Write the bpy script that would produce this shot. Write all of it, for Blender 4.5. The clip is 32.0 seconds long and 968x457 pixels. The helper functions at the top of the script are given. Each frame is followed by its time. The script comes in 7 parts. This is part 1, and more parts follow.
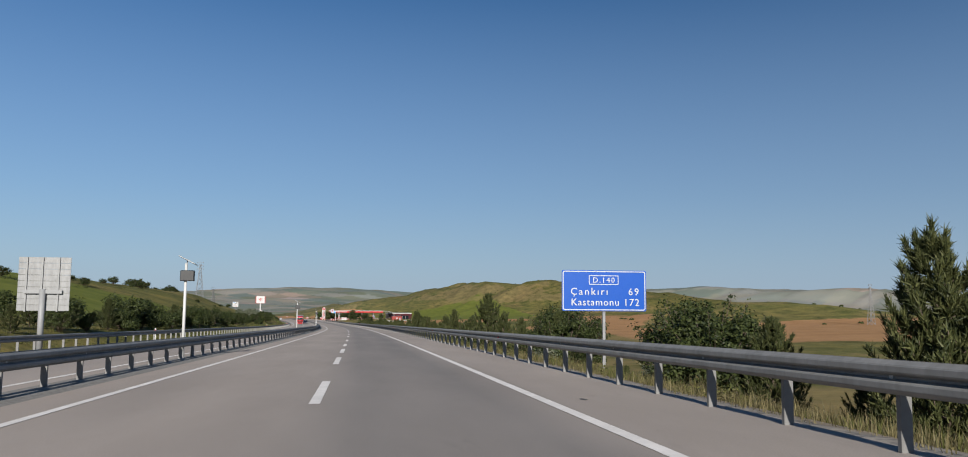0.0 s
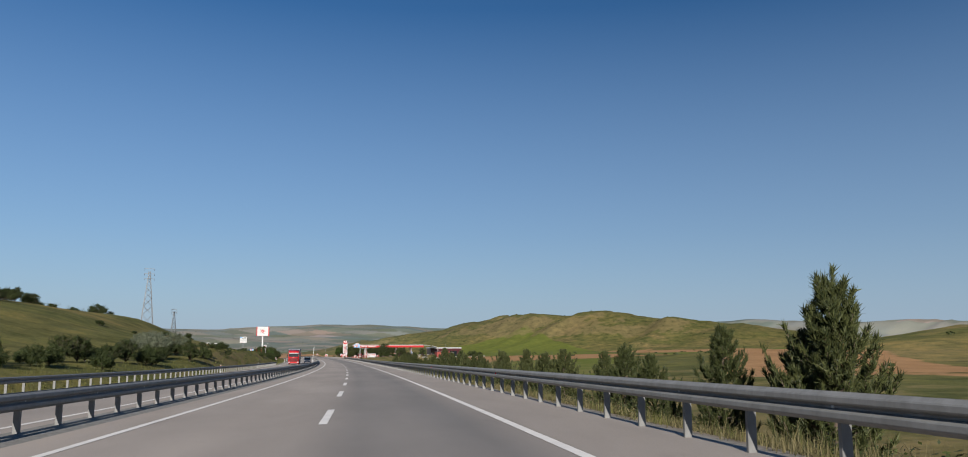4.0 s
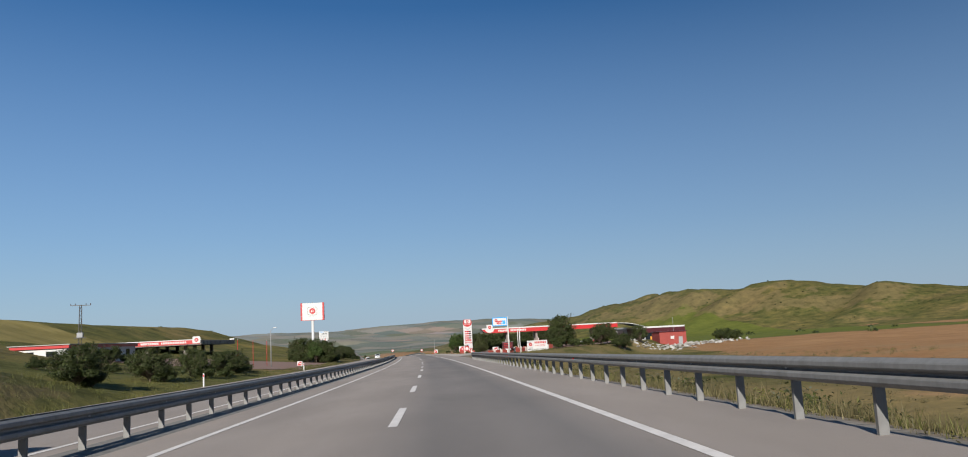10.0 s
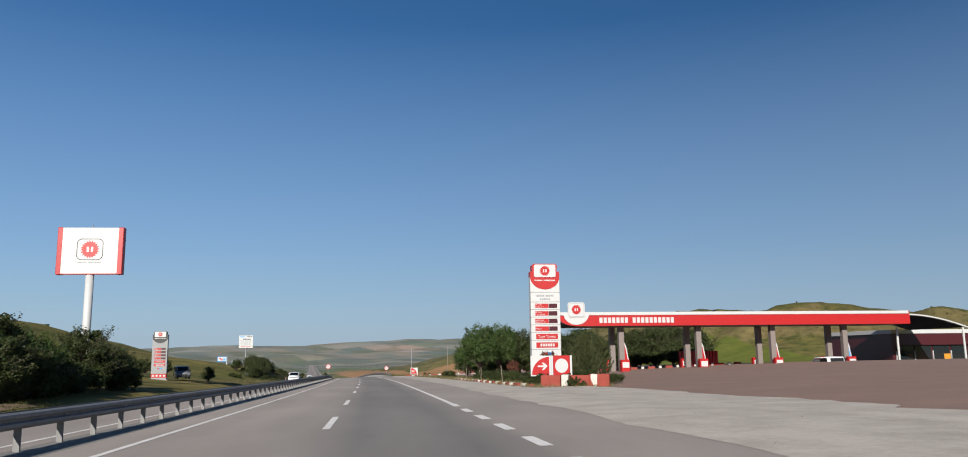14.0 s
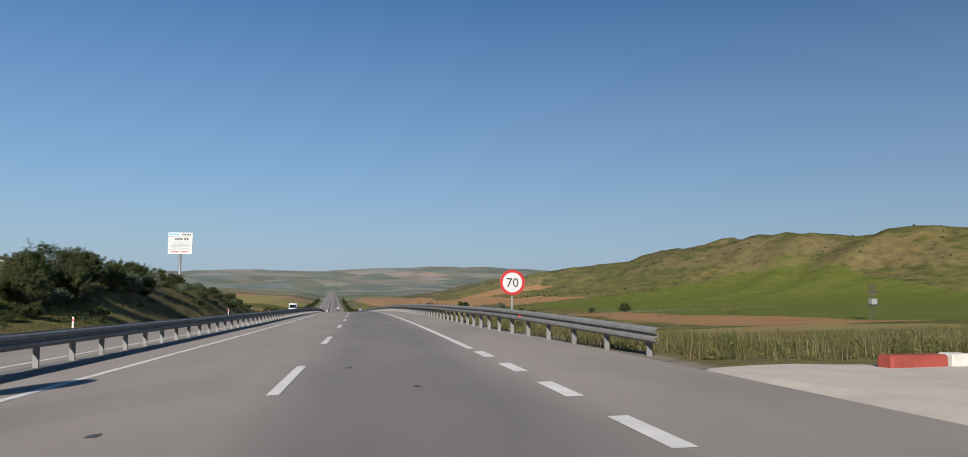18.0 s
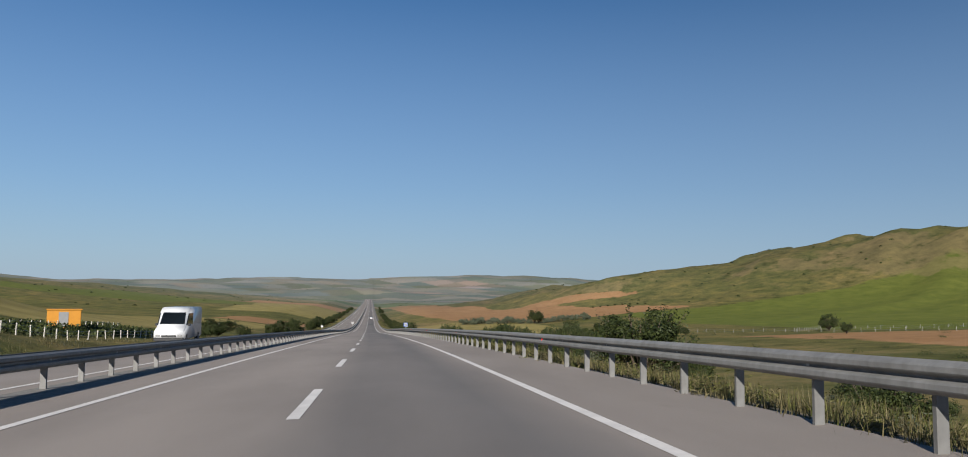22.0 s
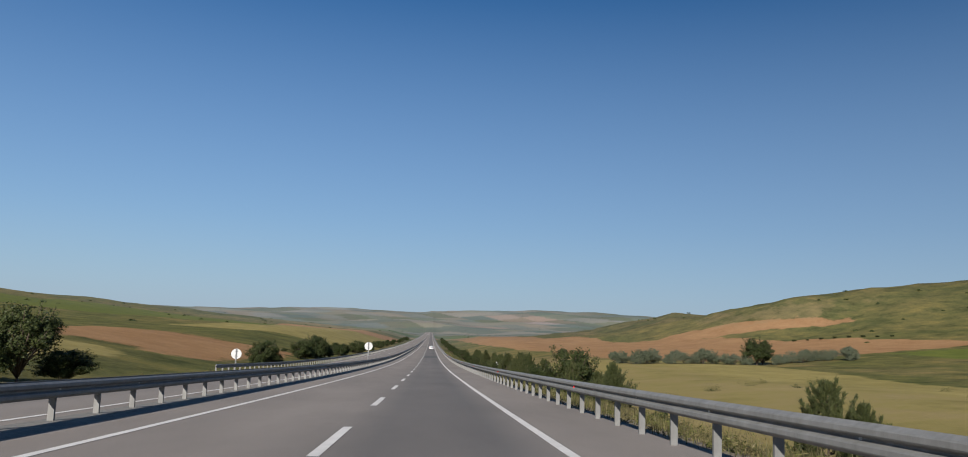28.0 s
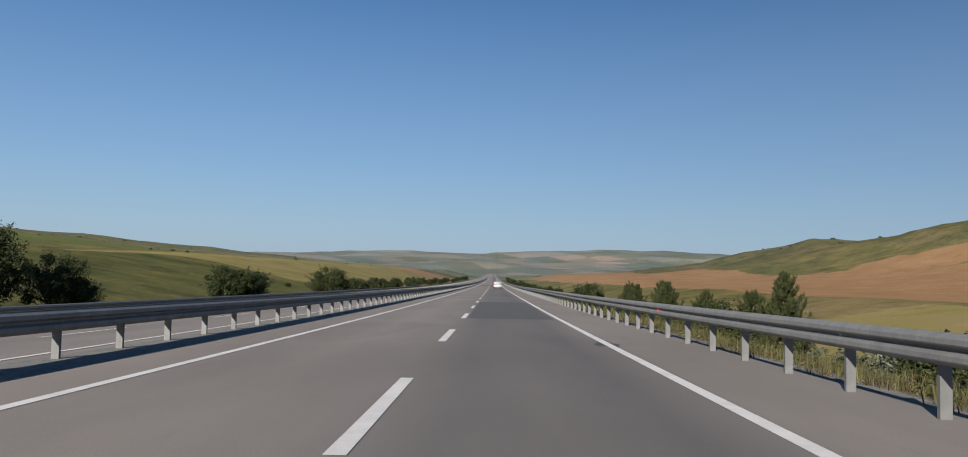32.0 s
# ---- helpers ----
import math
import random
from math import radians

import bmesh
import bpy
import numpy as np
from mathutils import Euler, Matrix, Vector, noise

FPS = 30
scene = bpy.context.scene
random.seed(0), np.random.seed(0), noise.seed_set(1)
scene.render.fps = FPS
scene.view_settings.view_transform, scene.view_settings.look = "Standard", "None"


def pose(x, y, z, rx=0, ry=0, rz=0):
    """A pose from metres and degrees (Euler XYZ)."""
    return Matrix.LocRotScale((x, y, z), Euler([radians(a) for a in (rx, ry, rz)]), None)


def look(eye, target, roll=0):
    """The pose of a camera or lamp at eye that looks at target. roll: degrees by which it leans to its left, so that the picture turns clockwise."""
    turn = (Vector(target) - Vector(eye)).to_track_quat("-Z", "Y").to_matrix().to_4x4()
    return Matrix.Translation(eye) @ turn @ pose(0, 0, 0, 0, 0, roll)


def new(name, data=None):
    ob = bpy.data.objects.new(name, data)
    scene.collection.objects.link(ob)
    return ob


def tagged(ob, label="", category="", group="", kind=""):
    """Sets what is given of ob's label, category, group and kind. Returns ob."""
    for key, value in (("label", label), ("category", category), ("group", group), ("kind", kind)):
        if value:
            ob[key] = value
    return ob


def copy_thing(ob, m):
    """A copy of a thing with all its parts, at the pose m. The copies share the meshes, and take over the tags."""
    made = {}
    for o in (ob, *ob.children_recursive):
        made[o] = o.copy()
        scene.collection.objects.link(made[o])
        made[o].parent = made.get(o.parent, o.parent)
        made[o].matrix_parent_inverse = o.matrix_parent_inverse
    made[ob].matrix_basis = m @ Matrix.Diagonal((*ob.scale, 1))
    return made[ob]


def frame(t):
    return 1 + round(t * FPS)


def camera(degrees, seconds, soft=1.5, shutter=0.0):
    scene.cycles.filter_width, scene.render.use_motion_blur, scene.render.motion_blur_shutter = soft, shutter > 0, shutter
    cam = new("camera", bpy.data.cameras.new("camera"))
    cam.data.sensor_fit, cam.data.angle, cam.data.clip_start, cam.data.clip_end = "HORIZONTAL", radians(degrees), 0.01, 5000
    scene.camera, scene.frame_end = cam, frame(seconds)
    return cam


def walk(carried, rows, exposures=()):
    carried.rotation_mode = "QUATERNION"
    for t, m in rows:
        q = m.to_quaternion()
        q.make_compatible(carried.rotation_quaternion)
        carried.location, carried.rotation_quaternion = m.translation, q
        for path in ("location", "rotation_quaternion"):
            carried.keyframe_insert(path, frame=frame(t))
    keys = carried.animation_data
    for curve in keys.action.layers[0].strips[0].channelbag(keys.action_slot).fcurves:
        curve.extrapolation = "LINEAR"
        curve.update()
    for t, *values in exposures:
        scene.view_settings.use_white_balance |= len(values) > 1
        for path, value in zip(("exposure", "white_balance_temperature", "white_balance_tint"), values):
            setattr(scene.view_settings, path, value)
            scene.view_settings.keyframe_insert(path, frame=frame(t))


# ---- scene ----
# one lens; the car's way along the right lane
cam = camera(63.1, 32.0, soft=1.0)
ROWS = [
    (0.0, 0.63, -0.14, 1.22, 20.71, 5.39, -0.50),
    (0.5, 4.35, 17.28, 0.78, 20.01, 4.89, 0.09),
    (1.0, 8.02, 34.73, 0.33, 19.01, 6.48, -0.95),
    (1.5, 11.58, 52.23, -0.15, 19.06, 6.52, -0.23),
    (2.0, 15.10, 69.74, -0.63, 19.10, 6.55, 0.48),
    (2.5, 18.56, 87.29, -1.09, 19.89, 6.97, 0.73),
    (3.0, 21.96, 104.88, -1.55, 19.87, 7.56, 1.12),
    (3.5, 25.35, 122.49, -2.01, 19.68, 8.27, 0.36),
    (4.0, 28.64, 140.14, -2.48, 18.54, 8.03, 0.04),
    (4.5, 31.81, 157.83, -2.93, 17.40, 7.79, -0.29),
    (5.0, 34.88, 175.56, -3.38, 16.25, 7.54, -0.63),
    (5.5, 37.83, 193.35, -3.82, 15.12, 7.30, -0.96),
    (6.0, 40.69, 211.18, -4.24, 14.81, 7.35, -1.25),
    (6.5, 43.42, 229.06, -4.65, 14.53, 7.35, -1.58),
    (7.0, 46.08, 246.98, -5.04, 14.25, 7.20, -1.77),
    (7.5, 48.68, 264.92, -5.44, 14.48, 7.47, -1.49),
    (8.0, 51.21, 282.92, -5.83, 14.13, 7.38, -0.49),
    (8.5, 53.61, 300.93, -6.20, 13.83, 6.97, -0.36),
    (9.0, 55.92, 318.95, -6.55, 13.42, 6.76, -0.36),
    (9.5, 58.21, 336.95, -6.88, 12.67, 7.34, -0.09),
    (10.0, 60.43, 354.96, -7.19, 10.47, 7.72, 2.87),
    (10.5, 62.55, 372.95, -7.50, 11.78, 8.30, 2.21),
    (11.0, 64.58, 390.95, -7.80, 12.53, 8.65, 1.83),
    (11.5, 66.54, 408.95, -8.10, 12.49, 8.78, 2.30),
    (12.0, 68.41, 426.95, -8.38, 12.46, 9.13, 2.24),
    (12.5, 70.15, 444.94, -8.68, 12.33, 9.13, 1.57),
    (13.0, 71.82, 462.95, -8.95, 12.31, 9.16, 1.99),
    (13.5, 73.50, 480.95, -9.21, 12.17, 9.16, 1.44),
    (14.0, 75.11, 498.96, -9.48, 12.45, 9.18, 0.77),
    (14.5, 76.62, 516.99, -9.75, 12.41, 9.31, 0.58),
    (15.0, 78.07, 535.01, -10.02, 12.44, 9.02, 0.29),
    (15.5, 79.39, 553.04, -10.31, 12.07, 8.15, 0.34),
    (16.0, 80.65, 571.08, -10.61, 11.71, 7.27, 0.37),
    (16.5, 81.84, 589.12, -10.91, 11.35, 6.38, 0.42),
    (17.0, 82.96, 607.17, -11.22, 10.99, 5.51, 0.46),
    (17.5, 83.98, 625.22, -11.55, 10.62, 4.63, 0.50),
    (18.0, 84.89, 643.27, -11.90, 10.84, 4.12, -0.35),
    (18.5, 85.60, 661.34, -12.24, 10.64, 4.28, -0.61),
    (19.0, 86.21, 679.40, -12.60, 10.35, 4.41, 0.15),
    (19.5, 86.78, 697.47, -13.01, 9.34, 4.87, 0.60),
    (20.0, 87.27, 715.54, -13.44, 9.25, 5.00, 0.90),
    (20.5, 87.68, 733.60, -13.90, 8.86, 4.79, 1.48),
    (21.0, 88.02, 751.67, -14.41, 8.67, 4.76, 1.81),
    (21.5, 88.42, 769.74, -14.95, 8.38, 4.83, 0.18),
    (22.0, 88.74, 787.81, -15.54, 8.13, 4.82, -0.67),
    (22.5, 89.01, 805.88, -16.17, 8.61, 4.94, 0.24),
    (23.0, 89.22, 823.95, -16.84, 4.52, 3.70, -0.43),
    (23.5, 89.29, 842.02, -17.55, 1.93, 2.49, -1.37),
    (24.0, 89.31, 860.09, -18.29, 4.10, 1.01, -3.15),
    (24.5, 89.25, 878.17, -19.05, 3.75, 4.45, -2.97),
    (25.0, 89.15, 896.26, -19.81, 3.96, 5.13, -0.89),
    (25.5, 89.10, 914.37, -20.61, 3.56, 7.26, -1.79),
    (26.0, 89.08, 932.49, -21.42, 3.54, 7.29, -2.10),
    (26.5, 89.08, 950.63, -22.25, 3.51, 7.31, -2.40),
    (27.0, 89.08, 968.79, -23.07, 3.48, 7.34, -2.70),
    (27.5, 89.11, 986.96, -23.86, 3.45, 7.37, -3.00),
    (28.0, 89.14, 1005.15, -24.60, 3.56, 7.43, -2.19),
    (28.5, 89.08, 1023.34, -25.34, 3.44, 5.72, -1.29),
    (29.0, 89.02, 1041.54, -26.03, 3.10, 4.20, -1.25),
    (29.5, 88.94, 1059.74, -26.68, 2.54, 3.32, -1.68),
    (30.0, 88.86, 1077.93, -27.28, 2.10, 2.94, -0.69),
    (30.5, 88.81, 1096.13, -27.81, 1.44, 3.05, -0.38),
    (31.0, 88.75, 1114.32, -28.29, 1.42, 3.19, -0.62),
    (31.5, 88.75, 1132.51, -28.72, -0.44, 3.08, -0.42),
    (32.0, 88.73, 1150.71, -29.09, -0.74, 3.15, -1.34),
]
path = []
for t, ex, ey, ez, yaw, pitch, roll in ROWS:
    a, b = radians(yaw), radians(pitch)
    eye = Vector((ex, ey, ez))
    aim = eye + Vector((math.sin(a) * math.cos(b), math.cos(a) * math.cos(b), math.sin(b))) * 10
    path.append((t, look(eye, aim, -roll)))
walk(cam, path, [(0.0, 0.76, 5900, 9.0), (32.0, 0.76, 5900, 9.0)])

# ---- light ----
SUN = Vector((-0.31, -0.87, 0.385)).normalized()
world = bpy.data.worlds.new("sky")
scene.world = world
world.use_nodes = True
wt = world.node_tree
sky = wt.nodes.new("ShaderNodeTexSky")
sky.sky_type, sky.sun_disc = "NISHITA", False
sky.sun_elevation = math.asin(SUN.z)
sky.sun_rotation = -math.atan2(SUN.x, SUN.y)
sky.altitude, sky.air_density, sky.dust_density, sky.ozone_density = 800, 1.0, 0.3, 3.5
wt.nodes["Background"].inputs["Strength"].default_value = 0.044
# summer haze: the sky pales to grey-blue towards the whole horizon
up = wt.nodes.new("ShaderNodeTexCoord")
rise = wt.nodes.new("ShaderNodeSeparateXYZ")
wt.links.new(up.outputs["Generated"], rise.inputs[0])
haze = wt.nodes.new("ShaderNodeValToRGB")
knots = haze.color_ramp.elements
knots.new(0.5)
for place, at_z, amount in ((2, 0.40, 0.0), (1, 0.13, 0.47), (0, 0.0, 0.85)):
    knots[place].position = at_z
    knots[place].color = (amount, amount, amount, 1)
wt.links.new(rise.outputs["Z"], haze.inputs[0])
veil = wt.nodes.new("ShaderNodeMix")
veil.data_type = "RGBA"
veil.inputs[7].default_value = (4.5, 5.6, 6.9, 1)
wt.links.new(haze.outputs[0], veil.inputs[0])
deep = wt.nodes.new("ShaderNodeHueSaturation")
deep.inputs["Saturation"].default_value = 1.17
wt.links.new(sky.outputs[0], deep.inputs["Color"])
wt.links.new(deep.outputs[0], veil.inputs[6])
wt.links.new(veil.outputs[2], wt.nodes["Background"].inputs["Color"])
sun_data = bpy.data.lights.new("sun", "SUN")
sun_data.energy, sun_data.angle, sun_data.color = 5.0, radians(0.53), (1.0, 0.90, 0.76)
sun_ob = new("sun", sun_data)
sun_ob.matrix_world = look(SUN * 100, (0, 0, 0))


# ---- materials ----
class Mat:
    """A node material built up step by step."""

    def __init__(self, name, rough=0.8, metal=0.0, spec=0.3):
        self.m = bpy.data.materials.new(name)
        self.m.use_nodes = True
        self.t = self.m.node_tree
        self.b = self.t.nodes["Principled BSDF"]
        self.b.inputs["Roughness"].default_value = rough
        self.b.inputs["Metallic"].default_value = metal
        self.b.inputs["Specular IOR Level"].default_value = spec
        self.tc = self.t.nodes.new("ShaderNodeTexCoord")

    def node(self, kind, **sets):
        n = self.t.nodes.new(kind)
        for k, v in sets.items():
            n.inputs[k].default_value = v
        return n

    def link(self, a, b):
        self.t.links.new(a, b)

    def noise(self, scale, detail=4.0, rough=0.6, space="Object", stretch=None):
        n = self.node("ShaderNodeTexNoise", Scale=scale, Detail=detail, Roughness=rough)
        src = self.tc.outputs[space]
        if stretch:
            mp = self.node("ShaderNodeMapping", Scale=stretch)
            self.link(src, mp.inputs[0])
            src = mp.outputs[0]
        self.link(src, n.inputs["Vector"])
        return n.outputs["Fac"]

    def ramp(self, fac, stops):
        r = self.t.nodes.new("ShaderNodeValToRGB")
        e = r.color_ramp.elements
        while len(e) < len(stops):
            e.new(0.5)
        for k, (p, c) in zip(e, stops):
            k.position = p
            k.color = (*c, 1) if len(c) == 3 else c
        self.link(fac, r.inputs[0])
        return r.outputs[0]

    def mix(self, fac, a, b, how="MIX"):
        n = self.t.nodes.new("ShaderNodeMix")
        n.data_type, n.blend_type = "RGBA", how
        for sock, v in ((n.inputs[0], fac), (n.inputs[6], a), (n.inputs[7], b)):
            if isinstance(v, (int, float)):
                sock.default_value = v
            elif isinstance(v, tuple):
                sock.default_value = (*v, 1)
            else:
                self.link(v, sock)
        return n.outputs[2]

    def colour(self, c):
        """Sets the base colour, every colour scaled by one factor to suit the exposure."""
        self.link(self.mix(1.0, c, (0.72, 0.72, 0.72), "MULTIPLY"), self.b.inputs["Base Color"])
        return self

    def bump(self, fac, strength=0.3, dist=0.02):
        n = self.node("ShaderNodeBump", Strength=strength, Distance=dist)
        self.link(fac, n.inputs["Height"])
        self.link(n.outputs[0], self.b.inputs["Normal"])
        return self

    def random(self):
        return self.t.nodes.new("ShaderNodeObjectInfo").outputs["Random"]

    def island(self):
        return self.t.nodes.new("ShaderNodeNewGeometry").outputs["Random Per Island"]

    def attr(self, name, out="Color"):
        n = self.t.nodes.new("ShaderNodeAttribute")
        n.attribute_name = name
        return n.outputs[out]

    def split(self, col):
        n = self.t.nodes.new("ShaderNodeSeparateColor")
        self.link(col, n.inputs[0])
        return n.outputs

    def math(self, op, a, b=0.0, clamp=False):
        n = self.t.nodes.new("ShaderNodeMath")
        n.operation, n.use_clamp = op, clamp
        for sock, v in ((n.inputs[0], a), (n.inputs[1], b)):
            if isinstance(v, (int, float)):
                sock.default_value = v
            else:
                self.link(v, sock)
        return n.outputs[0]


def painted(name, col, rough=0.5, wear=0.12, metal=0.0, scale=3.0, spec=0.4):
    """Paint or plastic with faint dirt in two sizes."""
    m = Mat(name, rough, metal, spec)
    d = tuple(c * (1 - wear * 2.2) for c in col)
    a = m.ramp(m.noise(scale, 6, 0.65), [(0.35, d), (0.62, col)])
    fine = m.ramp(m.noise(scale * 14, 3), [(0.3, tuple(c * (1 - wear) for c in col)), (0.6, col)])
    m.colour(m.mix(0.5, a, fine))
    m.bump(m.noise(scale * 20, 2), 0.08, 0.01)
    return m.m


def asphalt_material():
    """Grey chip seal: fine grain, pale worn strips, darker wheel tracks; its map is metres across and along."""
    m = Mat("asphalt", 0.85, 0, 0.25)
    uv = m.tc.outputs["UV"]
    sep = m.t.nodes.new("ShaderNodeSeparateXYZ")
    m.link(uv, sep.inputs[0])
    across = sep.outputs[0]
    warm, dark = (0.445, 0.38, 0.325), (0.195, 0.182, 0.172)
    lane = m.t.nodes.new("ShaderNodeMapRange")
    lane.inputs[1].default_value, lane.inputs[2].default_value = -15.0, 7.0
    m.link(across, lane.inputs[0])
    at = lambda u: (u + 15.0) / 22.0
    g = lambda v: (v, v, v)
    tracks = m.ramp(lane.outputs[0], [(at(-14.6), g(0.0)), (at(-9), g(0.2)), (at(-4.4), g(0.0)), (at(-3.0), g(0.16)), (at(-1.8), g(0.04)), (at(-0.3), g(0.24)), (at(0.7), g(0.80)),
                                      (at(1.7), g(0.72)), (at(2.7), g(0.9)), (at(3.45), g(0.45)), (at(3.8), g(0.10)), (at(6), g(0.18))])
    far = m.noise(0.05, 3, 0.5, "UV", (3.0, 0.35, 1))
    t2 = m.math("MULTIPLY", tracks, m.ramp(far, [(0.25, g(0.6)), (0.7, g(1.0))]))
    base = m.mix(t2, warm, dark)
    blot = m.ramp(m.noise(0.35, 5, 0.6, "UV", (1.0, 0.25, 1)), [(0.35, g(0.86)), (0.65, g(1.05))])
    base = m.mix(1.0, base, blot, "MULTIPLY")
    grain = m.ramp(m.noise(60, 3, 0.7, "UV"), [(0.25, g(0.72)), (0.75, g(1.2))])
    base = m.mix(0.8, base, grain, "MULTIPLY")
    patch = m.ramp(m.noise(0.16, 2, 0.4, "UV", (1.0, 0.4, 1)), [(0.69, g(1.0)), (0.71, g(0.72))])
    base = m.mix(0.25, base, patch, "MULTIPLY")
    age = m.t.nodes.new("ShaderNodeMapRange")
    age.inputs[1].default_value, age.inputs[2].default_value = 600.0, 1060.0
    age.inputs[3].default_value, age.inputs[4].default_value = 1.0, 0.76
    m.link(sep.outputs[1], age.inputs[0])
    base = m.mix(1.0, base, age.outputs[0], "MULTIPLY")
    crack = m.ramp(m.noise(0.9, 6, 0.75, "UV", (1.6, 0.5, 1)), [(0.28, g(0.80)), (0.40, g(1.0))])
    base = m.mix(0.6, base, crack, "MULTIPLY")
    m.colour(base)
    m.bump(m.noise(90, 3, 0.7, "UV"), 0.25, 0.01)
    return m.m


def land_material():
    """Steppe grass with soil, crop, ripe and gravel fields by the cover map."""
    m = Mat("land", 0.95, 0, 0.05)
    n1 = m.noise(0.012, 6, 0.6)
    n2 = m.noise(0.11, 6, 0.7)
    n3 = m.noise(1.4, 4, 0.7)
    grass = m.ramp(n1, [(0.30, (0.245, 0.196, 0.085)), (0.45, (0.178, 0.160, 0.058)), (0.57, (0.128, 0.134, 0.045)), (0.70, (0.256, 0.200, 0.090))])
    g2 = m.ramp(n2, [(0.32, (0.48, 0.52, 0.45)), (0.48, (0.95, 0.95, 0.95)), (0.66, (1.5, 1.32, 1.22))])
    grass = m.mix(1.0, grass, g2, "MULTIPLY")
    g3 = m.ramp(n3, [(0.3, (0.72, 0.74, 0.68)), (0.7, (1.25, 1.2, 1.15))])
    grass = m.mix(1.0, grass, g3, "MULTIPLY")
    soil = m.ramp(n2, [(0.3, (0.34, 0.185, 0.085)), (0.7, (0.46, 0.275, 0.135))])
    soil = m.mix(0.6, soil, g3, "MULTIPLY")
    crop = m.ramp(n2, [(0.3, (0.112, 0.136, 0.027)), (0.7, (0.190, 0.202, 0.042))])
    ripe = m.ramp(n2, [(0.3, (0.25, 0.205, 0.07)), (0.5, (0.34, 0.275, 0.095)), (0.7, (0.43, 0.345, 0.13))])
    grav = m.ramp(n3, [(0.3, (0.20, 0.18, 0.155)), (0.7, (0.34, 0.31, 0.27))])
    c = m.split(m.attr("cover"))
    edge = m.math("MULTIPLY", m.math("SUBTRACT", n2, 0.5), 0.7)

    def mask(ch):
        v = m.math("ADD", ch, edge)
        return m.ramp(v, [(0.45, (0, 0, 0)), (0.55, (1, 1, 1))])

    col = m.mix(mask(c[0]), grass, soil)
    col = m.mix(mask(c[1]), col, crop)
    col = m.mix(mask(c[2]), col, ripe)
    g = m.attr("stone")
    sg = m.split(g)
    col = m.mix(mask(sg[0]), col, grav)
    bare = m.ramp(n2, [(0.3, (0.22, 0.155, 0.08)), (0.7, (0.31, 0.225, 0.12))])
    col = m.mix(m.math("MULTIPLY", mask(sg[1]), 0.42), col, bare)
    # distance haze painted into the colour: far ground goes paler and bluer
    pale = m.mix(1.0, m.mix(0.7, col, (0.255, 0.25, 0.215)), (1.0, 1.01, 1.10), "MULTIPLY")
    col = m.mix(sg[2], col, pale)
    col = m.mix(1.0, col, m.attr("tone"), "MULTIPLY")
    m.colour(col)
    hgt = m.math("ADD", m.math("MULTIPLY", n2, 0.7), m.math("MULTIPLY", n3, 0.3))
    m.bump(hgt, 0.6, 0.6)
    return m.m


def leaf_material(name, a, b, trans=0.25):
    m = Mat(name, 0.6, 0, 0.25)
    r = m.ramp(m.island(), [(0.0, a), (1.0, b)])
    o = m.ramp(m.random(), [(0.0, (0.8, 0.82, 0.75)), (1.0, (1.15, 1.1, 1.1))])
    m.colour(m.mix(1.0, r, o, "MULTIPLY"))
    m.b.inputs["Transmission Weight"].default_value = 0.0
    tr = m.node("ShaderNodeBsdfTranslucent")
    m.link(m.mix(1.0, r, (0.8, 0.8, 0.8), "MULTIPLY"), tr.inputs[0])
    mx = m.node("ShaderNodeMixShader", Fac=trans)
    m.link(m.b.outputs[0], mx.inputs[1])
    m.link(tr.outputs[0], mx.inputs[2])
    m.link(mx.outputs[0], m.t.nodes["Material Output"].inputs[0])
    return m.m


def metal_material(name, col, rough=0.5, metal=0.25):
    m = Mat(name, rough, metal, 0.4)
    a = m.ramp(m.noise(2.5, 6, 0.7), [(0.3, tuple(c * 0.72 for c in col)), (0.65, col)])
    s = m.ramp(m.noise(9, 3, 0.6, "Object", (1, 1, 0.15)), [(0.3, (0.8, 0.79, 0.77)), (0.6, (1, 1, 1))])
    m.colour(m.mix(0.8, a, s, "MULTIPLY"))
    return m.m


ASPHALT = asphalt_material()
LAND = land_material()
LINE = painted("road_paint", (0.97, 0.91, 0.84), 0.7, 0.14, scale=1.5)
ZINC = metal_material("galvanised_steel", (0.30, 0.30, 0.30), 0.5)
BEAM = metal_material("weathered_rail_steel", (0.285, 0.28, 0.268), 0.62, 0.0)
WHITE = painted("white_paint", (0.56, 0.555, 0.54), 0.45, 0.05)
RED = painted("red_paint", (0.44, 0.013, 0.013), 0.4, 0.08)
DKRED = painted("maroon_panel", (0.07, 0.014, 0.018), 0.3, 0.1)
BLUE = painted("sign_blue", (0.003, 0.075, 0.42), 0.35, 0.04)
SKYBLUE = painted("light_blue_paint", (0.02, 0.30, 0.72), 0.4, 0.05)
BLACK = painted("black_plastic", (0.015, 0.015, 0.016), 0.45, 0.1)
GREY = painted("grey_paint", (0.30, 0.30, 0.30), 0.55, 0.1)
DKGREY = painted("dark_grey_cladding", (0.075, 0.07, 0.068), 0.5, 0.12)
RIBBED = painted("brown_grey_panel", (0.23, 0.19, 0.17), 0.5, 0.1)
CONCRETE = painted("concrete", (0.42, 0.40, 0.37), 0.9, 0.16, scale=2.0)
RED_STONE = painted("faded_red_kerb_paint", (0.33, 0.06, 0.04), 0.85, 0.2)
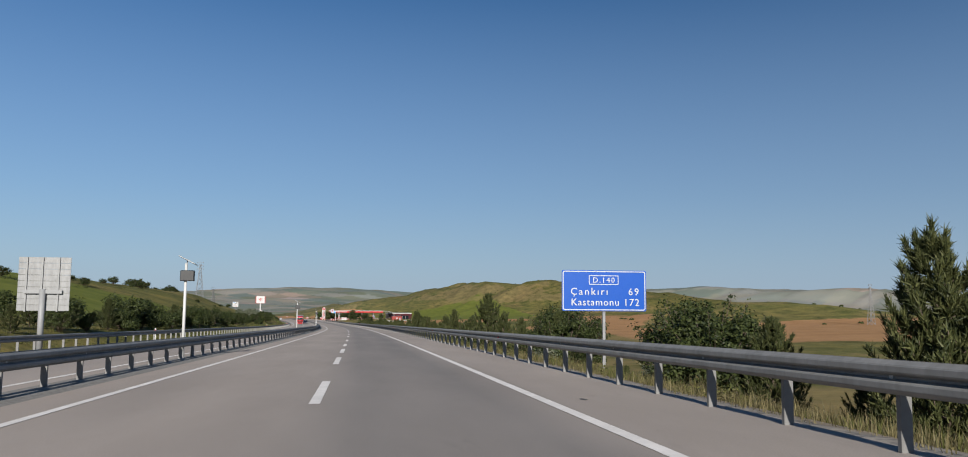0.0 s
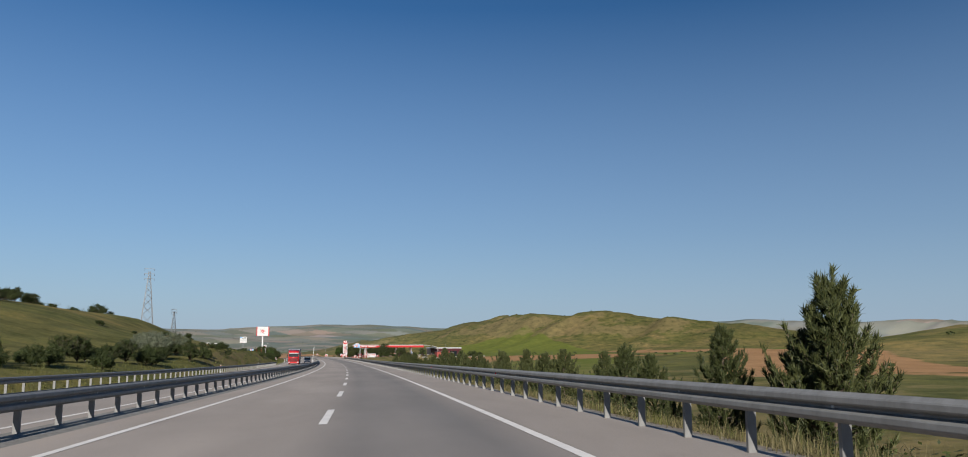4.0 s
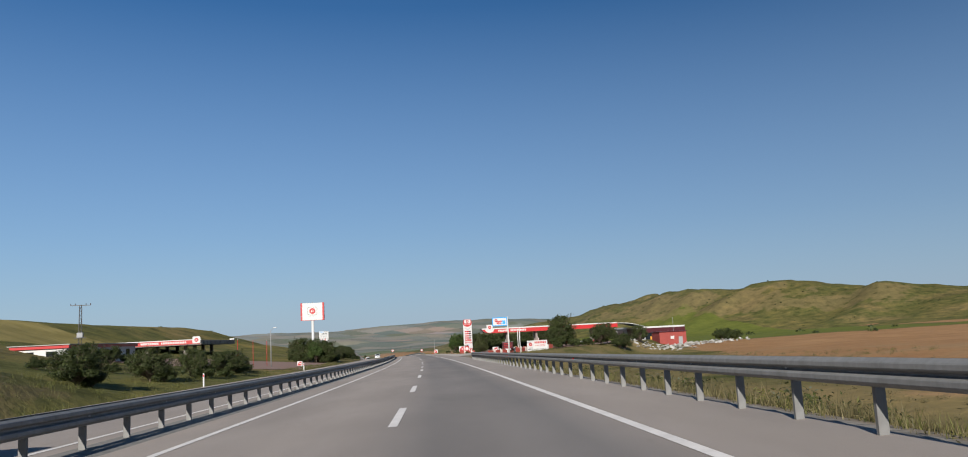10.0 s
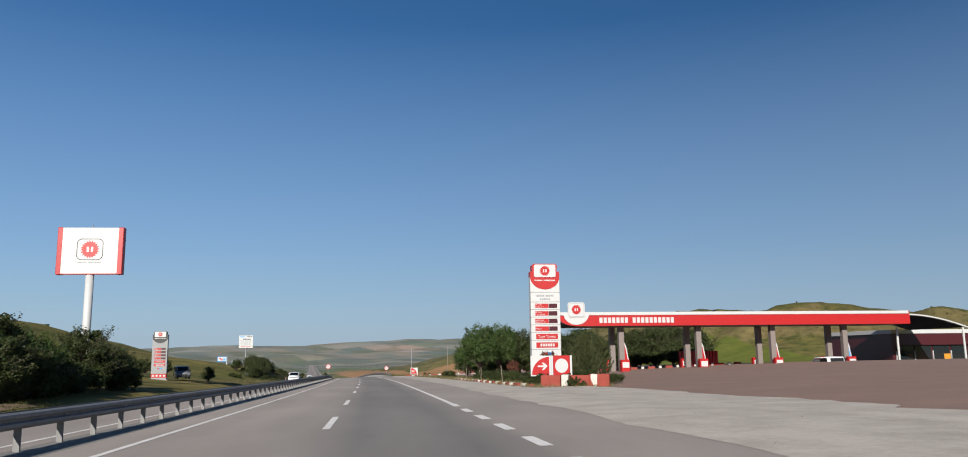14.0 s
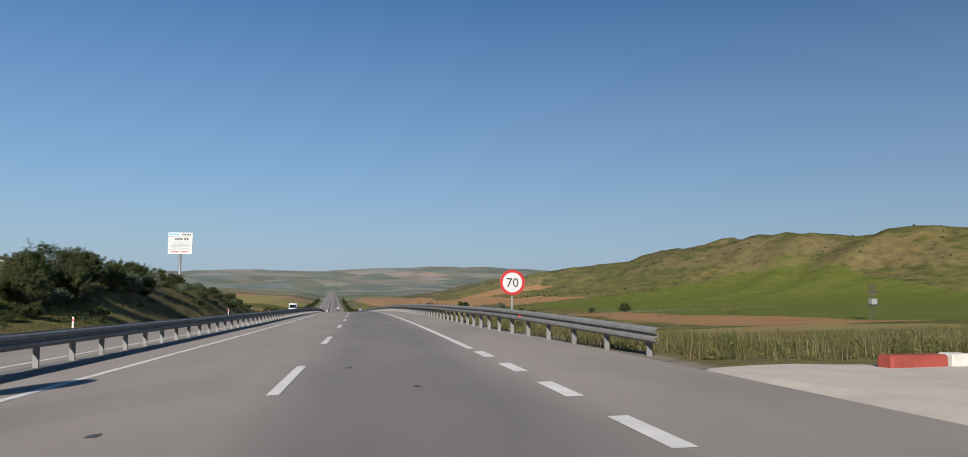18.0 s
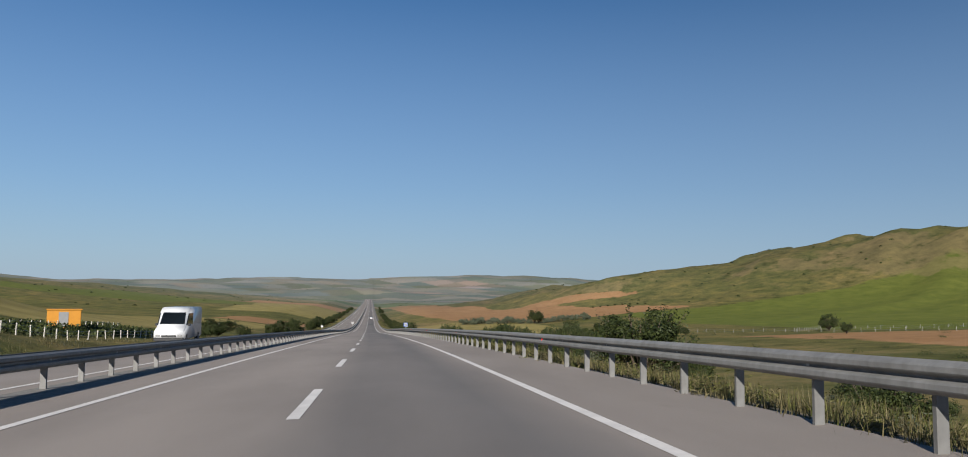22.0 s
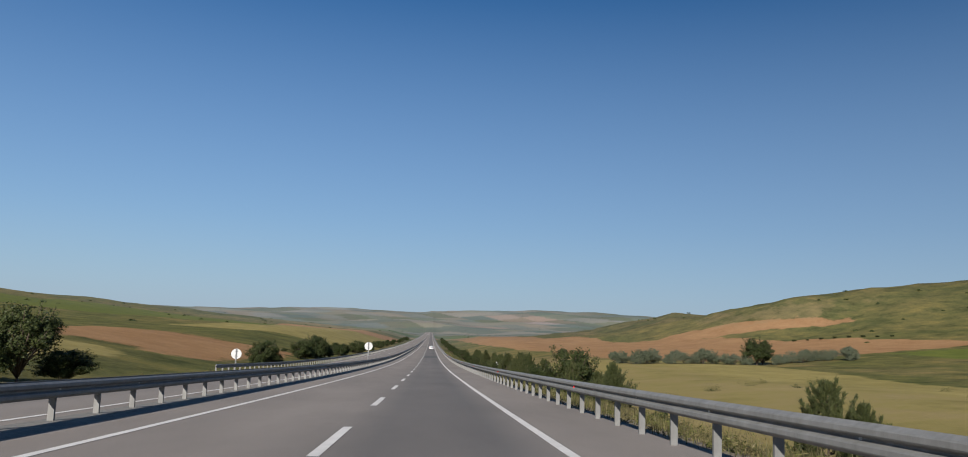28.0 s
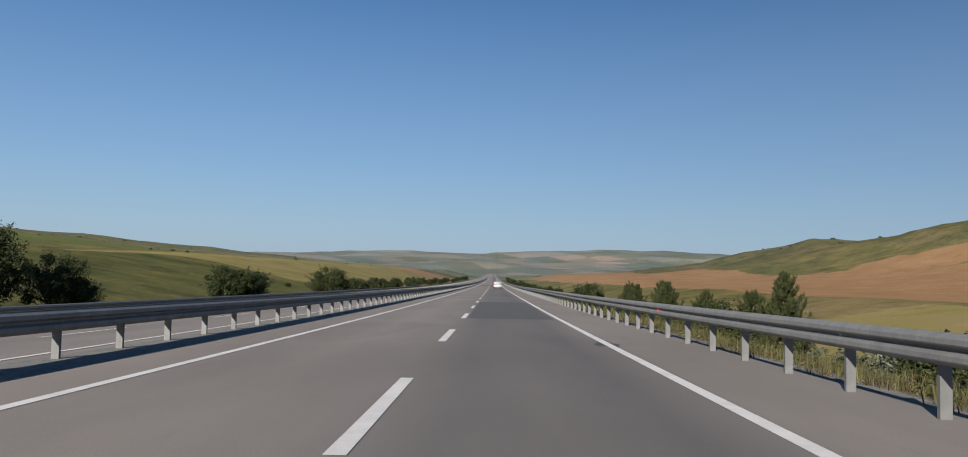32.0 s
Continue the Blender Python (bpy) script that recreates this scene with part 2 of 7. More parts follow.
WHITE_STONE = painted("faded_white_kerb_paint", (0.68, 0.64, 0.57), 0.85, 0.16)
PAVER = painted("red_brown_pavers", (0.30, 0.185, 0.135), 0.9, 0.12, scale=0.35)
BARK = painted("bark", (0.13, 0.095, 0.07), 0.95, 0.25, scale=6)
WOOD = painted("weathered_wood", (0.26, 0.21, 0.16), 0.9, 0.2, scale=6)
BRICKRED = painted("brick_red_wall", (0.30, 0.05, 0.038), 0.7, 0.14, scale=1.0)
ROCK = painted("pale_rubble", (0.46, 0.44, 0.40), 0.9, 0.16, scale=1.2)
YELLOW = painted("yellow_panel", (0.62, 0.27, 0.02), 0.6, 0.1)
RUBBER = painted("tyre_rubber", (0.02, 0.02, 0.02), 0.8, 0.1)
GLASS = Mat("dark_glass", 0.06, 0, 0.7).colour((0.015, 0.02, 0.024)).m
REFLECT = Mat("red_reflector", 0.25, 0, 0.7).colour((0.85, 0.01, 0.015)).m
PINE = leaf_material("pine_needles", (0.030, 0.042, 0.014), (0.120, 0.132, 0.045), 0.25)
BROAD = leaf_material("broad_leaves", (0.020, 0.033, 0.010), (0.088, 0.108, 0.030), 0.3)
WILLOW = leaf_material("willow_leaves", (0.040, 0.075, 0.018), (0.11, 0.16, 0.042), 0.35)
SILVER = leaf_material("silver_leaves", (0.10, 0.12, 0.075), (0.21, 0.23, 0.155), 0.3)
DRY = leaf_material("dry_grass_blades", (0.085, 0.074, 0.032), (0.30, 0.25, 0.122), 0.35)
FRESH = leaf_material("green_grass_blades", (0.066, 0.078, 0.020), (0.205, 0.205, 0.058), 0.35)

# ---- the road's line: heading in degrees right of +y, and grade ----
HK = [-300, -50, 0, 100, 200, 300, 400, 500, 600, 700, 800, 900, 1000, 1200, 5600]
HD = [15.32, 12.72, 11.9, 11.08, 9.04, 7.74, 6.19, 4.76, 3.61, 1.79, 0.6, -0.31, -0.05, 0.05, 0.0]
SK = [-300, 0, 120, 240, 360, 480, 600, 720, 840, 960, 1080, 1200, 1500, 2000, 2700, 3400, 5600]
SL = [-1.49, -1.49, -1.49, -1.3, -1.0, -0.84, -0.94, -1.37, -2.3, -2.65, -1.77, -0.8, -0.35, -0.05, 0.1, 0.15, 0.1]
BK = [-300, -50, 0, 150, 300, 360, 430, 500, 570, 640, 700, 800, 1000, 1300, 2500]
BD = [0.6, 0.62, 0.78, 0.71, 1.18, 1.47, 1.19, 1.31, 1.55, 1.36, 2.23, 1.23, 0.61, 0.35, 0.0]
STEP = 2.0
S = np.arange(-300, 5601, STEP)
hh = np.radians(np.interp(S, HK, HD))
gg = np.tan(np.radians(np.interp(S, SK, SL)))


def summed(f):
    return np.concatenate([[0], np.cumsum((f[1:] + f[:-1]) / 2 * STEP)])


RX, RY, RZ = summed(np.sin(hh)), summed(np.cos(hh)), summed(gg)
RX, RY, RZ = RX - np.interp(0, S, RX), RY - np.interp(0, S, RY), RZ - np.interp(0, S, RZ)


def spot(s, u, dz=0.0):
    """The place u metres right of the lane line and dz above the road at s metres along it."""
    h = np.interp(s, S, hh)
    return Vector((np.interp(s, S, RX) + u * math.cos(h), np.interp(s, S, RY) - u * math.sin(h), np.interp(s, S, RZ) + dz + (float(tilt(s, u)) if -16.6 < u < 8.6 else 0)))


def tilt(s, u):
    """Lift of the road's surface by its banking, fading out beyond the verges."""
    over = np.maximum(np.maximum(u - 8, -16 - u), 0)
    lower = np.interp(s, [980, 1100], [0.0, 0.05]) * np.clip(-5.7 - u, 0, 10)
    return (np.tan(np.radians(np.interp(s, BK, BD))) * np.clip(u, -16, 8) - lower) * (1 - np.clip(over / 25, 0, 1))


def spots(s, u):
    h = np.interp(s, S, hh)
    return np.interp(s, S, RX) + u * np.cos(h), np.interp(s, S, RY) - u * np.sin(h)


def stand(s, u, dz=0.0, turn=0.0):
    """A pose on the road's axes: local y runs ahead along the road, x to its right; turn in degrees, counterclockwise."""
    p = spot(s, u, dz)
    return pose(p.x, p.y, p.z, 0, 0, -math.degrees(np.interp(s, S, hh)) + turn)


# ---- lie of the land ----
def lattice(ix, iy, seed):
    v = np.sin(ix * 127.1 + iy * 311.7 + seed * 74.7) * 43758.5453
    return v - np.floor(v)


def value_noise(x, y, seed=0):
    ix, iy = np.floor(x), np.floor(y)
    fx, fy = x - ix, y - iy
    fx, fy = fx * fx * (3 - 2 * fx), fy * fy * (3 - 2 * fy)
    a, b = lattice(ix, iy, seed), lattice(ix + 1, iy, seed)
    c, d = lattice(ix, iy + 1, seed), lattice(ix + 1, iy + 1, seed)
    return (a + (b - a) * fx) * (1 - fy) + (c + (d - c) * fx) * fy - 0.5


def fbm(x, y, size, octaves=4, seed=0):
    out, amp = 0, 1.0
    for k in range(octaves):
        out = out + amp * value_noise(x / size, y / size, seed + k)
        size, amp = size / 2.1, amp * 0.5
    return out


# crest lines: x, y, height; then the half width of the flank and the depth of gullies
RIDGES = [
    ([(290, 1680, -8), (350, 1570, -2), (424, 1470, 10), (455, 1420, 29), (478, 1385, 38), (520, 1345, 40), (562, 1280, 40), (590, 1225, 39), (641, 1174, 33), (705, 1090, 24), (790, 990, 3)], 125, 10),
    ([(475, 1385, 32), (395, 1420, 13), (335, 1432, 9), (305, 1442, 4), (262, 1510, -14), (225, 1580, -27)], 52, 3),
    ([(215, 330, -6), (285, 338, 3), (355, 360, -1)], 60, 1.5),
    ([(2000, 3700, 10), (2350, 3300, 48), (2600, 2850, 62), (2800, 2400, 66)], 360, 8),
    ([(-700, 900, 24), (-520, 1150, 18), (-400, 1450, 6), (-330, 1800, -6), (-230, 2300, -18)], 260, 5),
    ([(-150, -80, 12), (-110, 60, 9.5), (-70, 200, 8.5), (-50, 330, 9), (-47, 400, 7), (-65, 440, 2)], 46, 0.8),
    ([(-30, 350, 6.5), (-12, 395, 4.2), (-22, 454, 1.0), (-36, 520, 0.6), (-40, 585, 0.6), (-24, 670, 0.8), (-13, 753, 1.6), (0, 830, -5), (10, 900, -12)], 24, 0.5),
    ([(-200, 420, 20), (-170, 560, 19), (-160, 700, 13), (-190, 850, 3)], 90, 2.0),
]


def crest(x, y, line, width):
    """Height of the ridge over (x, y) and how much it counts there."""
    best, top, run, walked = np.full(x.shape, 1e9), np.zeros(x.shape), np.zeros(x.shape), 0.0
    for (ax, ay, az), (bx, by, bz) in zip(line, line[1:]):
        dx, dy = bx - ax, by - ay
        k = np.clip(((x - ax) * dx + (y - ay) * dy) / (dx * dx + dy * dy), 0, 1)
        d = np.hypot(x - ax - k * dx, y - ay - k * dy)
        near = d < best
        size = math.hypot(dx, dy)
        best, top, run = np.where(near, d, best), np.where(near, az + k * (bz - az), top), np.where(near, walked + k * size, run)
        walked += size
    w = best / width
    return top, 1 / (1 + w ** 3.2), run, w


def paved_edge(s):
    """Where the asphalt ends on the right: just behind the rail's posts."""
    return np.interp(s, [0, 120, 225, 334, 407, 443, 464, 664, 694, 805, 860, 913, 1058, 1132, 1200], [5.72, 5.78, 5.72, 5.7, 5.8, 5.95, 6.3, 6.3, 5.9, 6.22, 6.05, 5.78, 5.75, 5.62, 5.62])


def land(s, u):
    """Ground height at road coordinates (arrays)."""
    s, u = np.asarray(s, float), np.asarray(u, float)
    x, y = spots(s, u)
    zr = np.interp(s, S, RZ)
    # right of the road: shoulder, embankment, rising fields
    drop = np.interp(s, [0, 470, 650, 690, 760, 1150, 1300, 1600, 2200], [2.6, 2.9, 2.4, 2.2, 4.0, 4.6, 5.0, 3.0, 1.0])
    width = np.interp(s, [0, 440, 690, 900], [9, 9, 10, 14])
    yard = np.clip((s - 470 - 2.1 * np.clip(u - 24, 0, None)) / 12, 0, 1) * np.clip((705 - s) / 40, 0, 1) * np.clip((82 - u) / 12, 0, 1)
    drop = drop * (1 - yard)
    brink = paved_edge(s)
    r = np.clip((u - brink) / width, 0, 1)
    right = -0.05 - drop * (r * r * (3 - 2 * r))
    k = np.interp(s, [0, 500, 900, 1300, 1700, 2500], [0.03, 0.03, 0.05, 0.07, 0.06, 0.03])
    v = np.clip(u - np.interp(s, [900, 1200], [45, 95]) + np.interp(s, [1350, 1450], [0, -25]), 0, None)
    right = right + k * 180 * (1 - np.exp(-v / 180)) * (1 - yard)
    # left: ditch, then cuttings where the road runs through a rise
    l = np.clip((-u - 15.0) / 10, 0, 1)
    left = -0.05 - 0.35 * np.sin(np.clip((-u - 15.0) / 4, 0, 1) * math.pi)
    cut = np.interp(s, [-50, 250, 290, 395, 416, 700, 735, 800, 830, 860], [0.6, 1.0, 3.2, 3.0, 0.3, 0.1, 3.2, 3.6, 1.8, 0.0])
    left = left + cut * np.clip((-u - 18.5 - fbm(x, y, 6, 2, 5)) / 4.5, 0, 1) ** 0.8
    left = left + np.interp(s, [430, 470, 560, 600], [0, -0.85, -0.85, 0.3]) * np.clip((-u - 16) / 30, 0, 1)
    left = left - np.interp(s, [860, 950, 1300, 1800], [0, 1.0, 1.2, 1.0]) * l
    dz = np.where(u > -4.6, right, left)
    inside = (u > -15.0) & (u < brink) & (s < 3420)
    dz = np.where(inside, -0.30, dz)
    out = np.clip((np.abs(u + 4.5) - 14) / 40, 0, 1) * (1 - np.where(u > 0, yard, 0))
    z = zr + dz + tilt(s, u) + out * 0.8 * fbm(x, y, 60, 4, 3) + out * 0.25 * fbm(x, y, 9, 2, 9)
    far = np.clip((np.abs(u) - 200) / 900, 0, 1)
    z = z + far * 14 * fbm(x, y, 500, 4, 21)
    hug = np.maximum(np.clip((np.abs(u + 4.5) - 17) / 35, 0, 1), np.clip((s - 3250) / 500, 0, 1))
    for n, (line, w, gully) in enumerate(RIDGES):
        top, share, run, off = crest(x, y, line, w)
        rough = gully * fbm(x, y, w * 0.55, 4, 40 + n) * share + gully * 0.5 * np.abs(fbm(x, y, w * 0.28, 3, 60 + n)) * -share
        bend = run + 26 * fbm(x, y, 120, 3, 90 + n)
        folds = np.abs(value_noise(bend / 62, bend * 0, 80 + n)) * 2.4 + np.abs(value_noise(bend / 25, off, 85 + n)) * 0.9
        z = z + np.maximum(top - z, 0) * share * hug + rough * hug
        z = z - gully * 1.0 * folds * np.clip(off * 1.7 - 0.12, 0, 1) * share * hug
    # the rim of far hills
    d = np.hypot(x, y)
    rim = np.clip((d - 3300) / 1500, 0, 1)
    wide = np.maximum(np.clip((np.abs(u + 4.5) - 20) / 260, 0, 1), np.clip((s - 3150) / 300, 0, 1))
    z = z + wide * rim ** 1.2 * (80 + 46 * fbm(x, y, 900, 4, 7)) + wide * np.clip((d - 1500) / 1500, 0, 1) * 16 * fbm(x, y, 420, 4, 8)
    return z


def height(s, u):
    return float(land(np.array([s]), np.array([u]))[0])


def on_land(s, u, turn=0.0, sink=0.0):
    p = spot(s, u)
    return pose(p.x, p.y, height(s, u) - sink, 0, 0, -math.degrees(np.interp(s, S, hh)) + turn)


# ---- mesh helpers ----
def mesh_object(name, bm, mat, smooth=False):
    me = bpy.data.meshes.new(name)
    bm.to_mesh(me)
    bm.free()
    for mt in mat if isinstance(mat, (list, tuple)) else [mat]:
        me.materials.append(mt)
    if smooth:
        me.shade_smooth()
    return new(name, me)


def part(name, bm, mat, parent, label="", smooth=False):
    ob = mesh_object(name, bm, mat, smooth)
    ob.parent = parent
    return tagged(ob, label)


def base(name, m, label="", category="", group="", kind=""):
    ob = new(name)
    ob.empty_display_size = 0.3
    ob.matrix_world = m
    return tagged(ob, label, category, group, kind)


def box(x0, x1, y0, y1, z0, z1, bevel=0.0, bm=None, mat=0):
    bm = bm or bmesh.new()
    r = bmesh.ops.create_cube(bm, size=1.0)
    vs = r["verts"]
    for v in vs:
        v.co = ((x0 + x1) / 2 + v.co.x * (x1 - x0), (y0 + y1) / 2 + v.co.y * (y1 - y0), (z0 + z1) / 2 + v.co.z * (z1 - z0))
    fs = {f for v in vs for f in v.link_faces}
    for f in fs:
        f.material_index = mat
    if bevel:
        bmesh.ops.bevel(bm, geom=list({e for v in vs for e in v.link_edges}), offset=bevel, segments=1, affect="EDGES", profile=0.5)
    return bm


def rod(p, q, r0, r1=None, sides=10, bm=None):
    bm = bm or bmesh.new()
    p, q = Vector(p), Vector(q)
    d = q - p
    m = Matrix.Translation((p + q) / 2) @ d.to_track_quat("Z", "Y").to_matrix().to_4x4()
    bmesh.ops.create_cone(bm, cap_ends=True, segments=sides, radius1=r0, radius2=r0 if r1 is None else r1, depth=d.length, matrix=m)
    return bm


def disc(r, y0, y1, z, sides=32, bm=None):
    """A disc facing -y."""
    return rod((0, y1, z), (0, y0, z), r, r, sides, bm)


def outline(pts, y0, y1, bm=None):
    """A flat shape in x, z, extruded from y0 to y1."""
    bm = bm or bmesh.new()
    a = [bm.verts.new((x, y0, z)) for x, z in pts]
    b = [bm.verts.new((x, y1, z)) for x, z in pts]
    n = len(pts)
    bm.faces.new(a)
    bm.faces.new(b[::-1])
    for i in range(n):
        bm.faces.new((a[(i + 1) % n], a[i], b[i], b[(i + 1) % n]))
    bmesh.ops.recalc_face_normals(bm, faces=bm.faces[:])
    return bm


def rounded(w, h, r, x=0.0, z=0.0, steps=4):
    pts = []
    for cx, cz, a0 in ((w / 2 - r, h / 2 - r, 0), (-w / 2 + r, h / 2 - r, 90), (-w / 2 + r, -h / 2 + r, 180), (w / 2 - r, -h / 2 + r, 270)):
        for k in range(steps + 1):
            a = radians(a0 + 90 * k / steps)
            pts.append((x + cx + r * math.cos(a), z + cz + r * math.sin(a)))
    return pts


def ring(pts_out, pts_in, y0, y1):
    bm = bmesh.new()
    n = len(pts_out)
    rows = [[bm.verts.new((x, y, z)) for x, z in pts] for pts, y in ((pts_out, y0), (pts_in, y0), (pts_in, y1), (pts_out, y1))]
    for a, b in zip(rows, rows[1:] + rows[:1]):
        for i in range(n):
            bm.faces.new((a[i], a[(i + 1) % n], b[(i + 1) % n], b[i]))
    bmesh.ops.recalc_face_normals(bm, faces=bm.faces[:])
    return bm


def lettering(body, size, x, y, z, mat, parent, name="lettering", align="LEFT", label="", spacing=1.0):
    """Writing that faces -y, with its baseline at z."""
    cu = bpy.data.curves.new(name, "FONT")
    cu.body, cu.size, cu.align_x, cu.extrude, cu.resolution_u, cu.space_character = body, size, align, 0.004, 2, spacing
    tmp = bpy.data.objects.new(name, cu)
    me = bpy.data.meshes.new_from_object(tmp)
    bpy.data.objects.remove(tmp)
    me.transform(Matrix.Translation((x, y, z)) @ Matrix.Rotation(math.pi / 2, 4, "X"))
    me.materials.clear()
    me.materials.append(mat)
    ob = new(name, me)
    ob.parent = parent
    return tagged(ob, label)


def strip(name, s0, s1, us, dz, mat, step=4.0, kind="structure", label="", category=""):
    """A ribbon along the road between the offsets in us, mapped in metres; dz may be a function of the offset."""
    n = max(2, int(math.ceil((s1 - s0) / step)) + 1)
    ss = np.linspace(s0, s1, n)
    me = bpy.data.meshes.new(name)
    verts, uvs = [], []
    for s in ss:
        h, x, y, z = np.interp(s, S, hh), np.interp(s, S, RX), np.interp(s, S, RY), np.interp(s, S, RZ)
        for u in [q(s) if callable(q) else q for q in us]:
            verts.append((x + u * math.cos(h), y - u * math.sin(h), z + (dz(u) if callable(dz) else dz) + float(tilt(s, u))))
            uvs.append((u, s))
    k = len(us)
    faces = [(i * k + j, i * k + j + 1, (i + 1) * k + j + 1, (i + 1) * k + j) for i in range(n - 1) for j in range(k - 1)]
    me.from_pydata(verts, [], faces)
    layer = me.uv_layers.new(name="UVMap")
    idx = np.zeros(len(me.loops), dtype=np.int32)
    me.loops.foreach_get("vertex_index", idx)
    layer.data.foreach_set("uv", np.array(uvs)[idx].ravel())
    me.materials.append(mat)
    ob = new(name, me)
    return tagged(ob, label, category, kind=kind)


# ---- ground ----
def build_ground():
    s = np.concatenate([np.arange(-250, 60, 10), np.arange(60, 1700, 8), np.arange(1700, 2600, 16), np.arange(2600, 5400, 28)])
    near = np.concatenate([np.arange(5.5, 6.5, 0.1), np.arange(6.6, 20, 1.3), np.arange(20, 60, 3.5), np.arange(60, 420, 9), np.arange(420, 900, 18), np.arange(900, 2600, 40)])
    left = np.concatenate([np.arange(15.0, 30, 1.4), np.arange(30, 70, 3.5), np.arange(70, 300, 9), np.arange(300, 900, 18), np.arange(900, 2400, 40)])
    u = np.concatenate([-left[::-1], [-14.9, -10, -5, 0, 5], near])
    ss, uu = np.meshgrid(s, u, indexing="ij")
    x, y = spots(ss, uu)
    z = land(ss, uu)
    n, k = ss.shape
    me = bpy.data.meshes.new("ground")
    i = np.arange(n * k).reshape(n, k)
    quads = np.stack([i[:-1, :-1], i[:-1, 1:], i[1:, 1:], i[1:, :-1]], -1).reshape(-1, 4)
    me.from_pydata(np.stack([x, y, z], -1).reshape(-1, 3).tolist(), [], quads.tolist())
    cover, stone = covers(ss, uu, x, y, z)
    # stone holds gravel, bare ground and the mask of the painted haze
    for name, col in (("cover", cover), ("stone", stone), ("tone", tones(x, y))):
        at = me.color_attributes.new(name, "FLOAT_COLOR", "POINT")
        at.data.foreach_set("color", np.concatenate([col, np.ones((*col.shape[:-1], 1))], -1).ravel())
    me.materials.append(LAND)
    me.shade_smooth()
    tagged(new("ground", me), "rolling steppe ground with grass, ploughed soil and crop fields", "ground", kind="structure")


# fields: kind (0 soil, 1 crop, 2 ripe), along from, to, across from, to, slant
FIELDS = [
    (0, 110, 240, 62, 200, 0.25), (0, 240, 300, 130, 260, 1.5), (0, 242, 395, 89, 135, 0.55), (0, 395, 565, 46, 140, 0.25), (0, 610, 730, 215, 330, 0.1),
    (1, 400, 560, 165, 300, 0.2), (1, 575, 900, 75, 205, 0.1), (1, 250, 390, 30, 62, 0.4), (1, 560, 900, 340, 470, 0.0),
    (2, 690, 740, 12, 60, 0.0), (0, 740, 960, 64, 128, 0.15), (1, 780, 1262, 150, 385, 0.0), (2, 1005, 1240, 14, 92, 0.0),
    # ripe 425 to 600: yellow hill grass, its colour also brightening a dim slope
    (1, -200, 250, -130, -40, 0.0), (2, 890, 1110, -150, -34, 0.0), (2, 425, 600, -150, -84, 0.0), (0, 1120, 1195, -62, -28, 0.0), (2, 1300, 1600, -100, -24, -0.05),
    (0, 1600, 1760, -130, -24, 0.0), (1, 1380, 1600, -260, -120, 0.2), (0, 2250, 2600, -120, -30, 0.0), (1, 1950, 2600, 40, 200, 0.1),
]


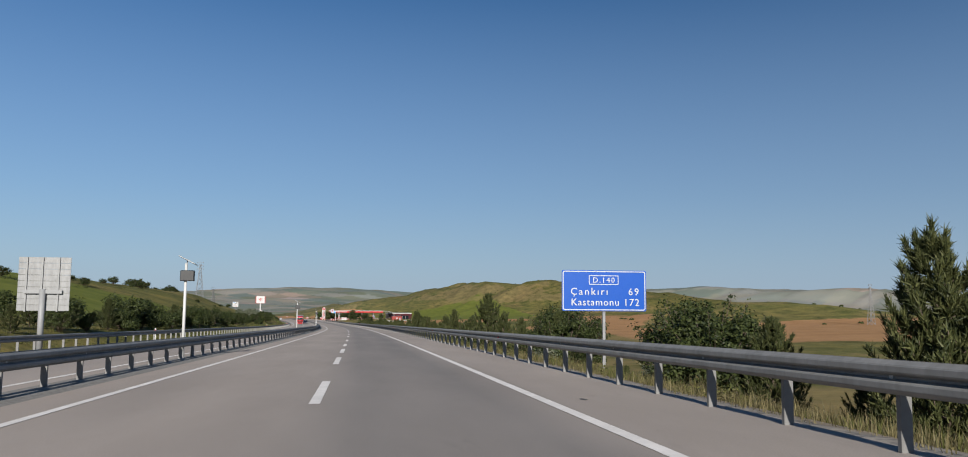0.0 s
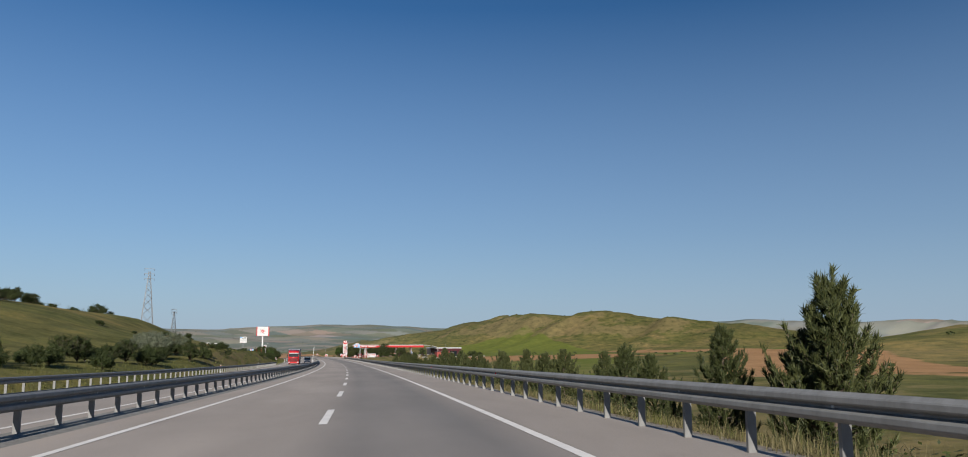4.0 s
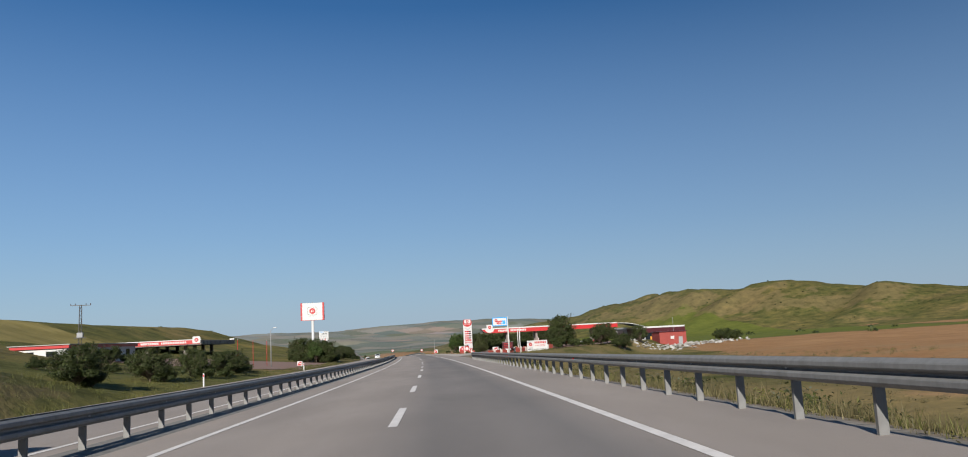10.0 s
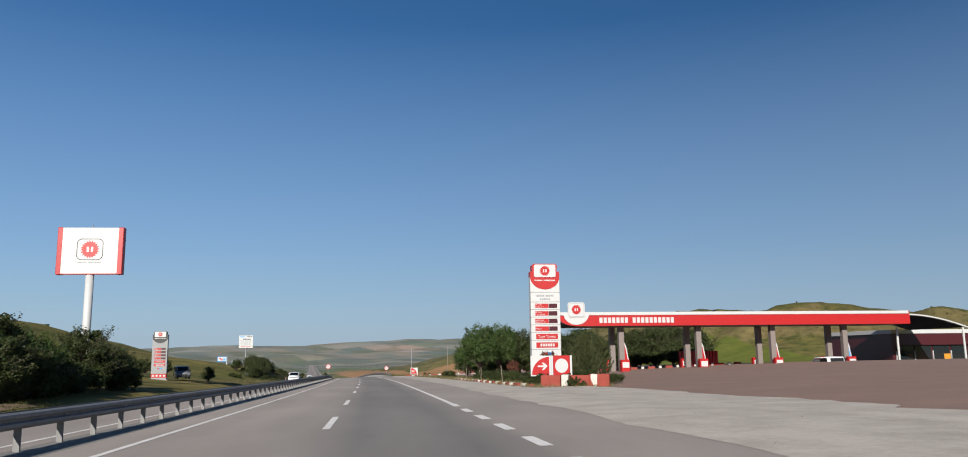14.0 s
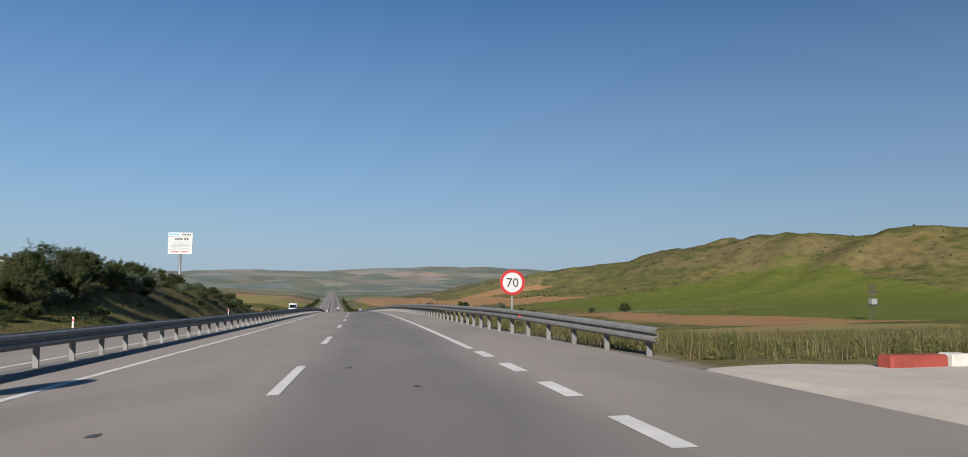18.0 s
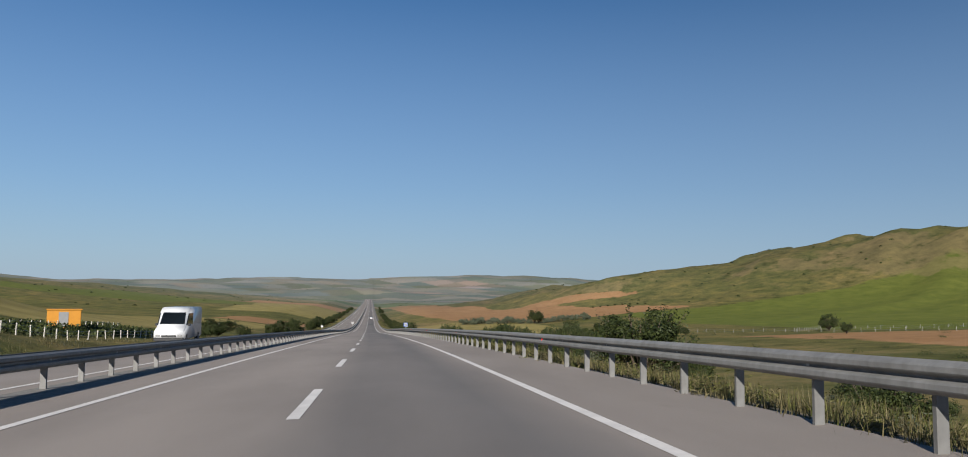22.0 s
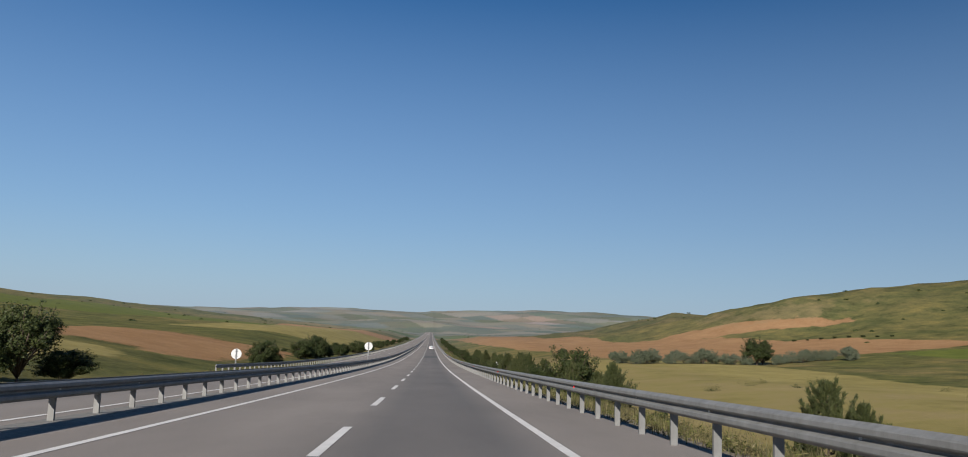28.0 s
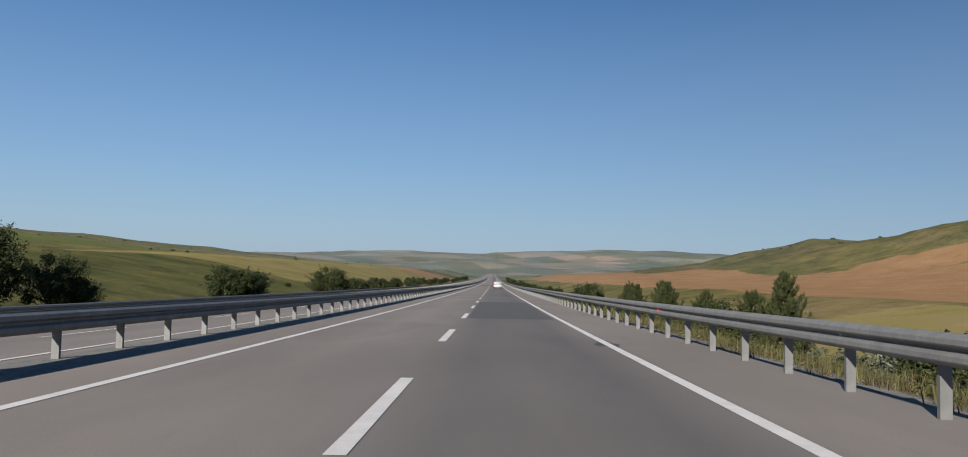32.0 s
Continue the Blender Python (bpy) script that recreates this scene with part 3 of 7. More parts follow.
def covers(s, u, x, y, z):
    cover, stone = np.zeros((*s.shape, 3)), np.zeros((*s.shape, 3))
    for kind, s0, s1, u0, u1, slant in FIELDS:
        v = u - slant * (s - (s0 + s1) / 2)
        m = np.minimum(np.minimum(s - s0, s1 - s) / 14, np.minimum(v - u0, u1 - v) / 8)
        cover[..., kind] = np.maximum(cover[..., kind], np.clip(0.5 + m * 0.5, 0, 1))
    # the ploughed slope under the long hill, with a tongue up its side
    brow = np.interp(s, [1235, 1276, 1370, 1420, 1450, 1600, 1900], [225, 214, 160, 132, 104, 82, 60])
    foot = np.interp(s, [1240, 1330, 1500, 1900], [58, 46, 34, 24])
    plough = np.minimum(np.minimum(s - 1244 - 0.25 * (u - 60), 1900 - s) / 8, np.minimum(u - foot, brow - u) / 5)
    k = np.clip(((s - 1428) * -43 + (u - 138) * 66) / (43 ** 2 + 66 ** 2), 0, 1)
    tongue = (13 - 8 * k - np.hypot(s - 1428 + 43 * k, u - 138 - 66 * k)) / 5
    cover[..., 0] = np.maximum(cover[..., 0], np.clip(0.5 + 0.5 * np.maximum(plough, tongue), 0, 1))
    cover[..., 1] = np.where(plough > 0, 0, cover[..., 1])
    # the pale dirt track that slants up the hill
    ax, ay, bx, by = 330, 1000, 520, 990
    k = np.clip(((x - ax) * (bx - ax) + (y - ay) * (by - ay)) / ((bx - ax) ** 2 + (by - ay) ** 2), 0, 1)
    stone[..., 1] = 0
    cover[..., 0] = np.maximum(cover[..., 0], np.clip(1.6 - np.hypot(x - ax - k * (bx - ax), y - ay - k * (by - ay)) / 7, 0, 1))
    far = np.hypot(x, y) > 1900
    patch = lattice(np.floor((x + 0.4 * y) / 210), np.floor((y - 0.3 * x) / 150), 3)
    cover[..., 0] = np.where(far & (patch < 0.09), 1, cover[..., 0])
    cover[..., 1] = np.where(far & (patch > 0.78), 1, cover[..., 1])
    # gravel beside the road, and by the forecourts
    edge = np.clip(1.4 - np.abs(u - 6.1) / 0.8, 0, 1) + np.clip(1.5 - np.abs(u + 16) / 1.6, 0, 1)
    stone[..., 0] = np.clip(edge, 0, 1) * (s < 2600)
    lot = np.minimum(np.minimum(s - 464, 496 - s) / 3, np.minimum(u - 5, 13 - u) / 1.5)
    stone[..., 0] = np.maximum(stone[..., 0], np.clip(0.5 + lot * 0.5, 0, 1))
    # bare flanks where it is steep
    gy, gx = np.gradient(z)
    slope = np.hypot(gy / np.maximum(np.gradient(s, axis=0), 1), gx / np.maximum(np.gradient(u, axis=1), 0.5))
    stone[..., 1] = np.clip((slope - 0.20) * 2.4, 0, 0.62)
    # dry strip of weeds along the rail, thinning out into the meadow
    dry = np.interp(u, [5.5, 7, 15, 24, 60, 80], [0, 0.95, 0.75, 0.52, 0.46, 0]) * (s > 0) * (s < 1300)
    stone[..., 1] = np.maximum(stone[..., 1], dry)
    # third channel: painted haze, growing with distance from the start
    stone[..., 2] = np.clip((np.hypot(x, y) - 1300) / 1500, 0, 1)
    return cover, stone


def tones(x, y):
    """Patchwork of small distant fields: each its own shade; plain near by."""
    wx, wy = x + 60 * fbm(x, y, 300, 2, 31), y + 60 * fbm(x, y, 300, 2, 32)
    a = lattice(np.floor((wx + 0.5 * wy) / 120), np.floor((wy - 0.4 * wx) / 190), 13)
    b = lattice(np.floor((wx + 0.5 * wy) / 120), np.floor((wy - 0.4 * wx) / 190), 14)
    far = np.clip((np.hypot(x, y) - 1500) / 500, 0, 1)[..., None]
    tone = np.stack([0.72 + 0.62 * a, 0.78 + 0.45 * a + 0.12 * b, 0.7 + 0.5 * a + 0.3 * b], -1)
    # the long hill is toned darker, most along its crest
    share = crest(x, y, *RIDGES[0][:2])[1][..., None]
    return (1 + (tone - 1) * far) * (1 - 0.26 * np.clip(share * 1.3, 0, 1))


build_ground()

# ---- road ----
strip("road", -240, 3420, [-14.9, -12, -9.8, -7, -5.6, -4.4, -2, 0, 1, 2, 3, 4, 5.2, lambda s: float(paved_edge(s)) + 0.04], 0.0, ASPHALT,
      label="grey asphalt of a dual carriageway with darker wheel tracks", category="road")
GRAVEL = painted("median_gravel", (0.30, 0.28, 0.25), 0.95, 0.3, scale=8)
strip("median", -240, 2600, [-5.85, -5.6, -4.85, -4.6], lambda u: 0.035 if -5.8 < u < -4.7 else -0.01, GRAVEL, label="narrow gravel strip between the carriageways", category="median")


def solid(s0, s1, u, w=0.16):
    """An edge line; u is an offset or a function of the way along."""
    at = u if callable(u) else (lambda s: u)
    n = int((s1 - s0) / 4) + 1
    ss = np.linspace(s0, s1, n)
    me = bpy.data.meshes.new("edge_line")
    verts = [tuple(spot(q, at(q) + side * w / 2, 0.006)) for q in ss for side in (-1, 1)]
    me.from_pydata(verts, [], [(2 * i, 2 * i + 1, 2 * i + 3, 2 * i + 2) for i in range(n - 1)])
    me.materials.append(LINE)
    tagged(new("edge_line", me), "white painted edge line", "road marking", kind="structure")


def right_line(s):
    return float(np.interp(s, [0, 330, 480, 700, 840, 920, 1090], [3.47, 3.6, 3.67, 3.62, 3.9, 3.65, 3.55]))


def left_line(s):
    return float(np.interp(s, [0, 330, 700, 840, 1090], [-3.65, -3.56, -3.56, -3.48, -3.45]))


def rail_line(s):
    return float(np.interp(s, [0, 120, 225, 334, 407, 443, 694, 805, 860, 913, 1058, 1132, 1200], [5.55, 5.63, 5.57, 5.52, 5.66, 5.75, 5.72, 6.08, 5.9, 5.62, 5.6, 5.42, 5.42]))


solid(-240, 503, right_line, 0.17)
solid(531, 644, right_line, 0.17)
solid(668, 3400, right_line, 0.17)
solid(-240, 3400, left_line, 0.16)
solid(-240, 3400, -6.35)
solid(-240, 480, -13.6)
solid(620, 3400, -13.6)


def dashes(name, starts, length, u, w):
    """Painted dashes as parts of one marking."""
    top = tagged(new(name), "row of white painted lane dashes", "road marking", kind="structure")
    rest = bmesh.new()
    for n, s in enumerate(starts):
        near = n < 240
        bm = bmesh.new() if near else rest
        k = 3
        rows = [[bm.verts.new(spot(s + length * i / k, u + side * w / 2, 0.006)) for side in (-1, 1)] for i in range(k + 1)]
        for a, b in zip(rows, rows[1:]):
            bm.faces.new((a[0], a[1], b[1], b[0]))
        if near:
            part("dash", bm, LINE, top)
    if len(rest.verts):
        tagged(part("distant_dash_run", rest, LINE, top), kind="stuff")
    else:
        rest.free()


# where dashes begin; between these they are evenly spread
MARKS = [-108.1, 12.3, 23.9, 42.0, 53.3, 83.0, 95.5, 123.4, 135.0, 231.2, 244.1, 257.9, 270.1, 296.9, 308.6, 335.7, 348.1, 374.4, 386.6, 414.8, 426.3, 442.5, 454.1, 481.8, 494.0, 522.9, 535.2, 550.8, 563.5, 660.1, 672.6, 700.9, 713.0, 728.1, 740.1, 766.0, 778.8, 804.6, 817.0, 842.2, 855.1, 878.8, 891.3, 915.0, 927.5, 1022.2, 1033.9, 1057.4, 1068.9, 1092.2, 1104.2, 1126.9, 1139.2, 1162.5, 1174.0, 1198.0, 2614.0]
starts = []
for a, b in zip(MARKS, MARKS[1:]):
    starts += list(np.linspace(a, b, round((b - a) / 12) + 1)[:-1])
dashes("lane_dashes", starts, 4.7, 0.0, 0.17)
dashes("opposite_dashes", np.arange(-60, 1700, 12.0), 4.6, -9.9, 0.15)
dashes("entry_dashes", np.concatenate([np.arange(503.8, 530.5, 3.3), np.arange(645.5, 667.5, 3.3)]), 1.7, 3.66, 0.22)


# ---- guard rails ----
WAVE = [(-0.155, 0.012), (-0.148, 0.014), (-0.112, 0.078), (-0.10, 0.085), (-0.055, 0.085), (-0.044, 0.078), (-0.016, 0.010), (0.0, 0.006), (0.016, 0.010), (0.044, 0.078), (0.055, 0.085), (0.10, 0.085), (0.112, 0.078), (0.148, 0.014), (0.155, 0.012)]


def guard_rail(label, s0, s1, u, side, flare=0.0, red=0, limit=300, near=0.0, group="", double=False):
    """A W-beam on posts. side: +1 when traffic passes on its left, so that the wave faces left; flare bends the ends away."""
    top = tagged(base("guard_rail", Matrix.Identity(4)), label, "guard rail", group)
    face = -side

    def off(s):
        e = 0.0
        if flare:
            if s0 > 0:
                e = max(e, 1 - (s - s0) / 16)
            if s1 < 1000:
                e = max(e, 1 - (s1 - s) / 16)
        return (rail_line(s) if u > 0 else u) + side * flare * max(0, e) ** 2, (0.68 if u > 0 else 0.60) - 0.30 * max(0, e) ** 2 * (flare > 0)

    n = int((s1 - s0) / 4)
    for way, lift in ((face, 0.10), (-face, 0.085))[:2 if double else 1]:
        span = 0
        while span < n:
            bm = bmesh.new()
            end = min(n, span + 24)
            rows = []
            for i in range(span, end + 1):
                s = s0 + i * 4.0
                uo, zo = off(s)
                rows.append([bm.verts.new(spot(s, uo + way * (d + lift), zo + z)) for z, d in WAVE])
            for a, b in zip(rows, rows[1:]):
                for j in range(len(WAVE) - 1):
                    bm.faces.new((a[j], a[j + 1], b[j + 1], b[j]))
            bmesh.ops.recalc_face_normals(bm, faces=bm.faces[:])
            bmesh.ops.solidify(bm, geom=bm.faces[:], thickness=0.006)
            part("beam", bm, BEAM, top)
            span = end
    # one C-section post, shared
    pb = bmesh.new()
    box(-0.06, 0.06, -0.03, 0.03, -0.5, 0.71, 0.004, pb)
    box(min(0.06 * face, 0.105 * face), max(0.06 * face, 0.105 * face), -0.035, 0.035, 0.50, 0.70, 0.004, pb)
    if double:
        box(min(-0.06 * face, -0.09 * face), max(-0.06 * face, -0.09 * face), -0.035, 0.035, 0.50, 0.70, 0.004, pb)
    post_mesh = bpy.data.meshes.new("post")
    pb.to_mesh(post_mesh)
    pb.free()
    post_mesh.materials.append(POST)
    extra = []
    count = 0
    for i in range(int((s1 - s0) / 2)):
        s = s0 + 0.6 + i * 2.0
        uo, zo = off(s)
        m = stand(s, uo, zo - 0.60)
        if s >= near and count < limit:
            ob = new("post", post_mesh)
            ob.matrix_world = m
            ob.parent = top
            count += 1
        else:
            extra.append(m)
    if extra:
        bm = bmesh.new()
        for m in extra:
            k = len(bm.verts)
            bm.from_mesh(post_mesh)
            bm.verts.ensure_lookup_table()
            bmesh.ops.transform(bm, matrix=m, verts=bm.verts[k:])
        tagged(part("distant_post_run", bm, POST, top), kind="stuff")
    # bolt heads on the beam, each lap of it
    bb = bmesh.new()
    bmesh.ops.create_cone(bb, cap_ends=True, segments=8, radius1=0.028, radius2=0.02, depth=0.02, matrix=Matrix.Rotation(math.pi / 2, 4, "Y"))
    bolt_mesh = bpy.data.meshes.new("bolt")
    bb.to_mesh(bolt_mesh)
    bb.free()
    bolt_mesh.materials.append(WHITE)
    for s in np.arange(max(s0, 0) + 2.6, min(s1, 1230), 4.0)[:290] if abs(u) < 6 else []:
        uo, zo = off(s)
        ob = new("bolt", bolt_mesh)
        ob.matrix_world = stand(s, uo + face * 0.112, zo)
        ob.parent = top
    if red:
        rb = bmesh.new()
        outline([(-0.035, -0.05), (0.035, -0.05), (0.02, 0.05), (-0.02, 0.05)], -0.004, 0.004, rb)
        rm = bpy.data.meshes.new("reflector")
        rb.to_mesh(rm)
        rb.free()
        rm.materials.append(REFLECT)
        for s in np.arange(s0 + 9, min(s1, 1300), red):
            uo, zo = off(s)
            ob = new("reflector", rm)
            ob.matrix_world = stand(s, uo + face * 0.15, zo) @ Matrix.Scale(0.75, 4)
            ob.parent = top
    return top


POST = metal_material("galvanised_post", (0.24, 0.234, 0.224), 0.6)
guard_rail("galvanised W-beam guard rail on steel posts with red reflectors", -30, 463, 5.65, 1, 0.9, 24, 300, 0, "roadside rails")
guard_rail("galvanised W-beam guard rail on steel posts with red reflectors", 664, 1900, 5.65, 1, 1.1, 24, 300, 0, "roadside rails")
guard_rail("long galvanised median guard rail with W-beams on both sides", -30, 1900, -5.36, -1, 0.0, 0, 300, 0, "roadside rails", True)
guard_rail("galvanised W-beam guard rail on the far verge", -60, 344, -15.2, -1, 0.0, 0, 210, 0, "roadside rails")
guard_rail("galvanised W-beam guard rail on the far verge", 1075, 1900, -15.2, -1, 0.0, 0, 200, 0, "roadside rails")


# ---- mends and stains of the surface ----
PATCH = painted("fresh_asphalt_patch", (0.125, 0.117, 0.11), 0.9, 0.12, scale=3)
STAIN = painted("oil_stain", (0.10, 0.095, 0.09), 0.8, 0.2, scale=8)
strip("asphalt_patch", 1186, 1212, [0.15, 1.8, 3.35], 0.004, PATCH, 2.0, label="darker mended rectangle in the asphalt", category="asphalt patch")
strip("asphalt_patch", 1398, 1420, [-3.2, 0.0, 3.3], 0.004, PATCH, 2.0, label="darker mended rectangle in the asphalt", category="asphalt patch")


def stain(s, u, w, length, seed):
    rng = np.random.default_rng(seed)
    bm = bmesh.new()
    n = 26
    ring_ = []
    for k in range(n):
        a = 2 * math.pi * k / n
        r = rng.uniform(0.6, 1.1)
        ring_.append(bm.verts.new(spot(s + length / 2 * r * math.sin(a), u + w / 2 * r * math.cos(a), 0.005)))
    bm.faces.new(ring_)
    tagged(mesh_object("road_stain", bm, STAIN), "small dark oil stain on the asphalt", "road stain", kind="structure")


for k, (s, u, w, length) in enumerate(((840, 0.15, 0.22, 0.9), (839, 0.75, 0.35, 0.5), (657.4, -1.3, 0.14, 0.3), (333.8, 0.55, 0.14, 0.5), (47.2, 0.6, 0.10, 0.5), (489.8, 2.8, 0.4, 0.7), (491, 1.9, 0.3, 0.5),
                                      (771, 1.4, 0.2, 0.5), (872, 2.2, 0.2, 0.4), (1160, -1.0, 0.25, 0.5), (1099, 4.5, 0.14, 0.3), (1130.2, 4.15, 0.85, 2.0), (1131.0, 3.95, 0.5, 0.9), (1136.0, 3.95, 0.55, 1.1), (1133.2, 3.95, 0.35, 0.5), (1138.6, 3.75, 0.3, 0.8), (1173.9, 3.55, 0.6, 1.6), (660.5, 1.9, 0.12, 0.3), (664, 0.9, 0.12, 0.4), (12, 4.1, 0.12, 0.3), (128, 1.1, 0.14, 0.6))):
    stain(s, u, w, length, k)


# ---- signs and posts ----
def tube(parent, name, x, y, z0, z1, r, mat, sides=12, r1=None, label=""):
    return part(name, rod((x, y, z0), (x, y, z1), r, r1, sides), mat, parent, label, True)


def blue_sign():
    m = stand(36, 12.1, -2.0, -4)
    t = base("direction_sign", m, "blue road direction sign with white lettering on one steel post", "road sign")
    w, h, zc = 4.05, 1.92, 4.78
    part("panel", outline(rounded(w, h, 0.08, 0, zc), -0.02, 0.02), BLUE, t)
    part("border", ring(rounded(w - 0.08, h - 0.08, 0.1, 0, zc), rounded(w - 0.16, h - 0.16, 0.07, 0, zc), -0.028, -0.018), WHITE, t, "white border line")
    part("number_frame", ring(rounded(1.42, 0.44, 0.02, -0.02, zc + 0.50), rounded(1.36, 0.38, 0.02, -0.02, zc + 0.50), -0.028, -0.018), WHITE, t)
    for body, x, z, al, sp in (("D.140", -0.02, zc + 0.375, "CENTER", 1.25), ("Çankırı", -1.62, zc - 0.20, "LEFT", 1.3), ("69", 1.68, zc - 0.20, "RIGHT", 1.25),
                               ("Kastamonu", -1.60, zc - 0.70, "LEFT", 1.1), ("172", 1.70, zc - 0.70, "RIGHT", 1.15)):
        lettering(body, 0.36 if body == "D.140" else 0.47, x, -0.03, z, WHITE, t, align=al, spacing=sp)
    part("post", box(-0.07, 0.07, 0.03, 0.15, 0.1, zc + 0.7, 0.01), ZINC, t)
    part("crossbar", box(-1.7, 1.7, 0.025, 0.06, zc + 0.5, zc + 0.58), ZINC, t)
    part("crossbar", box(-1.7, 1.7, 0.025, 0.06, zc - 0.58, zc - 0.5), ZINC, t)
    part("footing", box(-0.35, 0.35, -0.25, 0.45, -0.3, 0.22, 0.02), CONCRETE, t, "rough concrete footing")
    bb = bmesh.new()
    for k in range(6):
        rod((-0.25 + k * 0.1, -0.1, 0.22), (-0.25 + k * 0.1, -0.1, 0.36), 0.02, bm=bb)
    part("anchor_bolt_row", bb, ZINC, t)


def sign_back():
    """Large slatted traffic sign seen from behind."""
    t = base("sign_seen_from_behind", stand(47, -16.5, 0, 0), "grey back of a large slatted road sign on a thick post", "road sign")
    zb = 2.0
    for k in range(9):
        part("plank", box(-1.35, 1.35, -0.03, 0.0, zb + k * 0.33, zb + k * 0.33 + 0.32, 0.006), ZINC, t)
    for x in (-0.9, -0.1, 0.75):
        part("stiffener", box(x - 0.04, x + 0.04, -0.11, -0.034, zb - 0.05, zb + 2.95), ZINC, t)
    tube(t, "post", 0, -0.18, -0.4, zb + 1.2, 0.16, GREY)
    part("bracket", box(-1.0, 1.0, -0.2, -0.12, zb + 0.95, zb + 1.15), GREY, t)


def camera_mast(s, u):
    t = base("traffic_camera_mast", stand(s, u, 0.03), "white traffic sensor mast with solar panel and black box", "mast", "sensor masts")
    tube(t, "mast", 0, 0, -0.3, 3.35, 0.06, WHITE, r1=0.045)
    part("black_box", box(-0.17, 0.31, -0.16, 0.02, 2.72, 3.10, 0.02), BLACK, t)
    sp = box(-0.32, 0.32, -0.25, 0.25, -0.015, 0.015, 0.004)
    bmesh.ops.transform(sp, matrix=pose(0.05, 0, 3.46, -4, 27, 0), verts=sp.verts[:])
    part("solar_panel", sp, ZINC, t)
    part("bracket", rod((0, 0, 3.3), (0.05, 0, 3.46), 0.02), ZINC, t)


def round_sign(s, u, dz, kind, r=0.45, zc=2.45, turn=0):
    label = {"70": "round seventy speed limit sign with red rim on a steel post", "back": "round road sign seen from behind on a steel post"}[kind]
    t = base("speed_limit_sign" if kind == "70" else "round_sign_back", stand(s, u, dz, turn), label, "road sign", "round signs")
    if kind == "70":
        part("plate", disc(r, -0.012, 0.012, zc), WHITE, t)
        bm = ring([(r * math.cos(a), zc + r * math.sin(a)) for a in np.linspace(0, 2 * math.pi, 40)[:-1]],
                  [(r * 0.78 * math.cos(a), zc + r * 0.78 * math.sin(a)) for a in np.linspace(0, 2 * math.pi, 40)[:-1]], -0.02, -0.012)
        part("red_rim", bm, RED, t)
        lettering("70", r * 1.02, 0, -0.022, zc - r * 0.36, BLACK, t, align="CENTER")
        part("post", rod((0, 0.05, -0.6), (0, 0.05, zc + r * 0.8), 0.035), ZINC, t, smooth=True)
    else:
        part("plate", disc(r, -0.012, 0.012, zc), WHITE, t, "plain light grey back of a round sign plate")
        for x in (-0.035, 0.035):
            part("post", rod((x, -0.05, -0.6), (x, -0.05, zc + r * 0.95), 0.028), ZINC, t, smooth=True)
        for z in (-0.2, 0.2):
            part("clamp", box(-0.14, 0.14, -0.03, -0.012, zc + z - 0.025, zc + z + 0.025), ZINC, t)
    return t


def speed_camera_sign():
    t = base("speed_camera_sign", stand(918, 6.4, -0.45), "square blue sign with a camera pictogram on a steel post", "road sign")
    zc, w = 1.85, 0.62
    part("plate", outline(rounded(w, w, 0.04, 0, zc), -0.012, 0.012), BLUE, t)
    part("field", outline(rounded(w * 0.66, w * 0.66, 0.01, 0, zc), -0.018, -0.012), WHITE, t)
    part("rim", ring(rounded(w, w, 0.04, 0, zc), rounded(w - 0.03, w - 0.03, 0.03, 0, zc), -0.018, -0.012), WHITE, t)
    b = outline(rounded(0.17, 0.27, 0.03, 0.07, zc), -0.024, -0.018)
    outline([(-0.16, zc - 0.05), (-0.03, zc - 0.07), (-0.03, zc + 0.09), (-0.16, zc + 0.04)], -0.024, -0.018, b)
    part("camera_pictogram", b, BLACK, t)
    c = bmesh.new()
    for r, z in ((0.055, 0.07), (0.03, -0.07)):
        bmesh.ops.create_cone(c, cap_ends=True, segments=16, radius1=r, radius2=r, depth=0.006, matrix=pose(0.07, -0.027, zc + z, 90))
    part("lens_rings", c, WHITE, t)
    c = bmesh.new()
    bmesh.ops.create_cone(c, cap_ends=True, segments=16, radius1=0.03, radius2=0.03, depth=0.006, matrix=pose(0.07, -0.033, zc + 0.07, 90))
    part("lens", c, BLACK, t)
    part("post", rod((0, 0.04, -0.9), (0, 0.04, zc + 0.25), 0.03), ZINC, t, smooth=True)


def marker_post(s, u, dz=None):
    m = stand(s, u, 0) if dz is None else stand(s, u, dz)
    t = base("marker_post", m, "white roadside marker post with a red reflector", "marker post", "marker posts")
    part("post", box(-0.055, 0.055, -0.03, 0.03, -0.4, 0.95, 0.012), WHITE, t)
    part("reflector", box(-0.035, 0.035, -0.036, -0.031, 0.68, 0.84), REFLECT, t)
    return t


blue_sign()
sign_back()
camera_mast(29.6, -5.5)
camera_mast(86.9, -5.5)
camera_mast(145.3, -5.45)
round_sign(677.5, 6.4, -0.35, "70", 0.46, 2.05)
round_sign(657, -5.45, 0.02, "70", 0.46, 2.35)
round_sign(1101.5, -5.35, 0.02, "back", 0.45, 2.25)
round_sign(1084.4, -15.8, -0.3, "back", 0.46, 1.9)
speed_camera_sign()
marker_post(463.5, 6.6, -0.1)
for s in (70, 170, 250, 300, 420, 470, 700, 760, 820, 1010):
    marker_post(s, -15.9, -0.05)


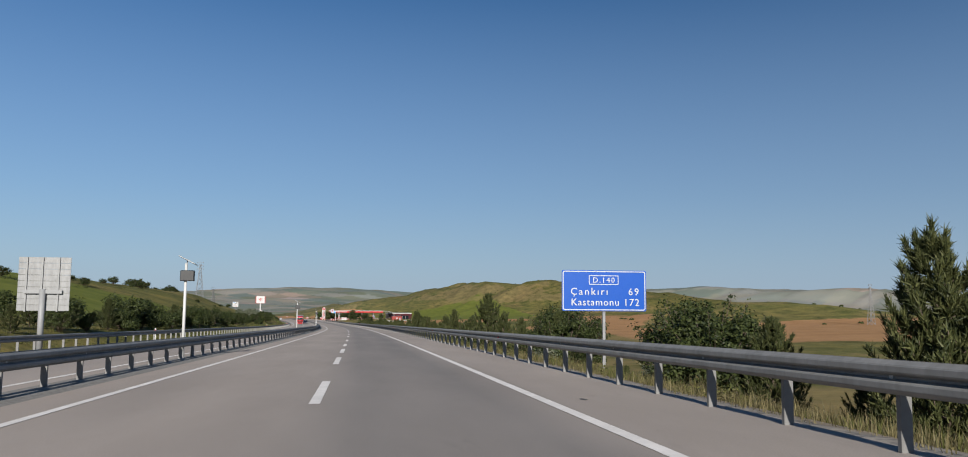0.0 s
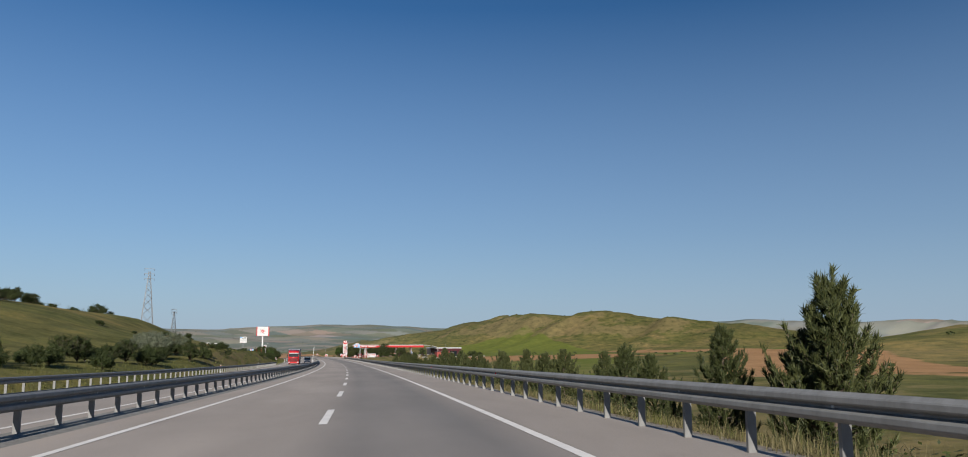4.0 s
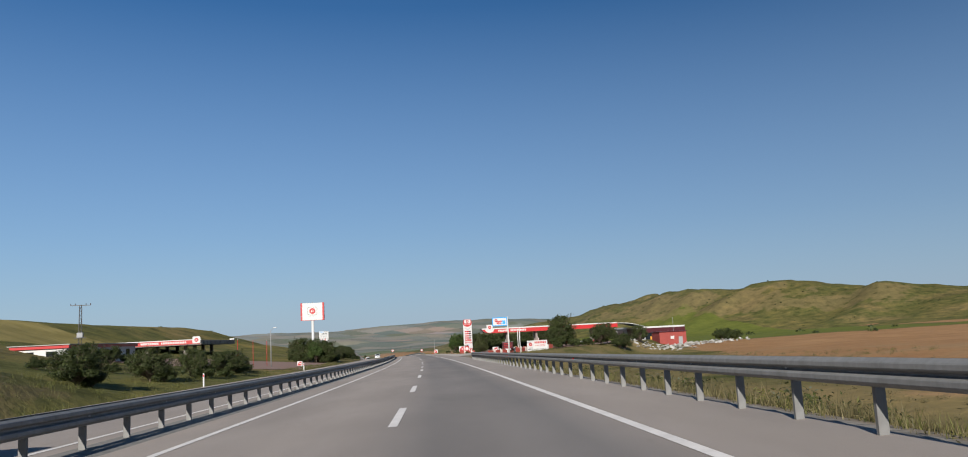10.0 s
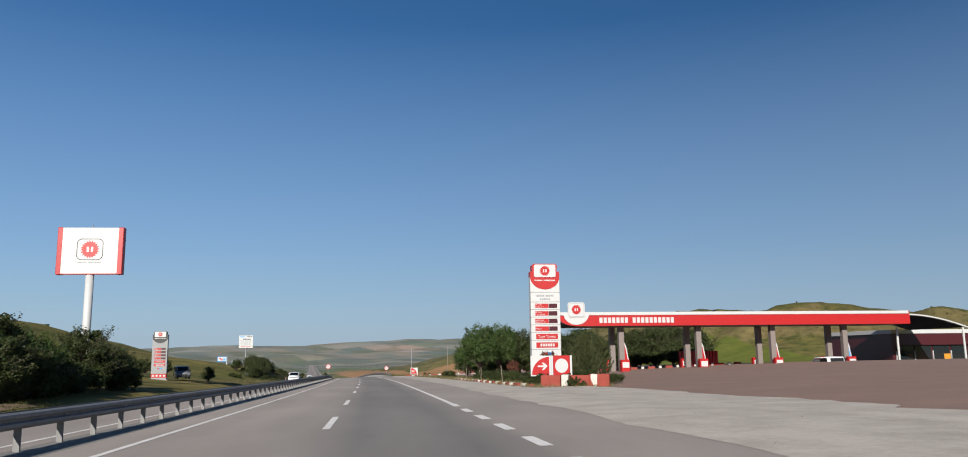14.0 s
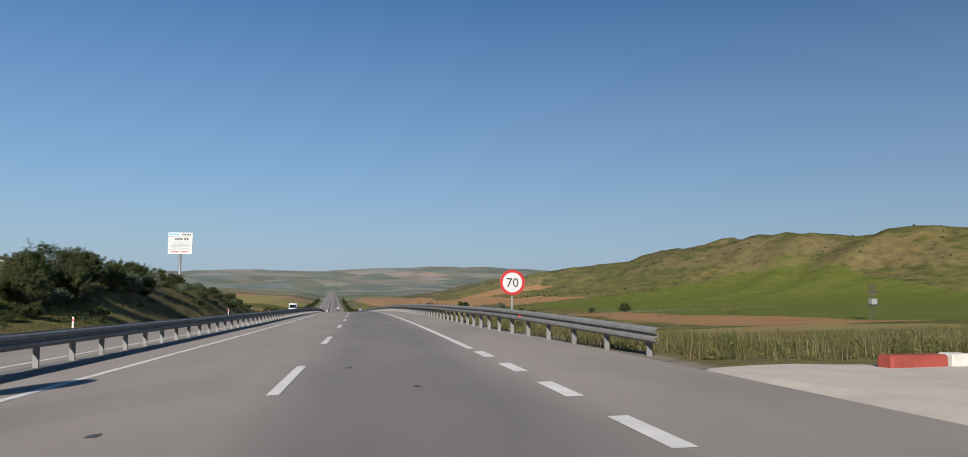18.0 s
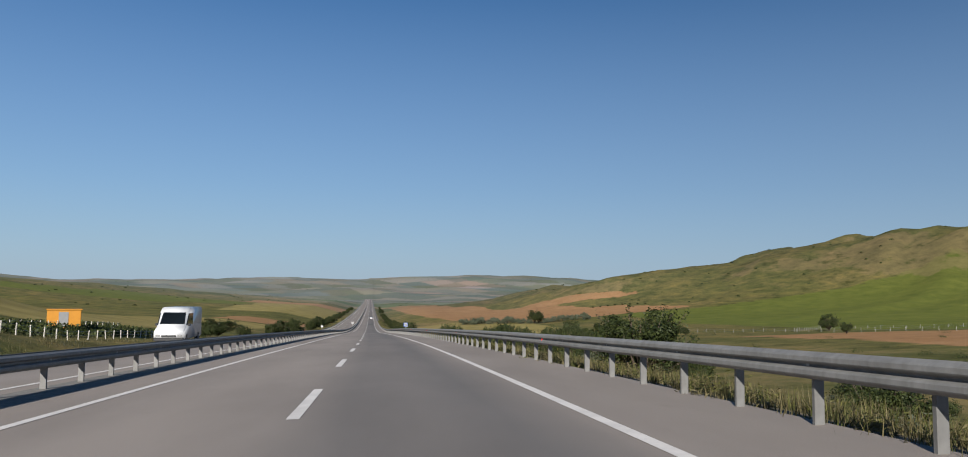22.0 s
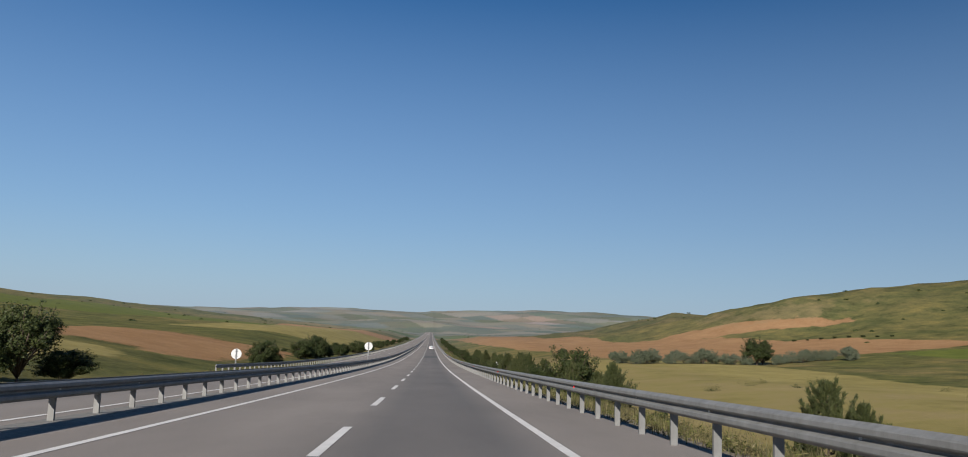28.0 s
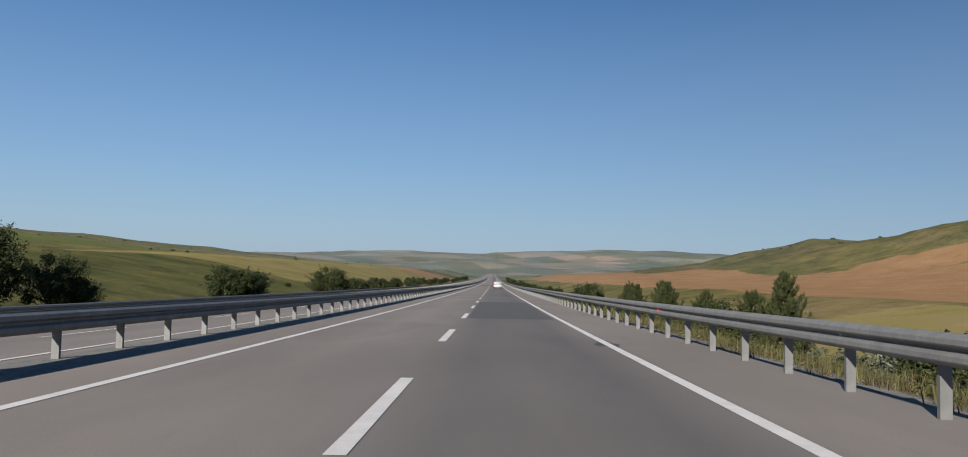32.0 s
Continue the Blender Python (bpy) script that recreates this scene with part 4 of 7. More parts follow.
# ---- fuel brand shapes ----
def sunburst(parent, x, z, r, y, white=True, spikes=20):
    """The red toothed disc with a plain white device."""
    pts = []
    for k in range(spikes * 2):
        a = math.pi * k / spikes
        rr = r if k % 2 == 0 else r * 0.78
        pts.append((x + rr * math.cos(a + (0.1 if k % 2 == 0 else 0)), z + rr * math.sin(a + (0.1 if k % 2 == 0 else 0))))
    part("red_sunburst", outline(pts, y - 0.008, y), RED, parent)
    if white:
        for k in (-1, 1):
            part("white_device", box(x + k * r * 0.22 - r * 0.12, x + k * r * 0.22 + r * 0.12, y - 0.014, y - 0.008, z - r * 0.28, z + r * 0.28), WHITE, parent)


def bars(parent, x0, x1, z, h, y, mat, words=(1.0,), name="wording"):
    """Unlettered wording: plain bars in the measure of its words."""
    b = bmesh.new()
    total = sum(words) + 0.12 * (len(words) - 1)
    x = x0
    for w in words:
        wide = (x1 - x0) * w / total
        n = max(1, int(wide / (h * 0.8)))
        for k in range(n):
            box(x + wide * k / n, x + wide * (k + 0.72) / n, y - 0.006, y, z - h / 2, z + h / 2, bm=b)
        x += wide + (x1 - x0) * 0.12 / total
    tagged(part(name, b, mat, parent), kind="stuff")


def billboard():
    """Tall white sign with red ends on one thick pole."""
    g = height(593.5, -28.5)
    t = base("pole_billboard", stand(593.5, -28.5, 0, -3), "tall white billboard with red ends and sunburst on one white pole", "billboard")
    z0, z1, w = 11.75, 16.75, 6.7
    tube(t, "pole", 0, 0.25, g - np.interp(593.5, S, RZ) - 0.5, z0 + 0.5, 0.42, WHITE, 20)
    part("panel", box(-w / 2, w / 2, -0.2, 0.55, z0, z1, 0.05), WHITE, t)
    for x in (-w / 2 - 0.02, w / 2 - 0.52):
        part("red_end", box(x, x + 0.54, -0.22, 0.57, z0 - 0.03, z1 + 0.03, 0.05), RED, t)
    part("bottom_rim", box(-w / 2 + 0.5, w / 2 - 0.5, -0.215, 0.0, z0 - 0.02, z0 + 0.07), RED, t)
    zc = (z0 + z1) / 2 + 0.15
    part("shield_outline", ring(rounded(2.7, 2.3, 0.5, 0, zc), rounded(2.55, 2.15, 0.44, 0, zc), -0.215, -0.2), DKGREY, t)
    sunburst(t, 0, zc, 0.98, -0.205)
    bars(t, -1.25, 1.25, zc - 1.4, 0.13, -0.2, GREY, (1, 1.3))
    part("aerial", rod((0, 0.2, z1), (0, 0.2, z1 + 0.35), 0.05), ZINC, t)


def totem(s, u, dz, w, h, label, turn=0, board=None, head=None):
    """Price tower: white panels, red price strips, red head with the sunburst."""
    t = base("price_tower", stand(s, u, dz, turn), label, "price sign", "price towers")
    board, head = board or WHITE, head or RED
    d = 0.55
    k = h / 8.4
    part("core", box(-w / 2 + 0.03, w / 2 - 0.03, -d / 2 + 0.03, d / 2 - 0.03, 0, h * 0.88), GREY, t)
    rows = [0.0, 0.30, 1.02, 1.62, 2.2, 2.85, 3.42, 3.97, 4.52, 5.07, 5.62, 6.32, 7.6]
    for a, b in zip(rows, rows[1:]):
        red = 0.3 <= a < 1.0
        p = part("panel", box(-w / 2, w / 2, -d / 2, d / 2, a * k + 0.015, b * k - 0.015, 0.01), RED if red else board, t, "red panel with four white discs" if red else "")
        z = (a + b) / 2 * k
        y = -d / 2 - 0.004
        if red:
            for j in range(4):
                c = bmesh.new()
                bmesh.ops.create_cone(c, cap_ends=True, segments=18, radius1=0.17 * k, radius2=0.17 * k, depth=0.01, matrix=pose((-0.36 + 0.24 * j) * w, y, z, 90))
                part("white_disc", c, WHITE, p)
    y = -d / 2 - 0.004
    words = ["Motorin\nEurodiesel", "Motorin\nExtra Diesel", "Kurşunsuz\nBenzin 95 O.", "Otogaz"]
    for j in range(4):
        z = (5.345 - 0.55 * j) * k
        part("price_strip", box(-w * 0.36, w * 0.1, y - 0.008, y, z - 0.16 * k, z + 0.16 * k), RED, t)
        part("price_display", box(w * 0.11, w * 0.40, y - 0.008, y, z - 0.16 * k, z + 0.16 * k), DKRED, t, "dark maroon price display")
        lettering(words[j], 0.145 * k, -w * 0.35, y - 0.01, z + (0.03 if j < 3 else -0.05) * k, WHITE, t)
    for z, txt in ((3.13, "Taşıt Tanıma"), (2.52, "")):
        part("service_strip", box(-w * 0.34, w * 0.40, y - 0.008, y, (z - 0.19) * k, (z + 0.19) * k), RED, t)
        if txt:
            lettering(txt, 0.25 * k, w * 0.03, y - 0.01, (z - 0.08) * k, WHITE, t, align="CENTER")
        else:
            bars(t, -w * 0.2, w * 0.3, z * k, 0.2 * k, y - 0.008, WHITE)
    part("gas_mark", outline([(-w * 0.1, 1.82 * k), (w * 0.04, 1.82 * k), (w * 0.1, 2.0 * k), (-w * 0.1, 2.0 * k)], y - 0.008, y), RED, t)
    part("gas_mark", box(w * 0.04, w * 0.2, y - 0.009, y, 1.82 * k, 2.0 * k), SKYBLUE, t)
    for z in (1.45, 1.25):
        bars(t, -w * 0.4, w * 0.4, z * k, 0.1 * k, y, GREY, (1, 1.4, 1))
    for z in (6.08, 5.83):
        bars(t, -w * 0.3 if z > 6 else -w * 0.18, w * 0.3 if z > 6 else w * 0.18, z * k, 0.14 * k, y, GREY, (1, 1) if z > 6 else (1,))
    # red half-round and head
    half = [(w * 0.5 * math.cos(a), 7.45 * k + w * 0.42 * math.sin(a)) for a in np.linspace(math.pi, 2 * math.pi, 15)]
    part("red_bowl", outline(half + [(w * 0.5, 7.85 * k), (-w * 0.5, 7.85 * k)], -d / 2 - 0.02, d / 2 + 0.02), head, t)
    part("head", outline([(-w * 0.43, 7.4 * k), (w * 0.37, 7.4 * k), (w * 0.43, 8.3 * k), (w * 0.36, 8.42 * k), (-w * 0.36, 8.42 * k), (-w * 0.44, 8.3 * k)], -d / 2 - 0.05, d / 2 + 0.05), head, t)
    part("head_face", outline(rounded(w * 0.74, 0.92 * k, 0.12, 0, 7.9 * k), -d / 2 - 0.07, -d / 2 - 0.05), WHITE, t)
    sunburst(t, 0, 7.9 * k, 0.40 * k, -d / 2 - 0.07)
    bars(t, -w * 0.36, w * 0.36, 7.2 * k, 0.1 * k, -d / 2 - 0.022, WHITE, (1, 1.4))
    part("plinth", box(-w / 2 - 0.15, w / 2 + 0.15, -d / 2 - 0.15, d / 2 + 0.15, -0.6, 0.0, 0.02), CONCRETE, t)


def gas_sign(s, u, dz, top, label, w=2.5, h=1.4):
    t = base("gas_pole_sign", stand(s, u, dz), label, "pole sign", "gas signs")
    x0 = -w - 0.02
    part("mast", rod((0.06, 0, -0.4), (0.0, 0, top + 0.08), 0.14, 0.09, 12), WHITE, t, smooth=True)
    part("foot", box(-0.28, 0.4, -0.28, 0.28, -0.2, 0.1, 0.03), WHITE, t)
    part("box", box(x0, -0.07, -0.16, 0.16, top - h, top, 0.02), SKYBLUE, t)
    part("face", box(x0 + 0.12, -0.19, -0.172, -0.158, top - h + 0.13, top - 0.13), WHITE, t)
    sunburst(t, x0 + w * 0.25, top - h * 0.36, h * 0.19, -0.173)
    z0, z1 = top - h * 0.80, top - h * 0.38
    part("red_field", outline([(x0 + w * 0.28, z0 + 0.12), (x0 + w * 0.36, z0), (x0 + w * 0.56, z0), (x0 + w * 0.64, z1), (x0 + w * 0.28, z1)], -0.178, -0.172), RED, t)
    part("blue_field", outline([(x0 + w * 0.565, z0), (x0 + w * 0.86, z0), (x0 + w * 0.86, z1), (x0 + w * 0.645, z1)], -0.178, -0.172), SKYBLUE, t)
    lettering("Gaz", (z1 - z0) * 1.12, x0 + w * 0.33, -0.184, z0 + (z1 - z0) * 0.22, WHITE, t, spacing=0.95)
    return t


def welcome_board():
    t = base("welcome_board", stand(495.3, 20.05, -0.6), "white welcome board with red and black wording on white posts", "board")
    z0, z1, w = 0.95, 2.75, 3.5
    part("panel", box(-w / 2, w / 2, -0.04, 0.04, z0, z1, 0.01), WHITE, t)
    for x in (-1.2, 1.2):
        part("post", box(x - 0.06, x + 0.06, 0.045, 0.14, -0.5, z1 - 0.1), WHITE, t)
    part("shield_outline", ring(rounded(0.95, 0.95, 0.2, -1.15, 2.1), rounded(0.89, 0.89, 0.18, -1.15, 2.1), -0.046, -0.04), GREY, t)
    sunburst(t, -1.15, 2.1, 0.33, -0.044)
    bars(t, -1.5, -0.8, 1.48, 0.12, -0.044, BLACK)
    bars(t, -1.65, -0.7, 1.26, 0.12, -0.044, BLACK)
    bars(t, -0.45, 1.6, 2.4, 0.34, -0.044, RED)
    lettering("KALECİK", 0.44, 0.55, -0.046, 1.72, RED, t, align="CENTER")
    lettering("HOŞGELDİNİZ", 0.29, 0.55, -0.046, 1.16, BLACK, t, align="CENTER", spacing=1.15)


def tee_lamp(s, u, dz, h, span=2.3):
    t = base("tee_lamp_post", stand(s, u, dz), "white steel lamp post with a long crossbar of tubes", "lamp post", "lamp posts")
    tube(t, "post", 0, 0, -0.4, h, 0.075, WHITE)
    part("crossbar", box(-span / 2, span / 2, -0.06, 0.06, h, h + 0.07, 0.01), WHITE, t)
    part("foot", rod((0, 0, -0.3), (0, 0, 0.2), 0.22, 0.09), WHITE, t)


def price_screen():
    t = base("led_price_board", stand(495.7, 15.0, 0.1), "dark maroon electronic price board on a white pedestal", "price sign")
    part("screen", box(-0.92, 0.92, -0.1, 0.1, 0.93, 2.0, 0.03), DKRED, t)
    part("roof", box(-1.0, 1.0, -0.14, 0.14, 2.0, 2.06), GREY, t)
    part("caption_board", box(-0.55, 0.55, -0.12, 0.08, 0.68, 0.9, 0.01), WHITE, t)
    part("pedestal", box(-0.14, 0.14, -0.1, 0.1, -0.4, 0.68, 0.02), WHITE, t)
    for j in range(3):
        bars(t, -0.6, 0.65, 1.16 + j * 0.3, 0.12, -0.1, RED, (1.2, 0.8))


def arrow_sign(s, u, dz, flip=False, h=1.75, turn=0, second=False, size=1.0):
    t = base("arrow_sign", stand(s, u, dz, turn) @ Matrix.Scale(size, 4), "white sign with a red field and white arrow", "arrow sign", "arrow signs")
    part("post", box(0.56, 0.68, -0.04, 0.06, -0.3, h, 0.01), WHITE, t)
    part("panel", box(-0.68, 0.55, -0.04, 0.04, h - 1.2, h, 0.01), WHITE, t)
    f = -1 if flip else 1
    c = 0.5 * f - 0.06
    fan = [(c + 0 * f, h - 1.12)] + [(c - f * 1.05 * math.cos(a), h - 1.12 + 1.05 * math.sin(a)) for a in np.linspace(0, math.pi / 2, 9)]
    part("red_field", outline(fan, -0.048, -0.04), RED, t)
    z = h - 0.62
    x = -0.06 + 0.12 * f
    part("arrow", outline([(x - 0.32 * f, z - 0.05), (x + 0.05 * f, z - 0.05), (x - 0.08 * f, z - 0.22), (x + 0.05 * f, z - 0.22), (x + 0.28 * f, z), (x + 0.05 * f, z + 0.22), (x - 0.08 * f, z + 0.22), (x + 0.05 * f, z + 0.05), (x - 0.32 * f, z + 0.05)][::f], -0.056, -0.048), WHITE, t)
    if second:
        part("second_panel", box(0.7, 1.7, -0.04, 0.04, h - 1.2, h, 0.01), RED, t, "red panel with a white oval")
        part("oval", outline([(1.2 + 0.4 * math.cos(a), h - 0.6 + 0.42 * math.sin(a)) for a in np.linspace(0, 2 * math.pi, 22)[:-1]], -0.046, -0.04), WHITE, t)
        part("post", box(1.72, 1.84, -0.04, 0.06, -0.3, h, 0.01), WHITE, t)


def kerb_run(pts, label, size=(0.95, 0.32, 0.34), gap=0.06, group="painted kerbs"):
    """Painted stones in a row between road coordinates (s, u)."""
    t = base("kerb_row", Matrix.Identity(4), label, "kerb", group)
    n = 0
    stones = {}
    for mat in (RED_STONE, WHITE_STONE):
        bm = box(-size[0] / 2, size[0] / 2, -size[1] / 2, size[1] / 2, -0.2, size[2], 0.04)
        me = bpy.data.meshes.new("kerb_stone")
        bm.to_mesh(me)
        bm.free()
        me.materials.append(mat)
        stones[mat] = me
    short = bpy.data.meshes.new("kerb_stone")
    bm = box(-size[0] * 0.18, size[0] * 0.18, -size[1] / 2, size[1] / 2, -0.2, size[2] * 1.04, 0.03)
    bm.to_mesh(short)
    bm.free()
    short.materials.append(WHITE_STONE)
    rng = random.Random(5)
    for (s0, u0), (s1, u1) in zip(pts, pts[1:]):
        a, b = spot(s0, u0), spot(s1, u1)
        d = b - a
        length = math.hypot(d.x, d.y)
        turn = math.degrees(math.atan2(d.y, d.x))
        x = 0.0
        while x < length:
            white = n % 2 == 1
            w = size[0] * (0.36 if white else 1.0)
            k = (x + w / 2) / length
            p = a + d * min(k, 1.0)
            sm = s0 + (s1 - s0) * k
            um = u0 + (u1 - u0) * k
            ob = new("kerb_stone", short if white else stones[RED_STONE])
            ob.matrix_world = pose(p.x, p.y, height(sm, um), rng.uniform(-2, 2), rng.uniform(-2, 2), turn + rng.uniform(-2, 2))
            ob.parent = t
            x += w + gap
            n += 1


# ---- filling station on the right ----
def pump(parent, x, y, z):
    p = part("pump", box(x - 0.45, x + 0.45, y - 0.28, y + 0.28, z, z + 1.75, 0.06), RED, parent, "red and white fuel pump")
    part("screen", box(x - 0.35, x + 0.35, y - 0.30, y - 0.282, z + 0.95, z + 1.5), WHITE, p)
    part("base", box(x - 0.55, x + 0.55, y - 0.4, y + 0.4, z - 0.02, z + 0.16, 0.03), WHITE, p)


def canopy_right():
    s0, u0, u1 = 582.4, 19.3, 58.3
    t = base("station_canopy", stand(s0, 0, 0), "filling station canopy with red fascia, white rim and grey pillars", "canopy", "canopies")
    z0, z1, depth = 5.3, 6.68, 5.6
    # curved left end with dark ribs, built along the depth
    bm = bmesh.new()
    n = 10
    prof = [(u0 + 2.6 * (1 - math.cos(a)) * 0.9, z1 - (z1 - z0) * math.sin(a)) for a in np.linspace(0.0, math.pi / 2, n)]
    rows = [[bm.verts.new((x, y, z)) for x, z in prof] for y in (0.05, depth)]
    for j in range(n - 1):
        bm.faces.new((rows[0][j], rows[0][j + 1], rows[1][j + 1], rows[1][j]))
    bmesh.ops.solidify(bm, geom=bm.faces[:], thickness=0.05)
    part("curved_end", bm, RIBBED, t, "curved brown-grey end cladding", True)
    for y in np.arange(0.5, depth, 1.15):
        b2 = bmesh.new()
        rr = [[b2.verts.new((x - 0.03, yy, z - 0.02)) for x, z in prof] for yy in (y, y + 0.16)]
        for j in range(n - 1):
            b2.faces.new((rr[0][j], rr[0][j + 1], rr[1][j + 1], rr[1][j]))
        bmesh.ops.solidify(b2, geom=b2.faces[:], thickness=0.03)
        part("rib", b2, BLACK, t)
    xi = prof[-1][0]
    part("soffit", box(xi, u1, 0.1, depth, z0, z0 + 0.1), RIBBED, t)
    part("roof", box(u0 + 0.25, u1, 0.1, depth, z1 - 0.12, z1, 0.02), WHITE, t)
    # front fascia: a red band under a white rim, its left end curved
    fp = [(x, z) for x, z in prof]
    part("fascia", outline(fp + [(u1, z0), (u1, z1 - 0.32), (u0 + 0.35, z1 - 0.32)], -0.06, 0.06), RED, t)
    part("white_rim", box(u0 + 0.0, u1, -0.09, 0.12, z1 - 0.3, z1 + 0.02, 0.02), WHITE, t)
    part("back_fascia", box(xi, u1, depth, depth + 0.1, z0, z1), RED, t)
    part("side_fascia", box(u1, u1 + 0.1, -0.06, depth + 0.1, z0, z1), RED, t)
    # logo shield
    cx = u0 + 2.2
    part("shield_bowl", outline([(cx + 1.35 * math.cos(a), z1 - 0.05 + 1.2 * math.sin(a)) for a in np.linspace(math.pi, 2 * math.pi, 14)], -0.1, -0.06), WHITE, t)
    part("shield", outline(rounded(1.75, 1.5, 0.22, cx, z1 + 0.25), -0.16, -0.1), WHITE, t)
    part("shield_outline", ring(rounded(1.6, 1.36, 0.2, cx, z1 + 0.25), rounded(1.53, 1.29, 0.18, cx, z1 + 0.25), -0.166, -0.16), GREY, t)
    sunburst(t, cx, z1 + 0.27, 0.52, -0.165)
    bars(t, u0 + 4.6, u0 + 12.6, (z0 + z1) / 2 - 0.12, 0.55, -0.065, WHITE, (1, 1.45))
    part("roof_box", box(u0 + 17, u0 + 17.3, 0.2, 0.5, z1, z1 + 0.22), BLACK, t)
    g = 0.0
    for n2, x in enumerate((26.6, 35.0, 43.3, 51.6)):
        for y in (1.6, 4.6):
            p = part("pillar", box(x - 0.28, x + 0.28, y - 0.28, y + 0.28, g, z0, 0.03), RIBBED, t)
        fan = outline([(x + 0.36, g), (x + 0.86, g), (x + 0.80, 2.0), (x + 0.62, 3.2), (x + 0.36, 3.8)], 1.75, 1.85)
        fin = part("fin", fan, WHITE, t, "white fin with a coloured flame shape")
        part("flame", outline([(x + 0.37, 0.6), (x + 0.66, 0.75), (x + 0.70, 2.0), (x + 0.5, 3.1), (x + 0.37, 3.6)], 1.735, 1.748), SKYBLUE if n2 == 3 else RED, fin)
        part("island", box(x - 1.2, x + 1.2, 0.9, 9.0, g - 0.1, g + 0.16, 0.05), WHITE, t)
        for y in (1.6, 6.4):
            pump(t, x + 0.05, y - 0.9, g + 0.16)
    return t


def shop_right():
    """Dark glazed market building with an arched porch; its red side wall faces the road."""
    t = base("station_shop", stand(594.5, 72.5, 0.0), "red station shop with dark glazed front and arched porch roof", "building", "station buildings")
    part("wall", box(-7.5, 10, 0.2, 14, -0.3, 4.7, 0.02), DKRED, t, "maroon rendered wall")
    part("roof", box(-7.8, 10.3, -0.2, 14.3, 4.7, 5.2, 0.03), WHITE, t)
    part("roof_band", box(-7.85, 10.35, -0.25, -0.19, 3.3, 4.68), DKRED, t)
    for k in range(6):
        w = part("shop_window", box(-7.0 + k * 2.5, -4.8 + k * 2.5, 0.1, 0.2, 0.1, 3.2), GLASS, t)
        part("frame", box(-7.1 + k * 2.5, -7.02 + k * 2.5, 0.05, 0.21, 0.0, 2.6), WHITE, w)
    part("poster", box(-0.6, 0.3, 0.06, 0.095, 0.6, 2.2), YELLOW, t, "yellow and white poster")
    bm = bmesh.new()
    n = 14
    rows = []
    for y in (-9.5, 0.4):
        rows.append([bm.verts.new((-14.2 + 9.2 * i / (n - 1), y, 5.4 + 1.5 * math.cos(math.pi * 0.5 * (i / (n - 1)) ** 1.3) - 0.25)) for i in range(n)])
    for i in range(n - 1):
        bm.faces.new((rows[0][i], rows[0][i + 1], rows[1][i + 1], rows[1][i]))
    bmesh.ops.solidify(bm, geom=bm.faces[:], thickness=0.12)
    arch = part("porch_roof", bm, DKGREY, t, "arched dark ribbed porch roof with white rim", True)
    rim = bmesh.new()
    for i in range(n - 1):
        xs = [-14.2 + 9.2 * (i + q) / (n - 1) for q in (0, 1)]
        zs = [5.4 + 1.5 * math.cos(math.pi * 0.5 * ((i + q) / (n - 1)) ** 1.3) - 0.25 for q in (0, 1)]
        rod((xs[0], -9.55, zs[0]), (xs[1], -9.55, zs[1]), 0.1, sides=6, bm=rim)
    part("rim", rim, WHITE, arch)
    for x in (-5.4, -13.6):
        part("porch_post", rod((x, -9.3, -0.3), (x, -9.3, 5.2), 0.12), WHITE, t)
    # the lower red wing nearer the road
    w = base("red_outbuilding", stand(553, 63, 0.0), "small red outbuilding with a white window", "building", "station buildings")
    part("wall", box(-3.4, 3.4, -3, 3, -0.5, 2.9, 0.02), BRICKRED, w)
    part("roof", box(-3.6, 3.6, -3.2, 3.2, 2.9, 3.1, 0.02), DKRED, w)
    part("window", box(-0.6, 0.3, -3.03, -2.99, 1.2, 1.9), WHITE, w)
    part("door", box(1.4, 2.4, -3.03, -2.99, -0.4, 1.7), GREY, w)


